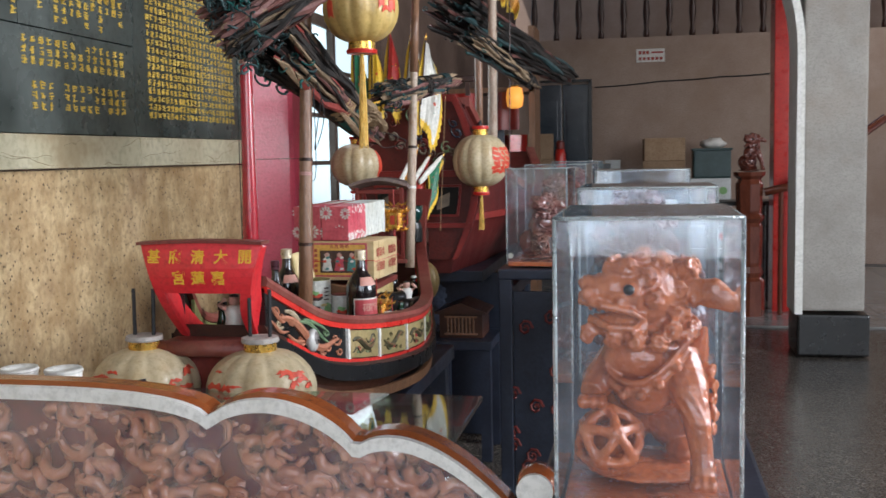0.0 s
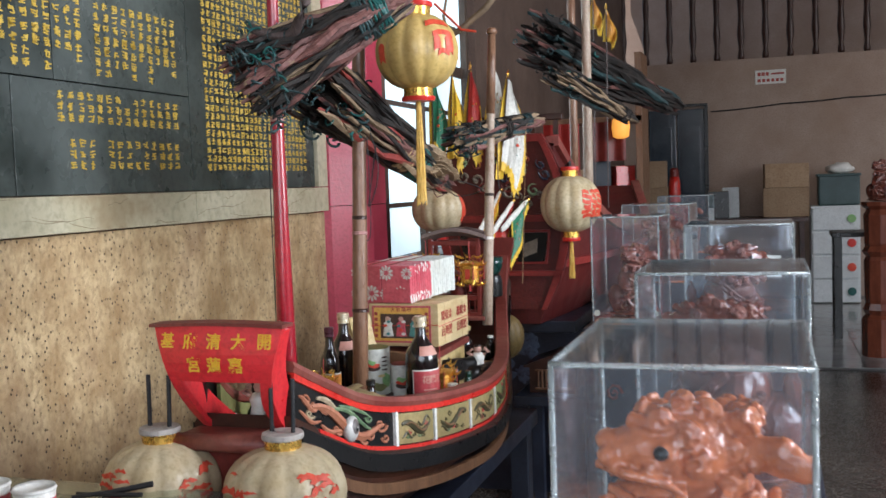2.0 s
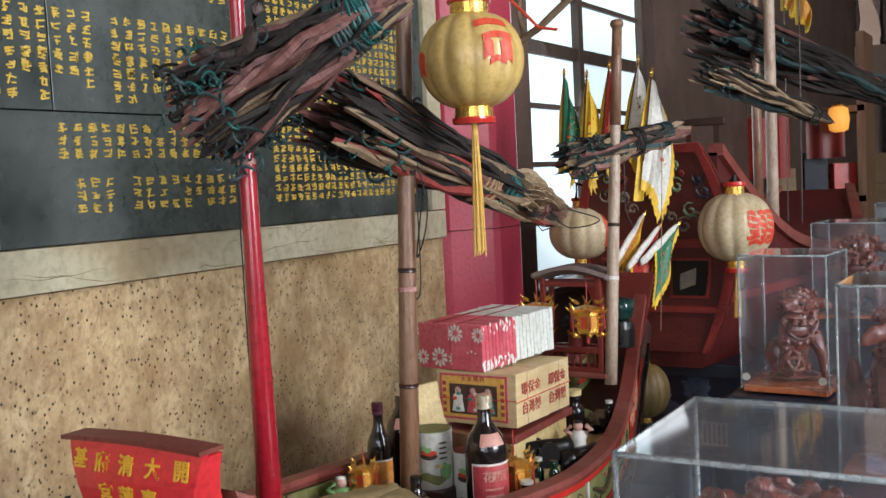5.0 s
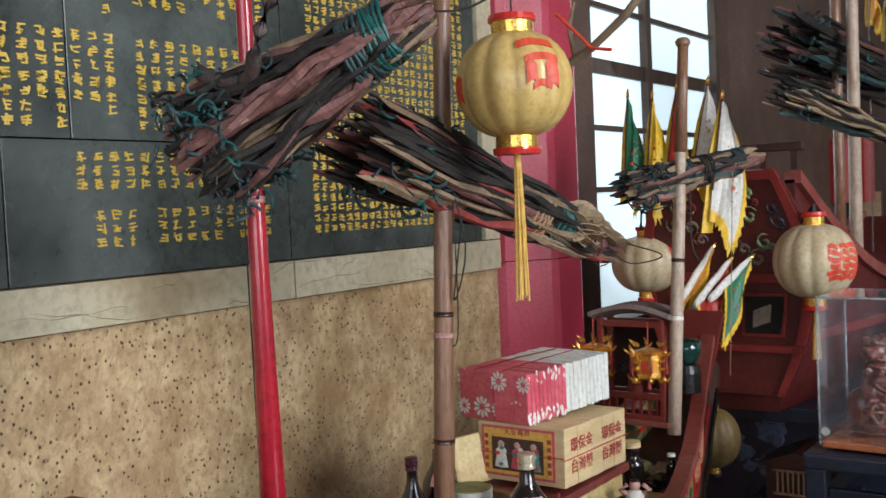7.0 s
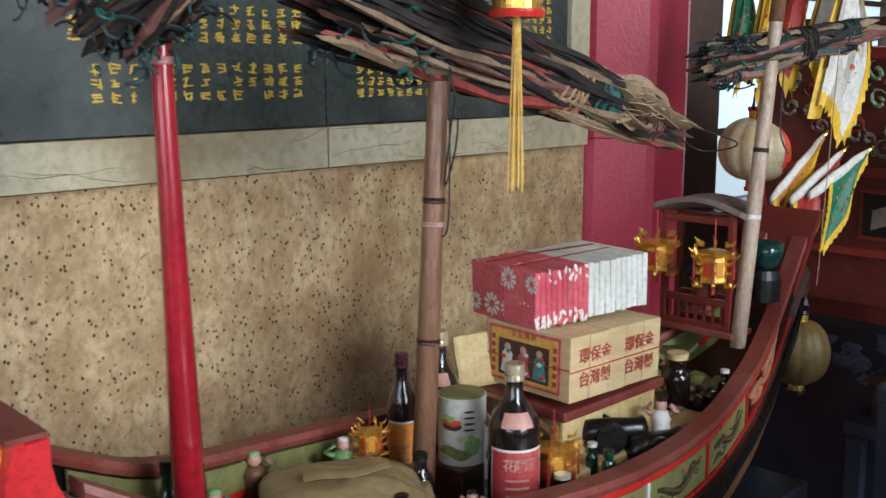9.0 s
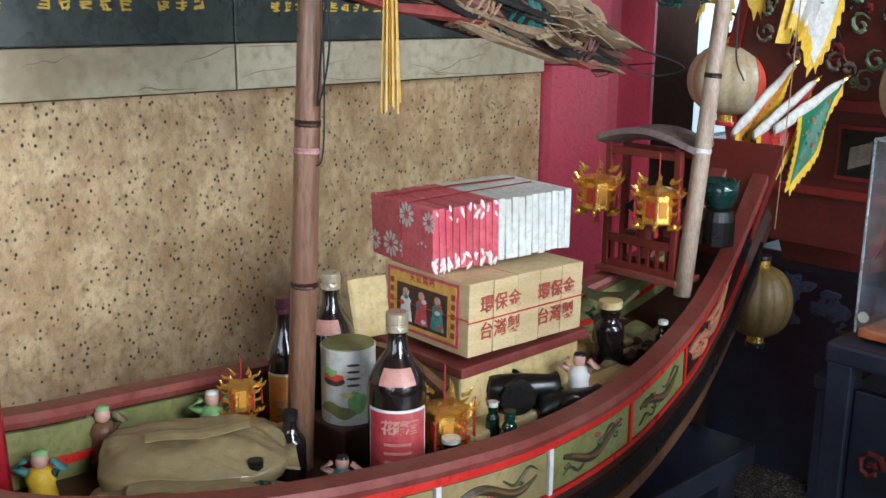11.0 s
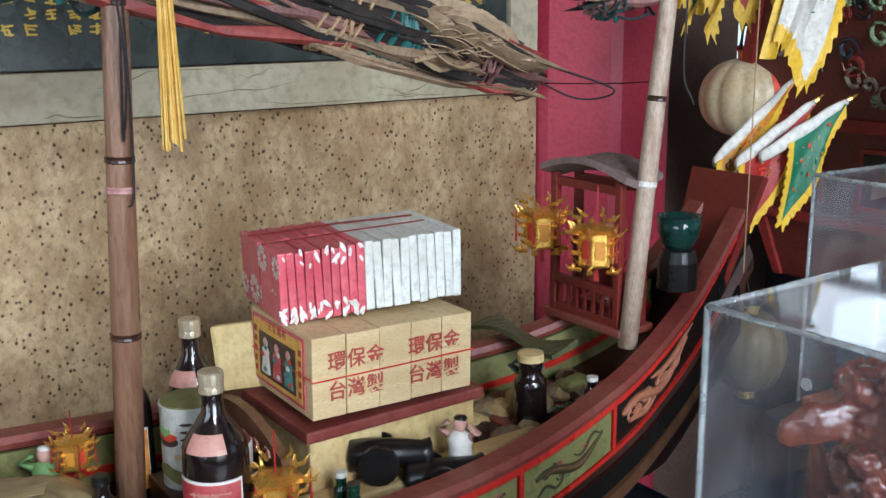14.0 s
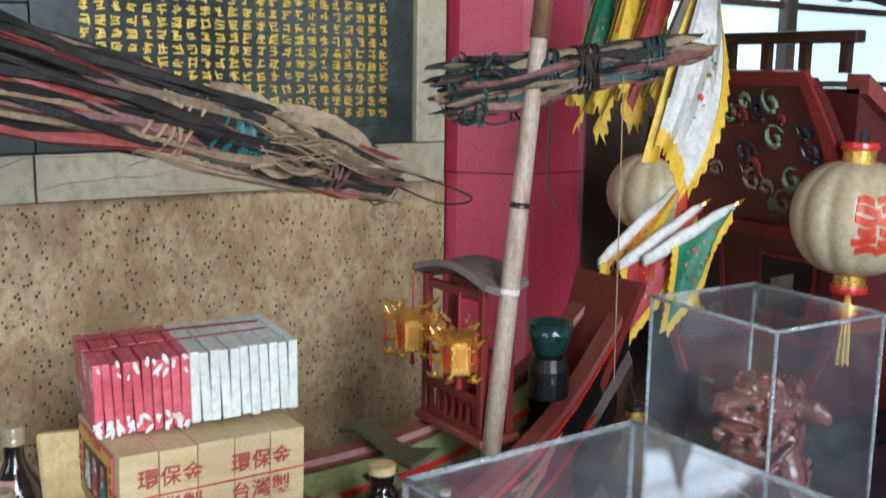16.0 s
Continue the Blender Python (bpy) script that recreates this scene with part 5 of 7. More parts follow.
def tin(label, x, y, z0, r, h, body, lid):
    t = thing("tin_can", label, "tin", (x, y, z0))
    bm = B()
    lathe(bm, [(r, 0), (r * 1.01, 0.003), (r, 0.006), (r, h - 0.006), (r * 1.015, h - 0.003), (r * 1.01, h)], 28)
    part("body", bm, body, t)
    bm = B()
    lathe(bm, [(r * 0.95, h - 0.002), (r * 0.95, h + 0.002), (r * 0.2, h + 0.0025)], 28)
    part("lid", bm, lid, t)
    def wrap(az, zz, wd, ht, mt, wavy=0.0, lift=0.001):
        a0 = radians(az)
        bm = B()
        sheet(bm, lambda a, b: ((r + lift) * math.cos(a0 + wd * (a - 0.5) / r), (r + lift) * math.sin(a0 + wd * (a - 0.5) / r), zz + ht * (b - 0.5) * math.sqrt(max(0.02, 1 - (2 * a - 1) ** 2)) + wavy * math.sin(7 * a)), 12, 3, 0.0008)
        part("printed_patch", bm, mt, t)
    # a bowl of food above a green swash, and a column of dark writing bars
    wrap(-70, h * 0.6, 0.036, 0.016, DARKPRINT)
    wrap(-70, h * 0.66, 0.034, 0.012, LANTERN_INK, 0.001, 0.0018)
    wrap(-76, h * 0.72, 0.022, 0.012, GREENCLOTH, 0.002, 0.0024)
    wrap(-60, h * 0.2, 0.066, 0.02, GREENPANEL, 0.004)
    wrap(-20, h * 0.32, 0.03, 0.034, GREENCLOTH, 0.003, 0.0014)
    wrap(-42, h * 0.42, 0.02, 0.008, CREAM, 0.0, 0.0018)
    for k in range(4):
        wrap(-28, h * (0.82 - 0.09 * k), 0.02, 0.004, DARKPRINT, 0.0, 0.0012)
    return t


tin("round pale tin with printed food pictures", -0.232, 2.972, 0.915, 0.042, 0.118, TIN, GREENPANEL)
tin("dark food jar with a pale paper label", -0.165, 3.0, DECK, 0.03, 0.13, WHITE, RAILRED)
bm = B()
box(bm, (0, 0, 0.029), (0.1, 0.1, 0.058), bevel=0.004)
tagged(part("dark_box", bm, HULLWOOD), "small dark box under the tin", "box").location = (-0.232, 2.972, DECK)


# ---- small figurines, one plain mesh each ----
def figurine(label, x, y, z, s, top, low, turn=0, hat=None):
    bm = B()
    lathe(bm, [(0.0, 0), (0.22, 0.02), (0.25, 0.12), (0.2, 0.4), (0.24, 0.55), (0.16, 0.68), (0.07, 0.72)], 12, None, 1)
    ball(bm, (0, 0, 0.82), 0.14, (1, 1, 1.1), 2, None, 2)
    ball(bm, (0.13, -0.1, 0.06), 0.12, (1, 1.3, 0.7), 1, None, 1)
    ball(bm, (-0.13, -0.1, 0.06), 0.12, (1, 1.3, 0.7), 1, None, 1)
    for sx in (-1, 1):
        tube(bm, [(sx * 0.2, 0, 0.6), (sx * 0.36, -0.06, 0.72), (sx * 0.2, -0.08, 0.86)], [0.08, 0.07, 0.06], 7, 0)
    ball(bm, (0, 0, 0.5), 0.22, (1, 0.9, 0.9), 2, None, 0)
    ball(bm, (0, 0.02, 0.92), 0.13, (1.1, 1.1, 0.5), 1, None, 3)
    ob = part("figurine", bm, [top, low, SKIN, hat or BLACK], smooth=True)
    ob.matrix_world = pose(x, y, z, 0, 0, turn) @ Matrix.Scale(s, 4)
    return tagged(ob, label, "figurine")


figurine("small clay figurine with bare chest and white trousers", -0.045, 3.3, 0.91, 0.082, SKIN, WHITE, 30)
figurine("little figurine in light green with a pale hat", -0.345, 2.8, 0.885, 0.085, GREENCLOTH, GREENCLOTH, 60, WHITE)
figurine("little figurine in brown with a green cap", -0.375, 2.64, 0.895, 0.085, STICK_C, BROWNWOOD, 60, GREENCLOTH)
figurine("little crouching figurine with a dark cap", -0.085, 2.845, 0.87, 0.07, SKIN, TEALCLOTH, 40)
figurine("pale pink clay figurine inside the bow", -0.3, 2.36, 0.9, 0.1, SKIN, WHITE, 50, WHITE)
figurine("pink and blue clay figurine inside the bow", -0.245, 2.36, 0.89, 0.09, SKIN, TEALCLOTH, 40, WHITE)
figurine("figurine in teal with a green cap", -0.3, 2.52, 0.89, 0.085, TEALCLOTH, YELLOWCLOTH, 50, GREENCLOTH)
figurine("small figurine in a brown hat by the cream-lidded jar", -0.185, 3.54, 0.92, 0.075, TEALCLOTH, STICK_C, 40, STICK_C)
figurine("dark blue figurine seated in the little shrine", -0.235, 3.748, 1.06, 0.12, BLUEBLACK, DARKRED, 30)
figurine("figurine in white trousers standing in the bow gate", -0.18, 2.262, 1.004, 0.088, SKIN, TIN, 0)

# model cannons
def cannon(x, y, z, turn):
    t = thing("model_cannon", "small black model cannon with spoked wheels", "model cannon", (x, y, z))
    t.rotation_euler = (0, 0, radians(turn))
    t.scale = (1.2, 1.2, 1.2)
    bm = B()
    lathe(bm, [(0.0, -0.05), (0.02, -0.045), (0.019, 0.0), (0.015, 0.04), (0.018, 0.05), (0.012, 0.052), (0.009, 0.02)], 16, pose(0, 0, 0.028, 0, 90, 0))
    part("barrel", bm, BLACK, t, smooth=True)
    for s in (-1, 1):
        bm = B()
        lathe(bm, [(0.006, -0.004), (0.024, -0.004), (0.024, 0.004), (0.006, 0.004)], 16, pose(-0.012, s * 0.024, 0.024, 90, 0, 0))
        part("wheel", bm, BLACK, t)


cannon(-0.08, 3.2, 0.912, 60)
cannon(-0.03, 3.26, 0.884, 75)

# crumpled brown paper parcels
for x, y, z, sx, sy, turn, sd in ((-0.225, 2.7, 0.935, 0.125, 0.095, 62, 4), (-0.14, 2.63, 0.905, 0.125, 0.1, 58, 7)):
    bm = B()
    g = bmesh.ops.create_icosphere(bm, subdivisions=5, radius=1.0)
    for v in bm.verts:
        c = v.co
        e = (abs(c.x) ** 4 + abs(c.y) ** 4) ** 0.25 / max(0.05, math.hypot(c.x, c.y))
        n1 = 0.05 * noise.noise(Vector((c.x * 2.2 + sd, c.y * 2.5, c.z))) + 0.035 * (1 - abs(noise.noise(Vector((c.x * 3 + c.y * 5, sd, c.z)))) * 2) ** 3
        n1 += 0.02 * abs(noise.noise(Vector((c.x * 9 - c.y * 4, sd * 2, c.z * 2))))
        edge = max(0.0, 1 - max(abs(c.x), abs(c.y)) ** 3)
        v.co = Vector((c.x / max(e, 0.6), c.y / max(e, 0.6), math.copysign(abs(c.z) ** 0.75, c.z) * 0.3 * (0.55 + 0.45 * edge) + n1 * (1 if c.z > -0.2 else 0.2)))
    ob = part("paper_parcel", bm, PAPERBAG, smooth=True)
    ob.matrix_world = pose(x, y, z, 0, 0, turn) @ Matrix.Diagonal((sx, sy, 0.12, 1))
    tagged(ob, "crumpled brown paper parcel lying in the boat", "parcel")
    part("sealed_edge", sheet(B(), lambda a, b: (0.88 + 0.2 * b, -0.72 + 1.44 * a, 0.02 + 0.06 * math.sin(11 * a + sd) * b), 16, 2, 0.03), PAPERBAG, ob, "crimped paper edge")
    part("fold", sheet(B(), lambda a, b: (-0.5 + 1.1 * a, -0.25 + 0.34 * b + 0.1 * math.sin(3 * a + sd), 0.33 + 0.03 * math.sin(3.1 * b) + 0.02 * math.sin(8 * a)), 16, 3, 0.012), PAPERBAG, ob, "folded paper flap")
# cream slab leaning behind the paper bundle
bm = B()
box(bm, (0, 0, 0.0), (0.088, 0.02, 0.1), bevel=0.008, rx=-10)
ob = part("cream_slab", bm, CREAM)
ob.matrix_world = pose(-0.3, 3.085, 1.055, 0, -8, 52)
tagged(ob, "dusty cream painted slab leaning behind the paper bundle", "slab")


# ---- little gilt palace lanterns ----
def palace_lantern(x, y, z, s, stand=False):
    t = thing("palace_lantern", "tiny gilt hexagonal palace lantern with red tassels", "lantern", (x, y, z), "tiny palace lanterns")
    t.scale = (s, s, s)
    bm = B()
    lathe(bm, [(0.3, -0.42), (0.36, -0.36), (0.34, 0.3), (0.42, 0.36), (0.5, 0.42), (0.2, 0.5)], 6)
    part("body", bm, GOLDMETAL, t)
    for k in range(6):
        a = radians(60 * k)
        c, sn = math.cos(a), math.sin(a)
        bm = B()
        tube(bm, [(0.36 * c, 0.36 * sn, -0.4), (0.36 * c, 0.36 * sn, 0.35), (0.55 * c, 0.55 * sn, 0.42), (0.62 * c, 0.62 * sn, 0.58)], [0.03, 0.035, 0.05, 0.02], 5)
        part("corner_post", bm, GOLDMETAL, t)
        bm = B()
        box(bm, (0.32 * math.cos(a + 0.52), 0.32 * math.sin(a + 0.52), -0.03), (0.02, 0.2, 0.4), math.degrees(a + 0.52))
        part("painted_pane", bm, ORANGESILK if k % 2 else LANTERN_INK, t)
        bm = B()
        for z, q in ((-0.5, 0.6), (-0.15, 0.52), (0.1, 0.5), (0.3, 0.66), (0.62, 0.5)):
            tube(bm, [(0.33 * c, 0.33 * sn, z), (q * c, q * sn, z + 0.04), ((q + 0.1) * math.cos(a + 0.12), (q + 0.1) * math.sin(a + 0.12), z + 0.16)], [0.05, 0.045, 0.008], 4)
        part("filigree", bm, GOLDMETAL, t)
        bm = B()
        tube(bm, [(0.6 * c, 0.6 * sn, 0.5), (0.6 * c, 0.6 * sn, 0.1)], 0.018, 4)
        tube(bm, [(0.6 * c, 0.6 * sn, 0.12), (0.6 * c, 0.6 * sn, -0.25)], [0.02, 0.035], 5)
        part("tassel", bm, REDSILK, t)
        bm = B()
        ball(bm, (0.5 * c, 0.5 * sn, -0.42), 0.06, (1, 1, 1.4), 1)
        part("bead", bm, GOLDMETAL, t)
    bm = B()
    tube(bm, [(0, 0, -0.42), (0, 0, -0.75)], [0.03, 0.07], 6)
    part("tassel", bm, REDSILK, t)
    bm = B()
    tube(bm, [(0, 0, 0.45), (0, 0, 1.3)], 0.02, 4)
    part("hanger", bm, REDSILK, t)
    return t


palace_lantern(-0.325, 3.69, 1.165, 0.08)
palace_lantern(-0.176, 3.685, 1.16, 0.08)
palace_lantern(-0.067, 3.02, 0.935, 0.075)
palace_lantern(-0.31, 2.83, 0.96, 0.05)

# little roofed shrine at the stern
sh = thing("model_shrine", "small red shrine with a dusty curved roof at the stern", "model shrine", (-0.236, 3.745, 1.0))
bm = B()
sheet(bm, lambda a, b: (-0.108 + 0.216 * a, -0.045 + 0.09 * b, 0.27 + 0.022 * math.sin(math.pi * a) + 0.008 * math.cos(6.28 * b)), 12, 4, 0.012)
part("roof", bm, surface("dusty_grey_roof", (0.16, 0.11, 0.1), (0.24, 0.18, 0.16), 0.8, scale=10), sh, "dusty grey-brown curved roof")
for x in (-0.082, 0.082):
    for y in (-0.028, 0.028):
        bm = B()
        box(bm, (x, y, 0.135), (0.014, 0.014, 0.27), bevel=0.002)
        part("post", bm, DARKRED, sh)
for z in (0.02, 0.075, 0.255):
    bm = B()
    box(bm, (0, -0.028, z), (0.175, 0.012, 0.016), bevel=0.002)
    part("rail", bm, DARKRED, sh)
    part("rail", box(B(), (0, 0.028, z), (0.175, 0.012, 0.016), bevel=0.002), DARKRED, sh)
for k in range(7):
    bm = B()
    box(bm, (-0.066 + 0.022 * k, -0.028, 0.047), (0.006, 0.006, 0.05))
    part("baluster", bm, DARKRED, sh)
bm = B()
box(bm, (0, 0, 0.008), (0.2, 0.085, 0.014), bevel=0.003)
part("floor_board", bm, RAILRED, sh)
# clutter in the stern: stones, dry leaves, cloth
random.seed(31)
for k in range(34):
    bm = B()
    ball(bm, (0, 0, 0), random.uniform(0.014, 0.032), (1, random.uniform(0.7, 1.3), random.uniform(0.5, 0.9)), 2)
    for v in bm.verts:
        v.co *= 1 + 0.25 * noise.noise(v.co * 50 + Vector((k, 0, 0)))
    ob = part("wrapped_offering", bm, random.choice((HULLWOOD, STICK_C, GREENPANEL, PAPERBAG, BOTTLE, CREAM)))
    y = random.uniform(3.42, 3.69)
    ob.location = (XC + random.uniform(-0.8, 0.8) * (hw(y) - 0.05), y, 0.885 + 0.3 * (y - 3.48) * 0.3)
    tagged(ob, "small dusty wrapped offering in the stern", "offering", "offerings in the stern")
bm = B()
sheet(bm, lambda a, b: (-0.38 + 0.19 * a, 3.57 + 0.06 * b + 0.03 * a, 0.985 + 0.012 * math.sin(5 * a + 2 * b)), 10, 4, 0.008)
tagged(part("folded_board", bm, surface("dark_olive_paint", (0.05, 0.06, 0.022), (0.09, 0.095, 0.04), 0.5, scale=20)), "dark olive green plank lying across the stern", "plank")
bm = B()
box(bm, (-0.2, 3.58, 0.872), (0.2, 0.2, 0.03), bevel=0.004)
tagged(part("stern_locker", bm, RAILRED), "low maroon locker board in the stern", "locker")


bowl = thing("glass_bowl", "dark teal glass bowl standing behind the stern pole", "bowl", (-0.15, 3.86, 1.135))
part("bowl_body", lathe(B(), [(0.02, 0.0), (0.03, 0.012), (0.038, 0.035), (0.04, 0.062), (0.036, 0.062), (0.034, 0.036), (0.0, 0.014)], 24), surface("dark_teal_glass", (0.006, 0.03, 0.025), (0.012, 0.055, 0.045), 0.12, coat=0.5, scale=10, bump=0.0), bowl, smooth=True)
part("foot", lathe(B(), [(0.036, -0.07), (0.036, -0.02), (0.03, 0.0), (0.02, 0.004)], 20), BLACK, bowl)

# ---- pennants ----
def pennant(tip, foot, cloth, trim, length, width, az, droop=0.2, seed=0, emb=None):
    """A pole with gilt tip and a triangular fringed cloth hanging from it."""
    t = thing("pennant", "small triangular silk pennant with yellow fringe on a thin pole", "flag", foot, "pennants at the stern")
    tip, foot = Vector(tip), Vector(foot)
    d = tip - foot
    bm = B()
    tube(bm, [(0, 0, 0), d], 0.003, 6)
    part("pole", bm, HULLWOOD, t)
    bm = B()
    lathe(bm, [(0.0, -0.004), (0.006, 0.0), (0.004, 0.008), (0.006, 0.013), (0.0, 0.032)], 8, Matrix.Translation(d) @ d.to_track_quat("Z", "Y").to_matrix().to_4x4())
    part("finial", bm, GOLDMETAL, t, "gilt finial")
    ax = d.normalized()
    side = Vector((math.cos(radians(az)), math.sin(radians(az)), 0))

    def P(a, b, off=0.0):
        # a along the pole from the tip, b across
        w = width * math.sin(math.pi * min(1, 0.12 + a * 0.6)) * (1 - 0.15 * a)
        wav = 0.016 * math.sin(9 * b + 4 * a + seed) * b
        nrm = side.cross(ax)
        return d - ax * (0.008 + length * a) + side * (w * b) + nrm * (wav + off) - Vector((0, 0, 1)) * droop * length * b * b
    bm = B()
    sheet(bm, lambda a, b: P(a, b), 12, 6, 0.0015)
    part("cloth", bm, cloth, t)
    bm = B()
    sheet(bm, lambda a, b: P(a, 0.96 + (0.12 + 0.025 * math.sin(70 * a)) * b, 0.001), 44, 2, 0.002)
    part("fringe", bm, trim, t, "yellow fringe")
    bm = B()
    sheet(bm, lambda a, b: P(0.97 + 0.1 * b + 0.02 * math.sin(40 * a), a, 0.001), 14, 2, 0.002)
    part("fringe", bm, trim, t, "yellow fringe")
    bm = B()
    sheet(bm, lambda a, b: d - ax * (0.004 + length * 1.18 * a) + side * (0.03 * (b - 0.6) * min(1, 0.25 + 2 * a)) + side.cross(ax) * (-0.004 - 0.006 * math.sin(3.1 * b)), 10, 5, 0.002)
    part("sleeve", bm, trim, t)
    if emb:
        random.seed(seed)
        for k in range(18):
            bm = B()
            a0, b0 = random.uniform(0.35, 0.85), random.uniform(0.3, 0.78)
            ball(bm, (0, 0, 0), random.uniform(0.003, 0.0075), (1, random.uniform(0.5, 1.4), 0.18), 1, Matrix.Translation(P(a0, b0, 0.0)) @ side.cross(ax).to_track_quat("Z", "Y").to_matrix().to_4x4())
            part("embroidery", bm, random.choice(emb), t)
    return t


EMB = (LANTERN_INK, GREENSILK, GOLDMETAL, SCROLLPALE)
for tip, cloth, az, sd in (((-0.476, 4.275, 1.875), GREENSILK, -10, 1), ((-0.396, 4.272, 1.862), YELLOWCLOTH, -15, 2), ((-0.33, 4.3, 1.885), REDSILK, -10, 3),
                           ((-0.242, 4.324, 1.895), WHITECLOTH, -15, 4), ((-0.165, 4.23, 1.838), WHITECLOTH, -8, 5)):
    foot = (tip[0] * 0.86 - 0.03, 4.15, 1.58)
    pennant(tip, foot, cloth, YELLOWCLOTH, 0.33 if sd == 5 else 0.29, 0.085 if sd == 5 else 0.066, 30 if sd == 5 else az, 0.3, sd, EMB)
# lower pennants in white sleeves, leaning out over the stern, each cloth hanging to a fringed point
for foot, tip, sd, cl, drop in (((-0.254, 4.07, 1.262), (-0.211, 4.24, 1.412), 6, ORANGESILK, 0.06), ((-0.205, 4.075, 1.262), (-0.165, 4.25, 1.374), 7, REDSILK, 0.18),
                                ((-0.176, 4.11, 1.275), (-0.118, 4.288, 1.377), 8, GREENSILK, 0.165)):
    t = thing("pennant", "small silk pennant in a white sleeve, fringed in yellow", "flag", foot, "pennants at the stern")
    d = Vector(tip) - Vector(foot)

    f0 = 0.36 if sd == 8 else 0.08

    def L(a, b, lift=0.0):
        # a along the sleeve, b down to the free edge
        return d * (f0 + (1 - f0) * a) + Vector((0.004 + lift + 0.009 * math.sin(8 * a + 3 * b + sd) * b, -0.012 * b, -0.006 - b * drop * (1 - a) ** 0.85))
    bm = B()
    loft(bm, [[tuple(d * (i / 8) + Vector((w * 0.5 * math.cos(q), 0.0, w * math.sin(q) + 0.002 * math.sin(2 * i + sd)))) for q in [j * math.pi / 5 for j in range(10)]] for i, w in enumerate((0.011, 0.014, 0.0155, 0.015, 0.0145, 0.0135, 0.012, 0.0105, 0.007))])
    part("sleeve", bm, WHITECLOTH, t, "rolled white cloth sleeve", True)
    bm = B()
    lathe(bm, [(0.004, 0.0), (0.006, 0.008), (0.0035, 0.014), (0.0, 0.028)], 8, Matrix.Translation(d) @ d.to_track_quat("Z", "Y").to_matrix().to_4x4())
    part("finial", bm, GOLDMETAL, t, "gilt finial")
    part("cloth", sheet(B(), L, 12, 10, 0.0015), cl, t)
    part("fringe", sheet(B(), lambda a, b: tuple(Vector(L(a, 0.97, 0.001)) + Vector((0, 0.004 * b, -b * (0.021 + 0.004 * math.sin(90 * a))))), 48, 2, 0.0022), YELLOWCLOTH, t, "yellow fringe")
    part("fringe", sheet(B(), lambda a, b: tuple(Vector(L(0.0, a, 0.001)) + Vector((0, -b * (0.016 + 0.003 * math.sin(60 * a)), -0.006 * b))), 30, 2, 0.0022), YELLOWCLOTH, t, "yellow fringe")
    random.seed(sd)
    for k in range(30):
        a0 = random.uniform(0.06, 0.66)
        b0 = random.uniform(0.2, 0.84)
        bm = B()
        ball(bm, (0, 0, 0), random.uniform(0.0022, 0.0058), (0.12, 1, random.uniform(0.5, 1.6)), 1, Matrix.Translation(L(a0, b0, 0.0015)))
        part("embroidery", bm, random.choice(EMB), t)


# ---- plain cartons ----
CARTON = surface("brown_cardboard", (0.3, 0.19, 0.11), (0.38, 0.26, 0.16), 0.8, scale=5, grain=60, bump=0.05, rand=0.12)


def carton(label, x, y, z, w, d, h, turn=0, mt=None):
    t = thing("cardboard_box", label, "box", (x, y, z))
    t.rotation_euler = (0, 0, radians(turn))
    part("body", box(B(), (0, 0, h / 2), (w, d, h), bevel=0.004), mt or CARTON, t)
    part("tape", box(B(), (0, 0, h + 0.001), (w * 0.98, 0.05, 0.003)), TANROPE, t)
    return t



# ---- carved lions in acrylic cases ----
def curl(bm, c, r, turns=1.6, thick=0.0042, a0=0.0, nrm=(0, -1, 0)):
    """A raised spiral boss."""
    n = Vector(nrm).normalized()
    u = n.cross(Vector((0, 0, 1))).normalized()
    v = u.cross(n)
    c = Vector(c)
    ball(bm, c + n * -0.004, r * 0.95, (1, 1, 1), 2)
    pts = []
    for i in range(14):
        t = i / 13
        a = a0 + turns * 2 * math.pi * t
        rr = r * (1 - 0.8 * t)
        pts.append(c + u * rr * math.cos(a) + v * rr * math.sin(a) + n * (r * 0.55 + 0.4 * r * t))
    tube(bm, pts, thick, 6)


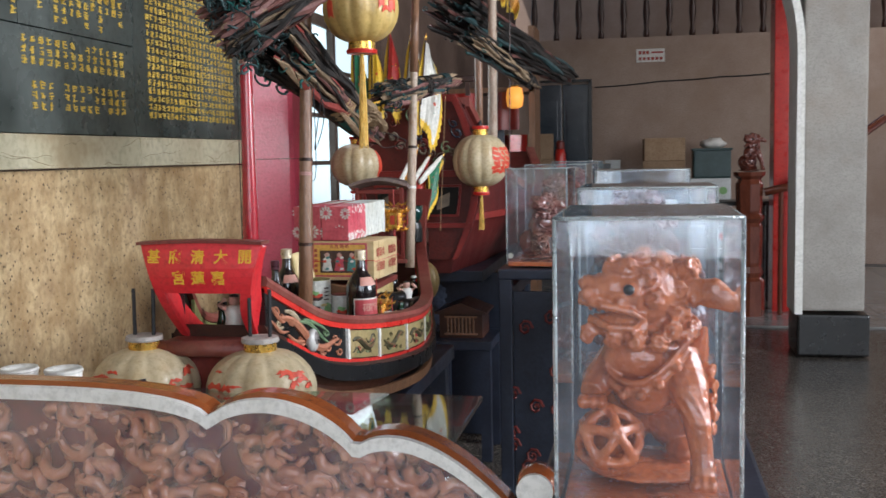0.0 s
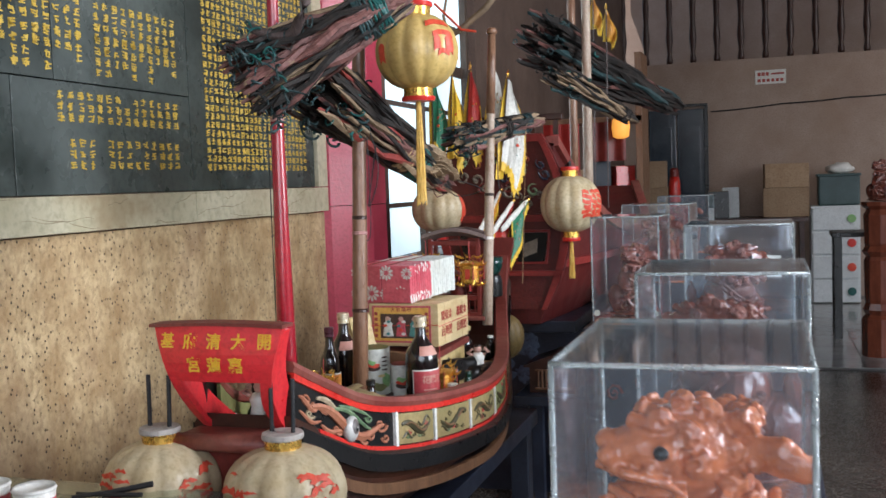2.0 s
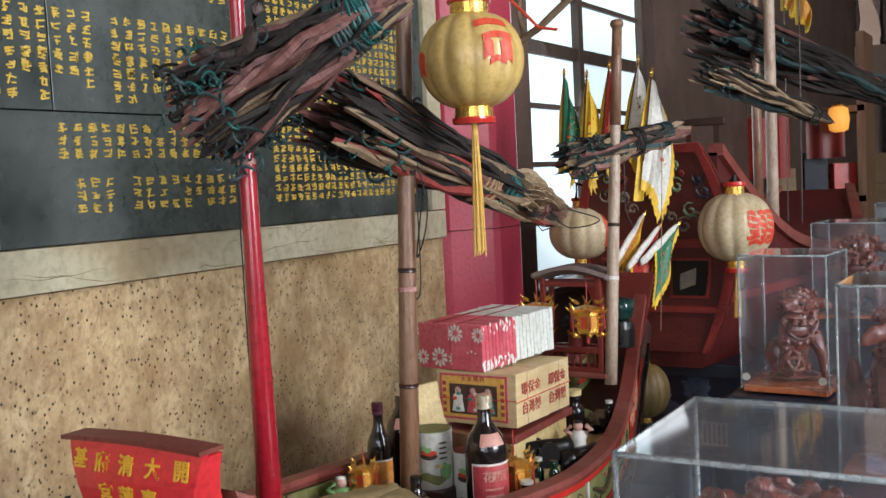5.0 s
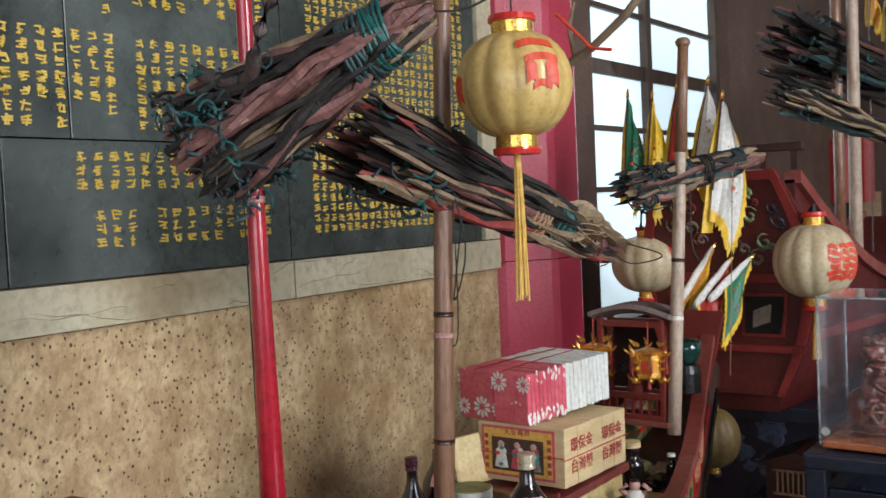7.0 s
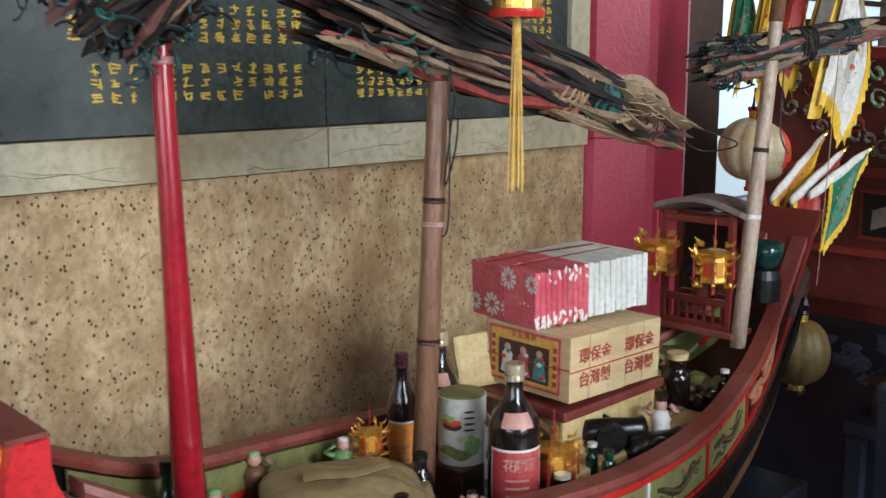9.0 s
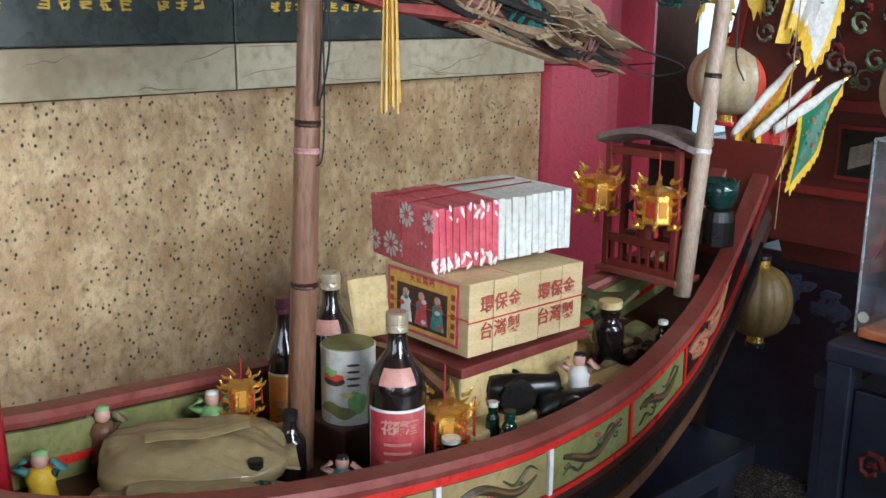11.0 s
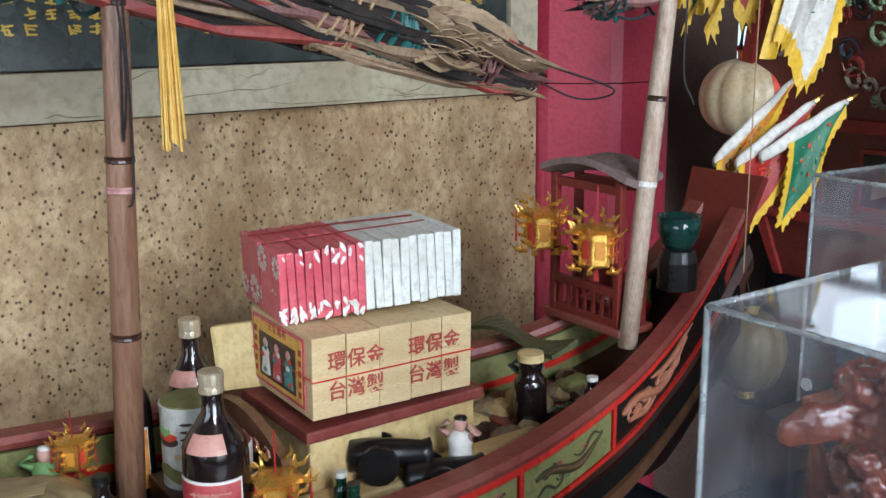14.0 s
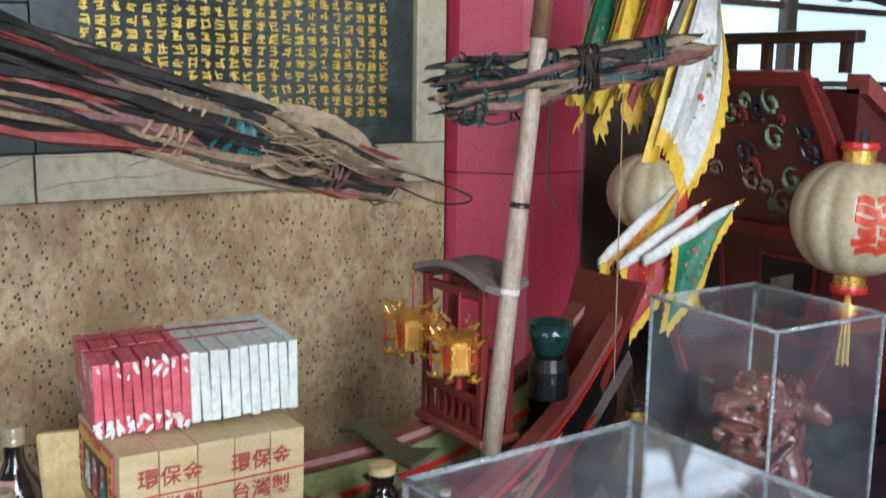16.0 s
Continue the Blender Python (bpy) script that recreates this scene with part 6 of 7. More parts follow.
def carve_lion():
    """One plain carved lion, merged and smoothed into a single mesh."""
    bm = B()
    b = lambda c, r, s=(1, 1, 1): ball(bm, c, r, s, 3)
    b((0.0, 0.03, 0.012), 0.08, (1.0, 0.9, 0.13))              # plinth
    b((0.0, 0.02, 0.135), 0.05, (0.95, 1.1, 1.2))              # body
    b((-0.008, -0.012, 0.135), 0.042, (1.0, 0.85, 1.25))       # chest
    b((0.03, 0.07, 0.075), 0.05, (0.8, 0.9, 1.1))              # haunches
    b((-0.03, 0.07, 0.07), 0.045, (0.8, 0.9, 1.1))
    b((0.04, 0.05, 0.03), 0.026, (0.9, 1.6, 0.7))
    b((-0.035, 0.05, 0.03), 0.026, (0.9, 1.6, 0.7))
    b((-0.008, -0.018, 0.228), 0.044, (1.0, 0.95, 0.98))       # skull
    b((0.004, 0.0, 0.2), 0.046, (0.95, 1.0, 1.0))
    # muzzle: upper and lower jaw with a gap between
    tube(bm, [(-0.018, -0.04, 0.232), (-0.045, -0.047, 0.236), (-0.066, -0.05, 0.232)], [0.032, 0.024, 0.017], 12)
    b((-0.07, -0.05, 0.242), 0.012, (0.9, 1.3, 0.9))
    b((-0.068, -0.066, 0.232), 0.009)
    b((-0.074, -0.04, 0.226), 0.008)
    tube(bm, [(-0.052, -0.055, 0.262), (-0.03, -0.058, 0.256), (-0.012, -0.056, 0.258)], [0.007, 0.009, 0.007], 8)
    tube(bm, [(-0.008, -0.04, 0.193), (-0.042, -0.048, 0.192), (-0.066, -0.05, 0.199)], [0.025, 0.018, 0.01], 12)
    tube(bm, [(-0.078, -0.052, 0.222), (-0.052, -0.074, 0.22), (-0.022, -0.07, 0.213), (-0.008, -0.066, 0.204), (-0.018, -0.068, 0.194), (-0.045, -0.07, 0.195), (-0.068, -0.056, 0.204)], 0.0052, 7)
    for k in range(5):
        b((-0.03 - 0.009 * k, -0.069 + 0.0015 * k * k * 0.6, 0.2155), 0.0034, (1, 1, 1.5))
    # brows, eye sockets, cheeks
    b((-0.022, -0.062, 0.2385), 0.0115)
    b((-0.032, -0.066, 0.224), 0.008)
    # mane
    for c, r, a0 in (((-0.024, -0.055, 0.262), 0.0105, 0.0), ((-0.004, -0.055, 0.25), 0.0125, 1.0), ((0.004, -0.052, 0.226), 0.0125, 2.0), ((0.03, -0.03, 0.232), 0.011, 0.5), ((0.03, -0.04, 0.208), 0.0125, 2.6),
                     ((0.022, -0.05, 0.19), 0.0125, 1.5), ((0.036, -0.034, 0.178), 0.0115, 0.3), ((0.008, -0.058, 0.178), 0.0115, 3.0), ((-0.016, -0.062, 0.178), 0.0115, 1.2), ((-0.042, -0.062, 0.182), 0.011, 2.2),
                     ((-0.07, -0.05, 0.184), 0.0105, 0.8), ((0.012, -0.03, 0.264), 0.012, 1.0), ((-0.01, -0.03, 0.272), 0.011, 2.0), ((0.028, -0.015, 0.25), 0.012, 0.0)):
        curl(bm, c, r, 1.6, 0.0036, a0)
    for k in range(22):                                        # curls round the back
        a, z = radians(-25 + 205 * (k % 8) / 7), 0.255 - 0.034 * (k // 8)
        nv = (math.cos(a), math.sin(a), 0.25)
        curl(bm, (0.002 + 0.042 * math.cos(a), -0.008 + 0.04 * math.sin(a), z), 0.0125, 1.5, 0.0036, k, nv)
    # ears, broad leaves
    for s in (1, -1):
        pts = [(s * 0.024 + 0.004, -0.02, 0.229), (s * 0.045 + 0.004, -0.028, 0.231), (s * 0.066 + 0.004, -0.034, 0.229), (s * 0.083 + 0.004, -0.036, 0.22), (s * 0.09 + 0.004, -0.036, 0.214)]
        if s > 0:
            for (p0, p1), (q0, q1) in zip(zip(pts, pts[1:]), ((0.011, 0.015), (0.015, 0.0185), (0.0185, 0.013), (0.013, 0.004))):
                for f in (0, 0.25, 0.5, 0.75, 1.0):
                    c = Vector(p0).lerp(Vector(p1), f)
                    ball(bm, c, q0 + (q1 - q0) * f, (0.8, 0.55, 1), 2)
    # breastplate, collar with bells
    b((-0.018, -0.047, 0.156), 0.03, (1.15, 0.5, 0.75))
    pts = [(-0.05 + 0.092 * k / 14, -0.05 - 0.02 * math.sin(math.pi * k / 14), 0.15 - 0.022 * math.sin(math.pi * (k / 14) ** 0.75) + 0.03 * (k / 14) ** 2) for k in range(15)]
    tube(bm, pts, 0.0045, 7)
    tube(bm, [(p[0], p[1] + 0.004, p[2] - 0.012) for p in pts], 0.0055, 7)
    for k in (3, 6, 9, 12):
        b((pts[k][0], pts[k][1] - 0.004, pts[k][2] - 0.014), 0.0062)
    # fore legs
    tube(bm, [(0.03, -0.012, 0.155), (0.042, -0.032, 0.118), (0.052, -0.046, 0.082), (0.056, -0.05, 0.05), (0.057, -0.054, 0.026)], [0.026, 0.024, 0.0165, 0.013, 0.015], 12)
    for k in (-1, 0, 1):
        b((0.057 + 0.009 * k, -0.066, 0.02), 0.0095, (0.8, 1.5, 1.0))
    tube(bm, [(-0.034, -0.012, 0.15), (-0.056, -0.03, 0.128), (-0.066, -0.05, 0.116)], [0.026, 0.021, 0.015], 12)
    for k in (-1, 0, 1):
        b((-0.064 + 0.01 * k, -0.064, 0.11), 0.009, (0.9, 1.4, 1.0))
    for k in range(5):                                         # knee tufts
        curl(bm, (0.066 + 0.002 * (k % 2), -0.02 + 0.004 * k, 0.07 + 0.017 * k), 0.008, 1.2, 0.003, k, (0.8, -0.6, 0))
    # openwork ball under the paw
    ico = bmesh.new()
    bmesh.ops.create_icosphere(ico, subdivisions=1, radius=0.036, matrix=Matrix.Translation((-0.046, -0.048, 0.062)))
    for e in ico.edges:
        p, q = e.verts[0].co, e.verts[1].co
        mid = (p + q) / 2
        mid += (mid - Vector((-0.046, -0.048, 0.062))) * 0.15
        tube(bm, [p, mid, q], [0.0085, 0.0065, 0.0085], 6)
    ico.free()
    b((-0.046, -0.048, 0.062), 0.019)
    # tail
    tube(bm, [(0.03, 0.09, 0.06), (0.052, 0.085, 0.11), (0.058, 0.07, 0.15), (0.066, 0.062, 0.175)], [0.018, 0.02, 0.014, 0.004], 8)
    tmp = part("tmp_lion", bm, CASEWOOD)
    md = tmp.modifiers.new("merge", "REMESH")
    md.mode, md.voxel_size, md.use_smooth_shade = "VOXEL", 0.0019, True
    me = bpy.data.meshes.new_from_object(tmp.evaluated_get(bpy.context.evaluated_depsgraph_get()))
    bpy.data.objects.remove(tmp)
    nor = [v.normal.copy() for v in me.vertices]
    for v, nn in zip(me.vertices, nor):                       # chisel marks
        c = v.co
        v.co = c - nn * (0.0012 * abs(noise.noise(c * 70)) + 0.0008 * abs(noise.noise(c * 160 + Vector((3, 1, 7)))))
    me.materials.append(BLACK)
    bm = bmesh.new()
    bm.from_mesh(me)
    ball(bm, (-0.0235, -0.0705, 0.2375), 0.0066, (1, 1, 1), 2, None, 1)
    bm.to_mesh(me)
    bm.free()
    return me


LION = carve_lion()
LION.name = "carved_lion"
# second lion mesh, its wood colour darkened for the shaded cases
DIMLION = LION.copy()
DIMLION.materials[0] = SHADEDLION


def show_case(x0, x1, y0, y1, z0=0.985, z1=1.325, turn=0.0, lion_turn=0.0, mirror=1, spot=None, size=None, mesh=None, bolts=False):
    cx, cy, w, d, h = (x0 + x1) / 2, (y0 + y1) / 2, x1 - x0, y1 - y0, z1 - z0
    t = thing("display_case", "clear dusty acrylic box case with pale edges, on a dark stand", "display case", (cx, cy, z0), "display cases of carved lions")
    t.rotation_euler = (0, 0, radians(turn))
    e = 0.004
    for nm, c, s in (("front_pane", (0, -d / 2 + e / 2, h / 2), (w - 0.008, e, h - 0.008)), ("back_pane", (0, d / 2 - e / 2, h / 2), (w - 0.008, e, h - 0.008)),
                     ("side_pane", (-w / 2 + e / 2, 0, h / 2), (e, d - 0.008, h - 0.008)), ("side_pane", (w / 2 - e / 2, 0, h / 2), (e, d - 0.008, h - 0.008)),
                     ("top_pane", (0, 0, h - e / 2), (w - 0.008, d - 0.008, e))):
        p = part(nm, box(B(), c, s), ACRYLIC_TOP if nm == "top_pane" else ACRYLIC, t)
        p.visible_shadow = False
    r = 0.0026
    for sx in (-1, 1):
        for sy in (-1, 1):
            part("edge", tube(B(), [(sx * (w / 2 - r), sy * (d / 2 - r), 0), (sx * (w / 2 - r), sy * (d / 2 - r), h - r)], r, 8), ACRYLIC_EDGE, t, "pale polished acrylic edge", True)
        part("edge", tube(B(), [(sx * (w / 2 - r), -d / 2 + r, h - r), (sx * (w / 2 - r), d / 2 - r, h - r)], r, 8), ACRYLIC_EDGE, t, "pale polished acrylic edge", True)
        part("edge", tube(B(), [(-w / 2 + r, sx * (d / 2 - r), h - r), (w / 2 - r, sx * (d / 2 - r), h - r)], r, 8), ACRYLIC_EDGE, t, "pale polished acrylic edge", True)
    part("base_board", box(B(), (0, 0, -0.0), (w - 0.012, d - 0.012, 0.016), bevel=0.003), CASEWOOD, t, "carved reddish base board")
    for sx in (-1, 1) if bolts else ():
        part("bolt", lathe(B(), [(0.0, -0.004), (0.006, -0.004), (0.0095, -0.0015), (0.0095, 0.0)], 16, pose(sx * (w / 2 - 0.016), -d / 2, 0.03, -90, 0, 0) @ pose(0, 0, 0, 180, 0, 0)), TIN, t, "pale round bolt")
    li = new("carved_lion", mesh or LION)
    k = size or (h - 0.035) / 0.297
    lx, ly = spot or (cx + 0.004, cy + 0.01)
    li.matrix_world = pose(lx, ly, z0 + 0.009, 0, 0, lion_turn) @ Matrix.Diagonal((k * mirror, k, k, 1))
    tagged(li, "varnished carved wooden lion, darkened for shade, standing inside the acrylic case" if mesh else "glossy carved reddish wooden lion standing inside the acrylic case", "carved lion", "carved lions")
    return t


show_case(0.585, 0.788, 1.33, 1.585, 0.966, 1.308)
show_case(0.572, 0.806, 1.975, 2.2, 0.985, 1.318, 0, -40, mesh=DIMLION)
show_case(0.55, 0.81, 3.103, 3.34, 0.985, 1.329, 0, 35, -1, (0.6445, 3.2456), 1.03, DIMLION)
# white sheet added in the case, standing in for the lid's bright reflection
bm = B()
sheet(bm, lambda a, b: (0.64 + 0.14 * a, 3.24 + 0.075 * b, 1.19 + 0.05 * b + 0.006 * math.sin(5 * a)), 8, 4, 0.002)
tagged(part("paper_sheet", bm, WHITEPAPER), "white sheet added inside the acrylic case for the bright reflection on its lid", "paper")
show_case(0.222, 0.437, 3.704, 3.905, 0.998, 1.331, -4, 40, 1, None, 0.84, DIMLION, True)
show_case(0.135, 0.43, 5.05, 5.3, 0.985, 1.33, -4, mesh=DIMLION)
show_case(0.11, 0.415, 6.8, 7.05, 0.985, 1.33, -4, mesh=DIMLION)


def stand(label, x0, x1, y0, y1, top, panel=True):
    t = thing("display_stand", label, "stand", ((x0 + x1) / 2, (y0 + y1) / 2, 0))
    w, d = x1 - x0, y1 - y0
    part("top_board", box(B(), (0, 0, top - 0.018), (w, d, 0.036), bevel=0.006), BLUEBLACK, t)
    for sx in (-1, 1):
        for y in (-d / 2 + 0.03, d / 2 - 0.03):
            part("leg", box(B(), (sx * (w / 2 - 0.025), y, (top - 0.036) / 2), (0.045, 0.045, top - 0.036), bevel=0.004), BLUEBLACK, t)
        part("side_rail", box(B(), (sx * (w / 2 - 0.025), 0, top - 0.1), (0.03, d - 0.12, 0.05), bevel=0.003), BLUEBLACK, t)
    part("front_panel", box(B(), (0, -d / 2 + 0.03, top * 0.52), (w - 0.1, 0.02, top * 0.8), bevel=0.003), BLUEBLACK, t)
    random.seed(int(y0 * 100))
    for k in range(14):
        c = (random.uniform(-0.35, 0.35) * w, -d / 2 + 0.018, top * random.uniform(0.22, 0.85))
        pts = [(c[0] + 0.026 * (1 - i / 12) * math.cos(i * 0.9), c[1], c[2] + 0.03 * (1 - i / 12) * math.sin(i * 0.9)) for i in range(12)]
        part("carved_scroll", tube(B(), pts, 0.005, 5), DARKRED, t, "dark red carved scroll")
    return t


stand("blue-black painted stand with a carved front panel", 0.555, 0.83, 1.29, 3.86, 0.966)
stand("tall blue-black stand with red carved panel", 0.19, 0.46, 3.67, 7.12, 0.984)

# ---- glass-topped table with lantern reflections ----
gt = thing("glass_table", "black lacquered table under a sheet of plate glass", "table", (-0.27, 1.82, 0))
part("glass_sheet", box(B(), (0, 0, 0.919), (1.31, 0.54, 0.011), bevel=0.002), GLASS, gt, "greenish plate glass sheet").visible_shadow = False
part("tabletop", box(B(), (-0.05, 0.0, 0.89), (1.16, 0.5, 0.035), bevel=0.004), surface("glossy_black_top", (0.01, 0.011, 0.01), (0.02, 0.02, 0.018), 0.12, scale=5, bump=0.01), gt)
for x in (-0.58, 0.48):
    for y in (-0.2, 0.2):
        part("leg", box(B(), (x, y, 0.436), (0.05, 0.05, 0.872), bevel=0.004), BLACK, gt)


def cup(x, y):
    t = thing("paper_cup", "small white cup with a red printed band on the table", "cup", (x, y, 0.9265), "cups on the table")
    t.scale = (1, 1, 1.15)
    part("body", lathe(B(), [(0.021, 0), (0.0295, 0.098), (0.0275, 0.098), (0.019, 0.004)], 24), WHITE, t, smooth=True)
    part("band", lathe(B(), [(0.0258, 0.05), (0.0292, 0.088), (0.0287, 0.088), (0.0252, 0.05)], 24), REDLABEL, t, "red printed band", True)
    part("rim", lathe(B(), [(0.0285, 0.095), (0.031, 0.098), (0.029, 0.102), (0.0272, 0.098)], 24), WHITE, t, smooth=True)
    for a in (-60, -120):
        bm = B()
        ball(bm, (0.0274 * math.cos(radians(a)), 0.0274 * math.sin(radians(a)), 0.068), 0.0095, (1, 1, 1), 2, Matrix.Rotation(radians(a), 4, "Z") @ Matrix.Diagonal((0.15, 1, 1, 1)))
        part("printed_disc", bm, WHITE, t)


for x in (-0.245, -0.325, -0.405):
    cup(x, 1.71)
tg = thing("tongs", "dark metal tongs lying on the glass table", "tongs", (-0.34, 2.0, 0.93))
part("arm", tube(B(), [(-0.06, -0.02, 0.004), (0.0, 0.005, 0.008), (0.07, 0.03, 0.02)], [0.003, 0.005, 0.0055], 6), BLACKWIRE, tg)
part("arm", tube(B(), [(-0.065, 0.0, 0.004), (0.0, -0.004, 0.006), (0.06, 0.012, 0.006)], [0.003, 0.004, 0.004], 6), BLACKWIRE, tg)

# ---- carved bench back in the foreground ----
bench = thing("carved_screen", "varnished wooden screen with a scalloped white border, openwork carving behind acrylic", "carved screen", (0, 1.42, 0))


def lobe(x):
    if x < 0.142:
        u = (x + 0.13) / 0.272
        return 1.047 + 0.037 * math.sqrt(max(0, 1 - abs(u) ** 3))
    if x < 0.334:
        u = (x - 0.142) / 0.192
        return 1.047 - 0.031 * u + 0.043 * math.sin(math.pi * u) ** 0.6
    u = (x - 0.334) / 0.196
    return 1.016 - 0.075 * u ** 1.8 + 0.033 * math.sin(math.pi * min(1, u)) ** 0.6 * (1 - 0.4 * u)


XS = [-0.75 + 0.01 * i for i in range(129)]
bm = B()
loft(bm, [[(x, -0.004, lobe(max(x, -0.4)) - 0.012), (x, -0.004, lobe(max(x, -0.4)) + 0.002), (x, 0.008, lobe(max(x, -0.4)) + 0.006), (x, 0.036, lobe(max(x, -0.4)) + 0.006), (x, 0.043, lobe(max(x, -0.4)) - 0.012)] for x in XS])
part("crest_rail", bm, BENCHWOOD, bench, "varnished orange-brown crest rail")
bm = B()
loft(bm, [[(x, -0.012, lobe(max(x, -0.4)) - 0.016), (x, -0.012, lobe(max(x, -0.4)) + 0.001), (x, -0.003, lobe(max(x, -0.4)) + 0.002), (x, -0.003, lobe(max(x, -0.4)) - 0.013)] for x in XS])
part("white_border", bm, WHITE, bench, "white painted border")
bm = B()
loft(bm, [[(x, 0.028, 0.55), (x, 0.028, lobe(max(x, -0.4)) - 0.012), (x, 0.042, lobe(max(x, -0.4)) - 0.012), (x, 0.042, 0.55)] for x in XS])
part("back_panel", bm, DARKRED, bench)
bm = B()
loft(bm, [[(x, -0.007, 0.56), (x, -0.007, lobe(max(x, -0.4)) - 0.013), (x, -0.0045, lobe(max(x, -0.4)) - 0.013), (x, -0.0045, 0.56)] for x in XS])
part("acrylic_sheet", bm, clear_sheet("wavy_acrylic", dust=0.06, gloss_rough=0.06, ior=1.7, wavy=0.7), bench, "dusty clear acrylic sheet").visible_shadow = False
CARVING = surface("carved_orange_wood", (0.5, 0.17, 0.085), (0.64, 0.27, 0.15), 0.35, scale=14, coat=0.5, bump=0.2, stain=(0.25, 0.06, 0.03), stain_scale=20)
random.seed(41)
for k in range(300):
    x = random.uniform(-0.45, 0.52)
    z = random.uniform(0.8, lobe(max(x, -0.4)) - 0.03)
    bm = B()
    r = random.uniform(0.012, 0.036)
    ph, dr = random.uniform(0, 6.28), random.choice((-1, 1))
    pts = [(x + r * (1 - 0.7 * i / 9) * math.cos(ph + dr * i * 0.62), 0.014 + 0.006 * math.sin(i), min(z + r * (1 - 0.7 * i / 9) * math.sin(ph + dr * i * 0.62), lobe(max(x, -0.4)) - 0.014)) for i in range(10)]
    tube(bm, pts, [0.0028 + 0.0062 * math.sin(math.pi * i / 9) for i in range(10)], 6)
    tube(bm, [(p[0], p[1] - 0.0068, p[2]) for p in pts[1:9]], 0.0016, 4)
    part("carved_leaf", bm, CARVING, bench, smooth=True)
bm = B()
for k in range(260):
    x = random.uniform(-0.6, 0.52)
    z = random.uniform(0.78, lobe(max(x, -0.4)) - 0.02)
    ball(bm, (x, 0.026, z), random.uniform(0.006, 0.018), (1, 0.5, random.uniform(0.5, 1)), 1)
part("carved_ground", bm, CARVING, bench, "low carved ground between the leaves")["kind"] = "stuff"
part("end_scroll", lathe(B(), [(0.0, -0.03), (0.02, -0.028), (0.026, 0.0), (0.02, 0.028), (0.0, 0.03)], 20, pose(0.555, 0.02, 0.975, 90, 0, 0)), BENCHWOOD, bench, smooth=True)
part("end_scroll_face", lathe(B(), [(0.006, 0), (0.022, 0.0), (0.022, 0.006), (0.006, 0.006)], 20, pose(0.555, -0.008, 0.975, 90, 0, 0)), WHITE, bench)
for x in (-0.7, 0.51):
    part("post", box(B(), (x, 0.02, 0.455), (0.05, 0.06, 0.91), bevel=0.006), BENCHWOOD, bench)
part("bottom_rail", box(B(), (-0.1, 0.02, 0.535), (1.2, 0.05, 0.05), bevel=0.006), BENCHWOOD, bench)

# ---- the far boat ----
X2 = -0.275
# hull, band and scroll paints darkened for the shade over the far boat
FARRED = surface("shaded_wine_paint", (0.075, 0.009, 0.008), (0.12, 0.015, 0.012), 0.45, scale=6, bump=0.08, stain=(0.04, 0.01, 0.008))
DIMPALE = surface("shaded_pale_paint", (0.13, 0.1, 0.075), (0.21, 0.17, 0.125), 0.6, scale=20)
SHADERED = surface("shaded_red_paint", (0.17, 0.014, 0.012), (0.24, 0.024, 0.018), 0.45, scale=6)
far = thing("model_boat", "larger dark red painted model boat seen bow-on behind the first", "model boat", (X2, 4.6, 0))
w2 = curve((0, 0.2, 0.5, 1.2, 2.0, 2.6), (0.2, 0.245, 0.31, 0.36, 0.33, 0.2))
t2 = curve((0, 0.2, 0.5, 1.2, 2.0, 2.6), (1.6, 1.45, 1.28, 1.18, 1.22, 1.4))
bm = B()
loft(bm, [[(w2(y), y, t2(y)), (w2(y) * 0.97, y, 1.1), (w2(y) * 0.6, y + 0.02, 0.86), (-w2(y) * 0.6, y + 0.02, 0.86), (-w2(y) * 0.97, y, 1.1), (-w2(y), y, t2(y))] for y in [0.13 * i for i in range(21)]])
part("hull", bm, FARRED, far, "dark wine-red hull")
for s in (-1, 1):
    bm = B()
    loft(bm, [[(s * (w2(y) + 0.02), y, t2(y) - 0.01), (s * (w2(y) + 0.02), y, t2(y) + 0.03), (s * (w2(y) - 0.03), y, t2(y) + 0.03), (s * (w2(y) - 0.03), y, t2(y) - 0.01)] for y in [0.13 * i for i in range(21)]])
    part("gunwale", bm, RAILRED, far, "maroon gunwale")
    bm = B()
    loft(bm, [[(s * (w2(y) + 0.012), y, 1.09), (s * (w2(y) + 0.012), y, 1.12), (s * (w2(y) - 0.01), y, 1.12), (s * (w2(y) - 0.01), y, 1.09)] for y in [0.13 * i for i in range(21)]])
    part("red_band", bm, SHADERED, far)
BP = lambda a, b: ((a - 0.5) * 2 * (0.12 + 0.16 * math.sin(math.pi * min(1.0, 0.1 + 0.75 * b))), -0.05 - 0.09 * b * b, 0.93 + 0.69 * b)
# bow plate red is darkened the same way, shade included in the colour
part("bow_plate", sheet(B(), BP, 12, 12, 0.02), surface("shaded_bow_red_paint", (0.07, 0.009, 0.008), (0.11, 0.014, 0.011), 0.4, scale=6, coat=0.2), far, "red painted bow plate")
for b0, b1 in ((0.98, 1.02), (0.52, 0.56), (0.2, 0.23)):
    part("cross_band", sheet(B(), lambda a, b: tuple(Vector(BP(a, b0 + (b1 - b0) * b)) + Vector((0, -0.016, 0))), 10, 2, 0.016), SHADERED, far)
for s in (0.04, 0.96):
    part("edge_band", sheet(B(), lambda a, b: tuple(Vector(BP(s - 0.03 + 0.06 * a, b)) + Vector((0, -0.014, 0))), 2, 12, 0.014), SHADERED, far)
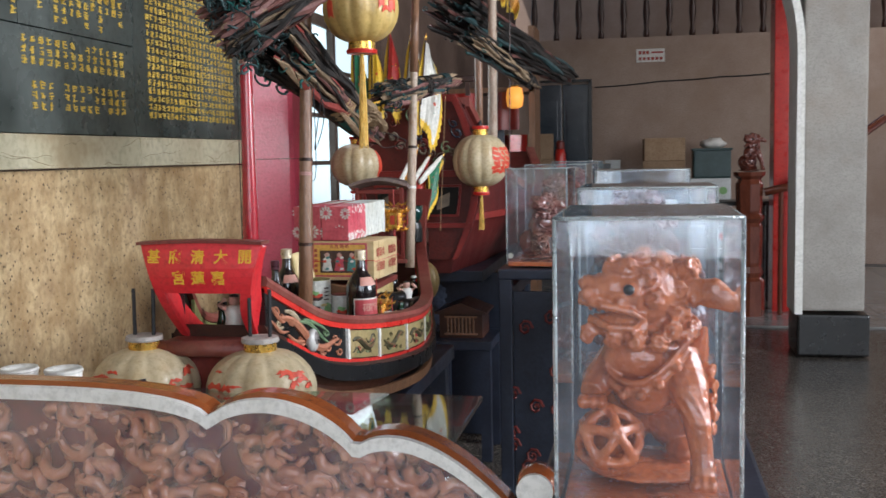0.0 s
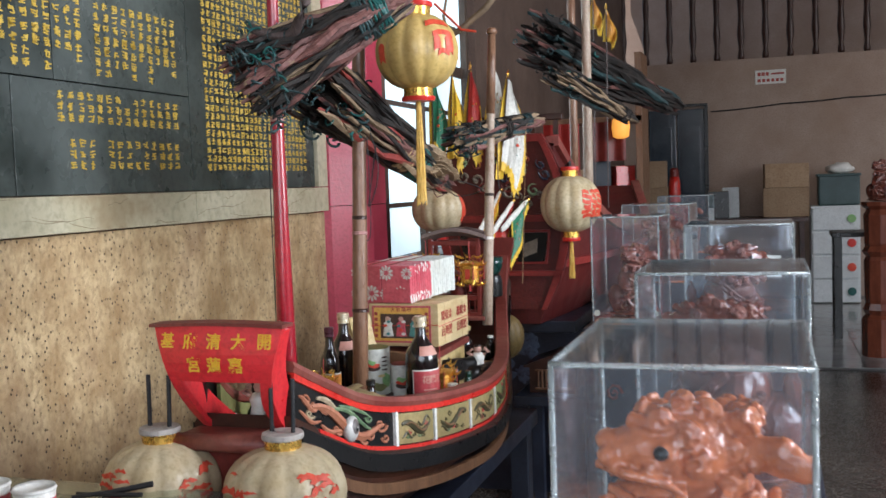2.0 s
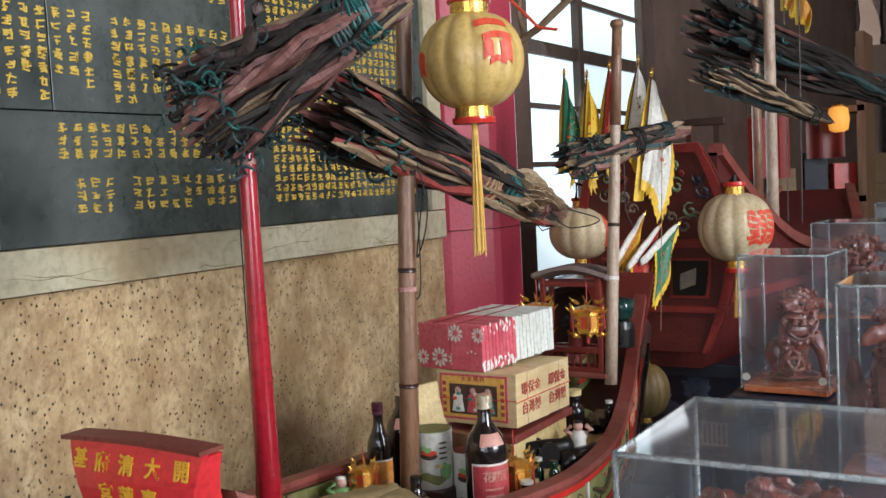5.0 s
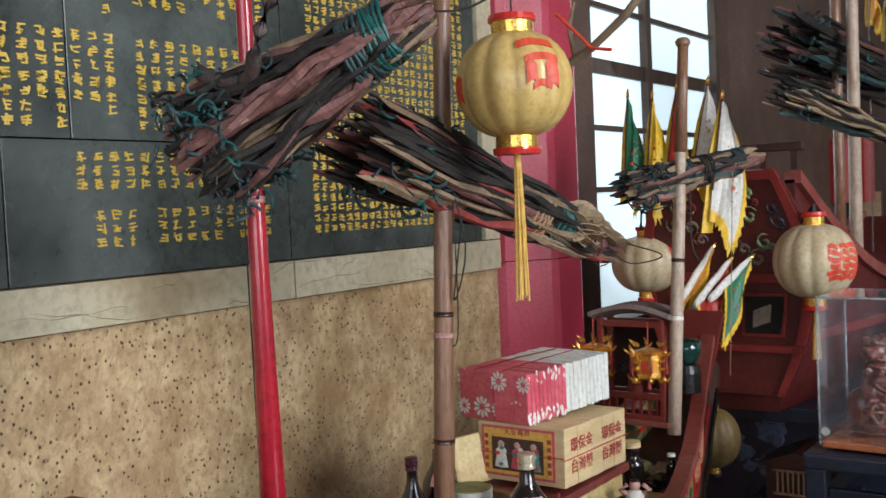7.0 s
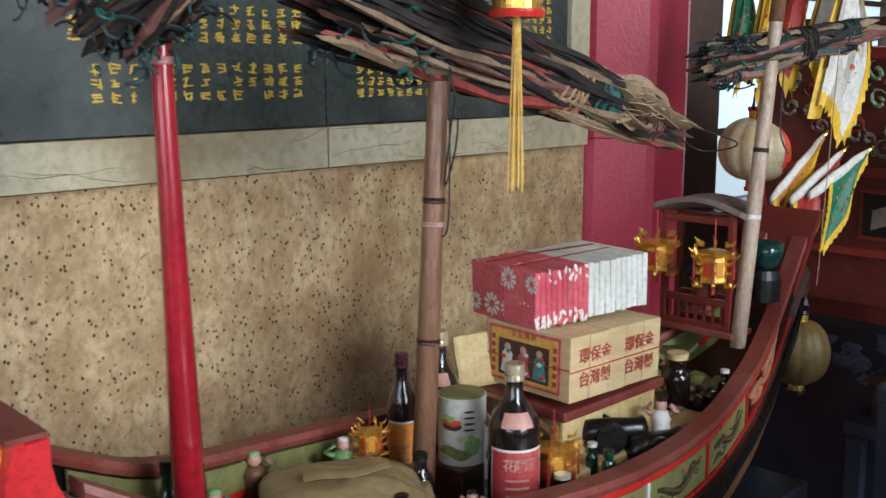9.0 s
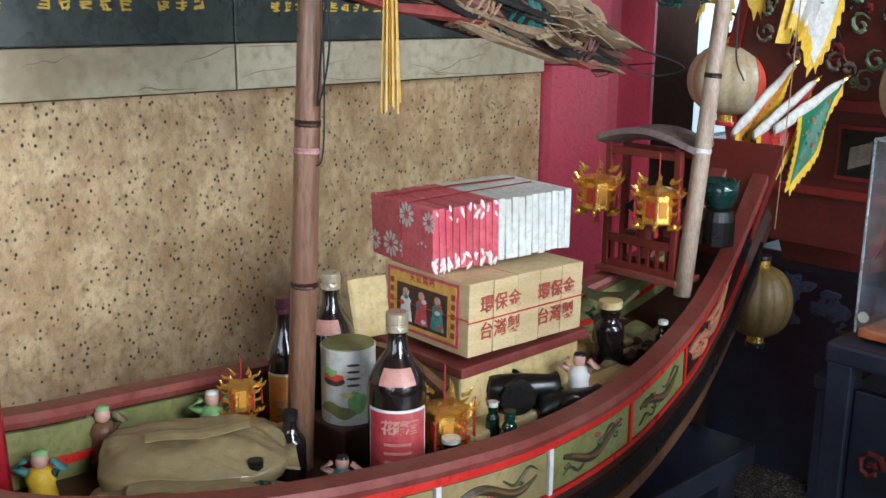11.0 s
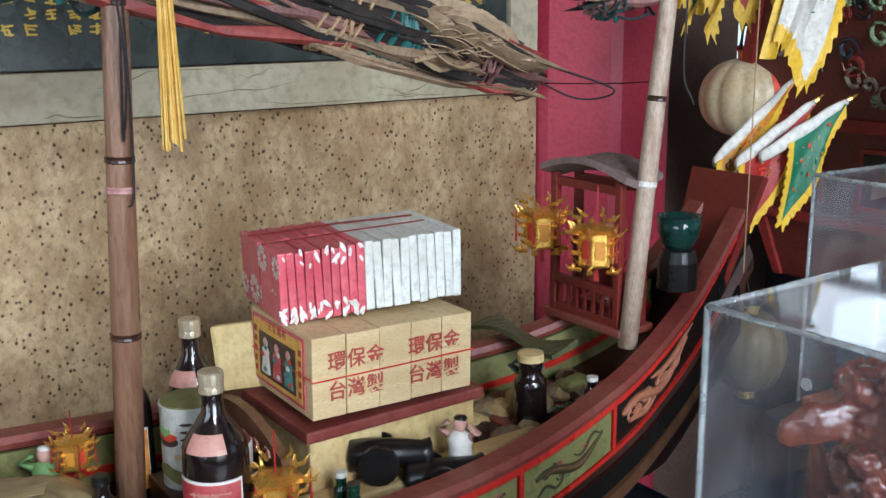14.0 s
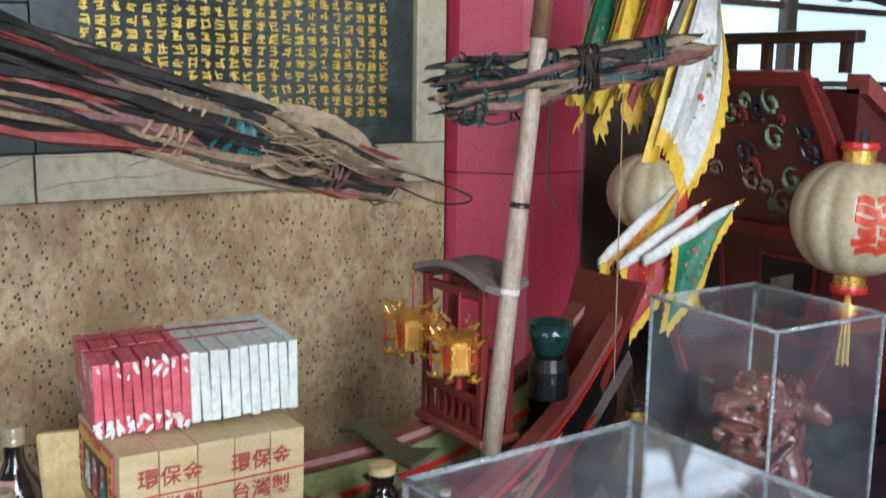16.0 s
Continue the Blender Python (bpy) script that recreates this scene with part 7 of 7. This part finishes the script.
for a0 in (0.28, 0.72):
    pn = part("framed_panel", sheet(B(), lambda a, b: tuple(Vector(BP(a0 - 0.13 + 0.26 * a, 0.27 + 0.2 * b)) + Vector((0, -0.012, 0))), 6, 4, 0.01), SHADERED, far, "small painted landscape panel")
    part("panel_field", sheet(B(), lambda a, b: tuple(Vector(BP(a0 - 0.11 + 0.22 * a, 0.285 + 0.17 * b)) + Vector((0, -0.019, 0))), 6, 4, 0.006), BLACK, pn)
    part("panel_motif", sheet(B(), lambda a, b: tuple(Vector(BP(a0 - 0.06 + 0.1 * a, 0.31 + 0.08 * b + 0.03 * a)) + Vector((0, -0.024, 0))), 6, 4, 0.005), DIMPALE, pn)
random.seed(51)
for k in range(26):
    a0, b0, r = random.uniform(0.12, 0.88), random.uniform(0.62, 0.93), random.uniform(0.012, 0.035)
    pts = []
    for i in range(12):
        p = Vector(BP(a0 + r * 1.6 * (1 - i / 13) * math.cos(i * 0.7 + k), min(0.97, b0 + r * 1.3 * (1 - i / 13) * math.sin(i * 0.7 + k)))) + Vector((0, -0.014, 0))
        pts.append(p)
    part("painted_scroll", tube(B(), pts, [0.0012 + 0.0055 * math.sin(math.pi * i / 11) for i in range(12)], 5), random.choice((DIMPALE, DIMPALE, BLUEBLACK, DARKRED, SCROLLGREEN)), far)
for k in range(6):
    part("rail_post", box(B(), (-0.23 + 0.092 * k, -0.1, 1.66), (0.018, 0.018, 0.06)), HULLWOOD, far)
part("bow_rail", box(B(), (0, -0.1, 1.7), (0.52, 0.03, 0.025), bevel=0.004), HULLWOOD, far)
for x in (-0.27, 0.283):
    part("lantern_arm", tube(B(), [(x * 0.9, -0.05, 1.5), (x, -0.1, 1.52), (x, -0.11, 1.46)], 0.006, 6), BLACKWIRE, far)
tr2 = thing("trestle_table", "dark trestle table under the far boat", "table", (X2, 5.8, 0))
part("tabletop", box(B(), (0, 0, 0.835), (0.5, 2.2, 0.05), bevel=0.005), BLUEBLACK, tr2)
for x in (-0.2, 0.2):
    for y in (-0.68, 1.0):
        part("leg", box(B(), (x, y, 0.405), (0.06, 0.06, 0.81), bevel=0.004), BLUEBLACK, tr2)
# panel added to keep the space under the far boat dark
part("apron_panel", box(B(), (-0.095, -0.73, 0.41), (0.98, 0.03, 0.8), bevel=0.004), BLUEBLACK, tr2, "dark panel added to hide the lit wall below the trestle")
random.seed(88)
CLOUDBLUE = surface("dim_blue_cloud_paint", (0.05, 0.075, 0.13), (0.1, 0.13, 0.2), 0.5, scale=25, stain=(0.02, 0.02, 0.03), stain_scale=18, stain_amount=0.8)
for k in range(16):
    bm = B()
    ball(bm, (0, 0, 0), random.uniform(0.02, 0.05), (1, 0.08, random.uniform(0.5, 1.1)), 3)
    for v in bm.verts:
        v.co *= 1 + 0.9 * noise.noise(v.co * 40 + Vector((k * 3, 0, 0)))
    cp = part("painted_cloud", bm, CLOUDBLUE, tr2, "dim blue painted cloud")
    cp.location = (random.uniform(-0.33, -0.02), -0.747, random.uniform(0.52, 0.78))
mast("weathered bamboo mast of the far boat", seg((-0.06, 5.3, 1.2), (-0.04, 5.25, 2.5), 5), [0.024, 0.023, 0.022, 0.021, 0.02], GREYPOLE)
mast("pale metal pole beside the far mast", seg((-0.15, 5.45, 1.2), (-0.14, 5.42, 2.6), 4), [0.02, 0.02, 0.02, 0.02], BAMBOO)
for k, (x, y, z) in enumerate(((0.0, 5.6, 2.28), (-0.08, 5.7, 2.36))):
    pennant((x, y, z), (x - 0.02, y + 0.05, 1.3), ORANGESILK, YELLOWCLOTH, 0.13, 0.055, -10, 0.4, 20 + k)

# little model house under the stern, on a low dark bench
lb = thing("low_bench", "dark low bench holding a model house", "bench", (-0.13, 4.83, 0))
part("seat", box(B(), (0, -0.02, 0.53), (0.3, 0.36, 0.04), bevel=0.004), BLUEBLACK, lb)
for x in (-0.12, 0.12):
    for y in (-0.16, 0.12):
        part("leg", box(B(), (x, y, 0.255), (0.045, 0.045, 0.51)), BLUEBLACK, lb)
mh = thing("model_house", "small brown wooden model house with slatted windows", "model house", (-0.13, 4.81, 0.5505))
# walls and roof take the dark hull wood so the colour carries the shade
part("wall", box(B(), (0, 0, 0.06), (0.2, 0.2, 0.12), bevel=0.003), HULLWOOD, mh)
part("roof", loft(B(), [[(-0.12, y, 0.12), (0.0, y, 0.165), (0.12, y, 0.12), (0.12, y, 0.112), (-0.12, y, 0.112)] for y in (-0.12, 0.12)]), HULLWOOD, mh)
for k in range(8):
    part("slat", box(B(), (-0.06 + 0.017 * k, -0.104, 0.06), (0.005, 0.008, 0.07)), BAMBOO, mh)
part("window_frame", box(B(), (0, -0.102, 0.02), (0.15, 0.008, 0.008)), BAMBOO, mh)
part("window_frame", box(B(), (0, -0.102, 0.098), (0.15, 0.008, 0.008)), BAMBOO, mh)

# ---- back hall ----
pil = thing("arch_pillar", "grey granite arch pillar with white chamfer and black base", "pillar", (1.9, 7.45, 0), kind="structure")
part("shaft", box(B(), (0.02, 0, 2.45), (0.4, 0.36, 4.3), bevel=0.02), PILLARGREY, pil)
part("plinth", box(B(), (0.02, 0, 0.14), (0.46, 0.42, 0.28), bevel=0.015), BLACK, pil, "black plinth")
pts = [(-0.2, -0.185, 0.28), (-0.2, -0.185, 2.0)] + [(-0.2 - 0.5 * (1 - math.cos(a)), -0.185, 2.0 + 0.9 * math.sin(a)) for a in (0.15, 0.3, 0.5, 0.7, 0.9, 1.1)]
bm = B()
loft(bm, [[(p[0] - 0.025, p[1] - 0.01, p[2]), (p[0] + 0.025, p[1] - 0.01, p[2]), (p[0] + 0.025, p[1] + 0.37, p[2]), (p[0] - 0.025, p[1] + 0.37, p[2])] for p in pts])
part("white_chamfer", bm, WHITE, pil, "white painted arch edge")
bm = B()
box(bm, (3.1, 7.45, 3.7), (2.1, 0.36, 1.8))
structure("arch_spandrel", bm, PILLARGREY)
bm = B()
box(bm, (1.88, 9.3, 2.3), (0.24, 0.3, 4.6), bevel=0.01)
structure("red_column", bm, RED, "bright red painted column")

nw = thing("newel_post", "varnished octagonal newel post with turned rings", "newel post", (1.545, 8.95, 0))
part("shaft", lathe(B(), [(0.13, 0), (0.13, 0.3), (0.1, 0.33), (0.12, 0.37), (0.1, 0.42), (0.105, 0.45), (0.11, 0.75), (0.095, 0.78), (0.125, 0.82), (0.1, 0.86), (0.105, 0.88), (0.112, 1.1), (0.09, 1.14), (0.125, 1.17), (0.13, 1.2), (0.0, 1.2)], 8), NEWELWOOD, nw)
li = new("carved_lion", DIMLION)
li.matrix_world = pose(1.56, 8.95, 1.2, 0, 0, 20) @ Matrix.Scale(1.15, 4)
tagged(li, "dark carved wooden lion standing on the newel post", "carved lion", "carved lions")
hr = thing("stair_rail", "varnished wooden stair handrail with dark balusters", "handrail", (1.7, 8.97, 0))
part("handrail", tube(B(), [(-0.03, 0, 1.03), (0.15, 0, 1.07), (0.35, 0, 1.22), (0.9, 0.0, 1.62)], 0.035, 8), NEWELWOOD, hr, smooth=True)
for k in range(5):
    part("baluster", tube(B(), [(0.1 + 0.13 * k, 0, 0.0), (0.1 + 0.13 * k, 0, 1.04 + 0.09 * k)], 0.02, 8), NEWELWOOD, hr)

bt = thing("side_table", "black wooden side table near the stairs", "table", (1.55, 9.95, 0))
part("tabletop", box(B(), (0, 0, 0.9), (0.6, 0.45, 0.04), bevel=0.005), BLACK, bt)
for x in (-0.25, 0.25):
    for y in (-0.18, 0.18):
        part("leg", box(B(), (x, y, 0.44), (0.06, 0.06, 0.88)), BLACK, bt)

PLASTICW = surface("white_plastic", (0.6, 0.62, 0.62), (0.68, 0.7, 0.7), 0.35, scale=6, bump=0.02)
dw = thing("drawer_unit", "white plastic drawer unit with coloured handles", "drawers", (1.42, 12.4, 0.012))
part("carcass", box(B(), (0, 0.02, 0.53), (0.5, 0.4, 1.05), bevel=0.01), PLASTICW, dw)
for k, mt in enumerate((TEALROPE, LANTERN_INK, RED, GREENCLOTH)):
    df = part("drawer", box(B(), (0, -0.19, 0.13 + 0.262 * k), (0.47, 0.03, 0.245), bevel=0.012), PLASTICW, dw)
    part("handle", ball(B(), (0.16, -0.215, 0.13 + 0.262 * k), 0.045, (1, 0.3, 0.8), 2) and lathe(B(), [(0.0, -0.01), (0.045, -0.008), (0.045, 0.008), (0.0, 0.01)], 14, pose(0.16, -0.212, 0.13 + 0.262 * k, 90, 0, 0)), mt, df, "coloured plastic handle")
TEALBOX = surface("dark_teal_plastic", (0.03, 0.06, 0.06), (0.05, 0.09, 0.09), 0.35, scale=5)
cr = thing("storage_crate", "dark teal plastic crate on the drawer unit", "crate", (1.46, 12.4, 1.068))
part("tub", box(B(), (0, 0, 0.165), (0.42, 0.36, 0.33), bevel=0.02), TEALBOX, cr)
part("rim", box(B(), (0, 0, 0.33), (0.45, 0.39, 0.03), bevel=0.01), TEALBOX, cr)
bm = B()
ball(bm, (0, 0, 0.05), 0.12, (1.2, 1, 0.55), 3)
for v in bm.verts:
    v.co += v.co.normalized() * 0.03 * noise.noise(v.co * 14)
    v.co.z = max(v.co.z, 0)
ob = part("plastic_bag", bm, WHITE, smooth=True)
ob.location = (1.48, 12.4, 1.413)
tagged(ob, "crumpled white plastic bag on the crate", "bag")

ct = thing("storage_counter", "dark counter stacked with boxes against the back wall", "counter", (0.1, 12.45, 0))
part("top", box(B(), (0, 0, 0.93), (2.1, 0.6, 0.05), bevel=0.005), HULLWOOD, ct)
for x in (-0.98, 0.0, 0.98):
    part("leg_panel", box(B(), (x, 0, 0.453), (0.05, 0.55, 0.9)), HULLWOOD, ct)
carton("large brown cardboard box on the counter", 0.92, 12.45, 0.957, 0.48, 0.4, 0.32)
carton("large brown cardboard box stacked on another", 0.92, 12.44, 1.28, 0.46, 0.38, 0.26, 3)
carton("cardboard box with faded print", -0.55, 12.45, 0.957, 0.4, 0.35, 0.36)
carton("smaller cardboard box stacked on a printed one", -0.53, 12.45, 1.32, 0.32, 0.3, 0.3, 5)
carton("white boxed parcel standing upright", 0.33, 12.45, 0.957, 0.18, 0.1, 0.34, 0, PLASTICW)
carton("low black box on the counter", 0.2, 12.3, 0.957, 0.22, 0.2, 0.3, 4, BLACK)
th = thing("thermos_flask", "red thermos flask on the counter", "flask", (-0.28, 12.35, 0.957))
part("body", lathe(B(), [(0.06, 0), (0.065, 0.02), (0.065, 0.4), (0.05, 0.48)], 16), RED, th, smooth=True)
part("lid", lathe(B(), [(0.05, 0.48), (0.05, 0.56), (0.03, 0.58)], 16), DARKRED, th)

bd = thing("door_1", "dark blue panelled double door in the back wall", "door", (-0.3, BY - 0.015, 0.01), kind="structure")
DOORBLUE = surface("dark_blue_paint", (0.012, 0.024, 0.038), (0.03, 0.05, 0.07), 0.22, scale=4, bump=0.03, coat=0.4)
for k in range(2):
    lf = part("door_leaf", box(B(), (-0.165 + 0.33 * k, 0, 1.12), (0.315, 0.05, 2.2), bevel=0.006), DOORBLUE, bd)
    for z in (0.55, 1.62):
        part("panel", box(B(), (-0.165 + 0.33 * k, -0.03, z), (0.22, 0.012, 0.8), bevel=0.005), DOORBLUE, lf)
part("door_frame", box(B(), (0.345, -0.005, 1.13), (0.04, 0.08, 2.26)), BLACK, bd)
part("door_frame", box(B(), (-0.345, -0.005, 1.13), (0.04, 0.08, 2.26)), BLACK, bd)
part("door_frame", box(B(), (0.0, -0.005, 2.265), (0.73, 0.08, 0.03)), BLACK, bd)

sg = thing("direction_sign", "white sign with two rows of red writing bars and an arrow", "sign", (0.775, BY - 0.006, 2.555))
part("board", box(B(), (0, 0, 0), (0.34, 0.008, 0.16), bevel=0.002), WHITE, sg)
for k in range(3):
    part("writing_bar", box(B(), (-0.125 + 0.045 * k, -0.006, 0.035), (0.034, 0.004, 0.04)), REDINK, sg)
part("arrow", box(B(), (0.08, -0.006, 0.035), (0.14, 0.004, 0.02)), REDINK, sg)
for k in range(6):
    part("writing_bar", box(B(), (-0.125 + 0.05 * k, -0.006, -0.038), (0.034, 0.004, 0.034)), REDINK, sg)
cord("wall_cable", ((0.1, BY - 0.01, 2.19), (0.9, BY - 0.01, 2.24), (1.6, BY - 0.01, 2.27), (2.3, BY - 0.01, 2.3)), 0.008, BLACKWIRE, "dark cable along the back wall", 0.01)

# wooden altar shelf with red hangings between the far boat and the back wall
al = thing("altar_shelf", "dim wooden altar shelf with red hangings and odds and ends", "shelf", (-0.62, 8.6, 0))
for z in (0.8, 1.3, 1.9):
    part("shelf_board", box(B(), (0, 0, z), (0.9, 0.4, 0.04)), BROWNWOOD, al)
for x in (-0.43, 0.43):
    part("upright", box(B(), (x, 0, 1.2), (0.05, 0.4, 2.4)), BROWNWOOD, al)
part("red_hanging", sheet(B(), lambda a, b: (-0.35 + 0.32 * a, -0.22 + 0.012 * math.sin(14 * a), 1.88 - 0.42 * b), 16, 4, 0.004), REDSILK, al, "red cloth hanging")
part("red_hanging", sheet(B(), lambda a, b: (0.08 + 0.25 * a, -0.22 + 0.012 * math.sin(12 * a), 1.88 - 0.3 * b), 16, 4, 0.004), DARKRED, al, "dark red cloth hanging")
for k, (x, mt, h) in enumerate(((-0.3, BLACK, 0.26), (-0.1, CARTON, 0.2), (0.1, BLUEBLACK, 0.3), (0.28, RED, 0.22))):
    carton("small odd box on the altar shelf", -0.62 + x, 8.55, 1.321, 0.15, 0.15, h, 8 * k, mt)
alamp = thing("altar_lamp", "small lit orange altar lamp hanging before the shelf", "lamp", (-0.315, 8.3, 1.83))
part("shade", lathe(B(), [(0.03, -0.085), (0.06, -0.07), (0.07, 0.0), (0.06, 0.07), (0.03, 0.085)], 16), glow("lit_orange_paper", (1.0, 0.42, 0.07), 0.75), alamp, "glowing orange shade", True)
part("cap", lathe(B(), [(0.0, 0.1), (0.04, 0.095), (0.036, 0.083)], 16), GOLDMETAL, alamp)
part("hanger", tube(B(), [(0, 0, 0.09), (0, 0.02, 0.11), (0, 0.105, 0.095), (0, 0.15, 0.092)], 0.006, 6), BLACKWIRE, alamp)
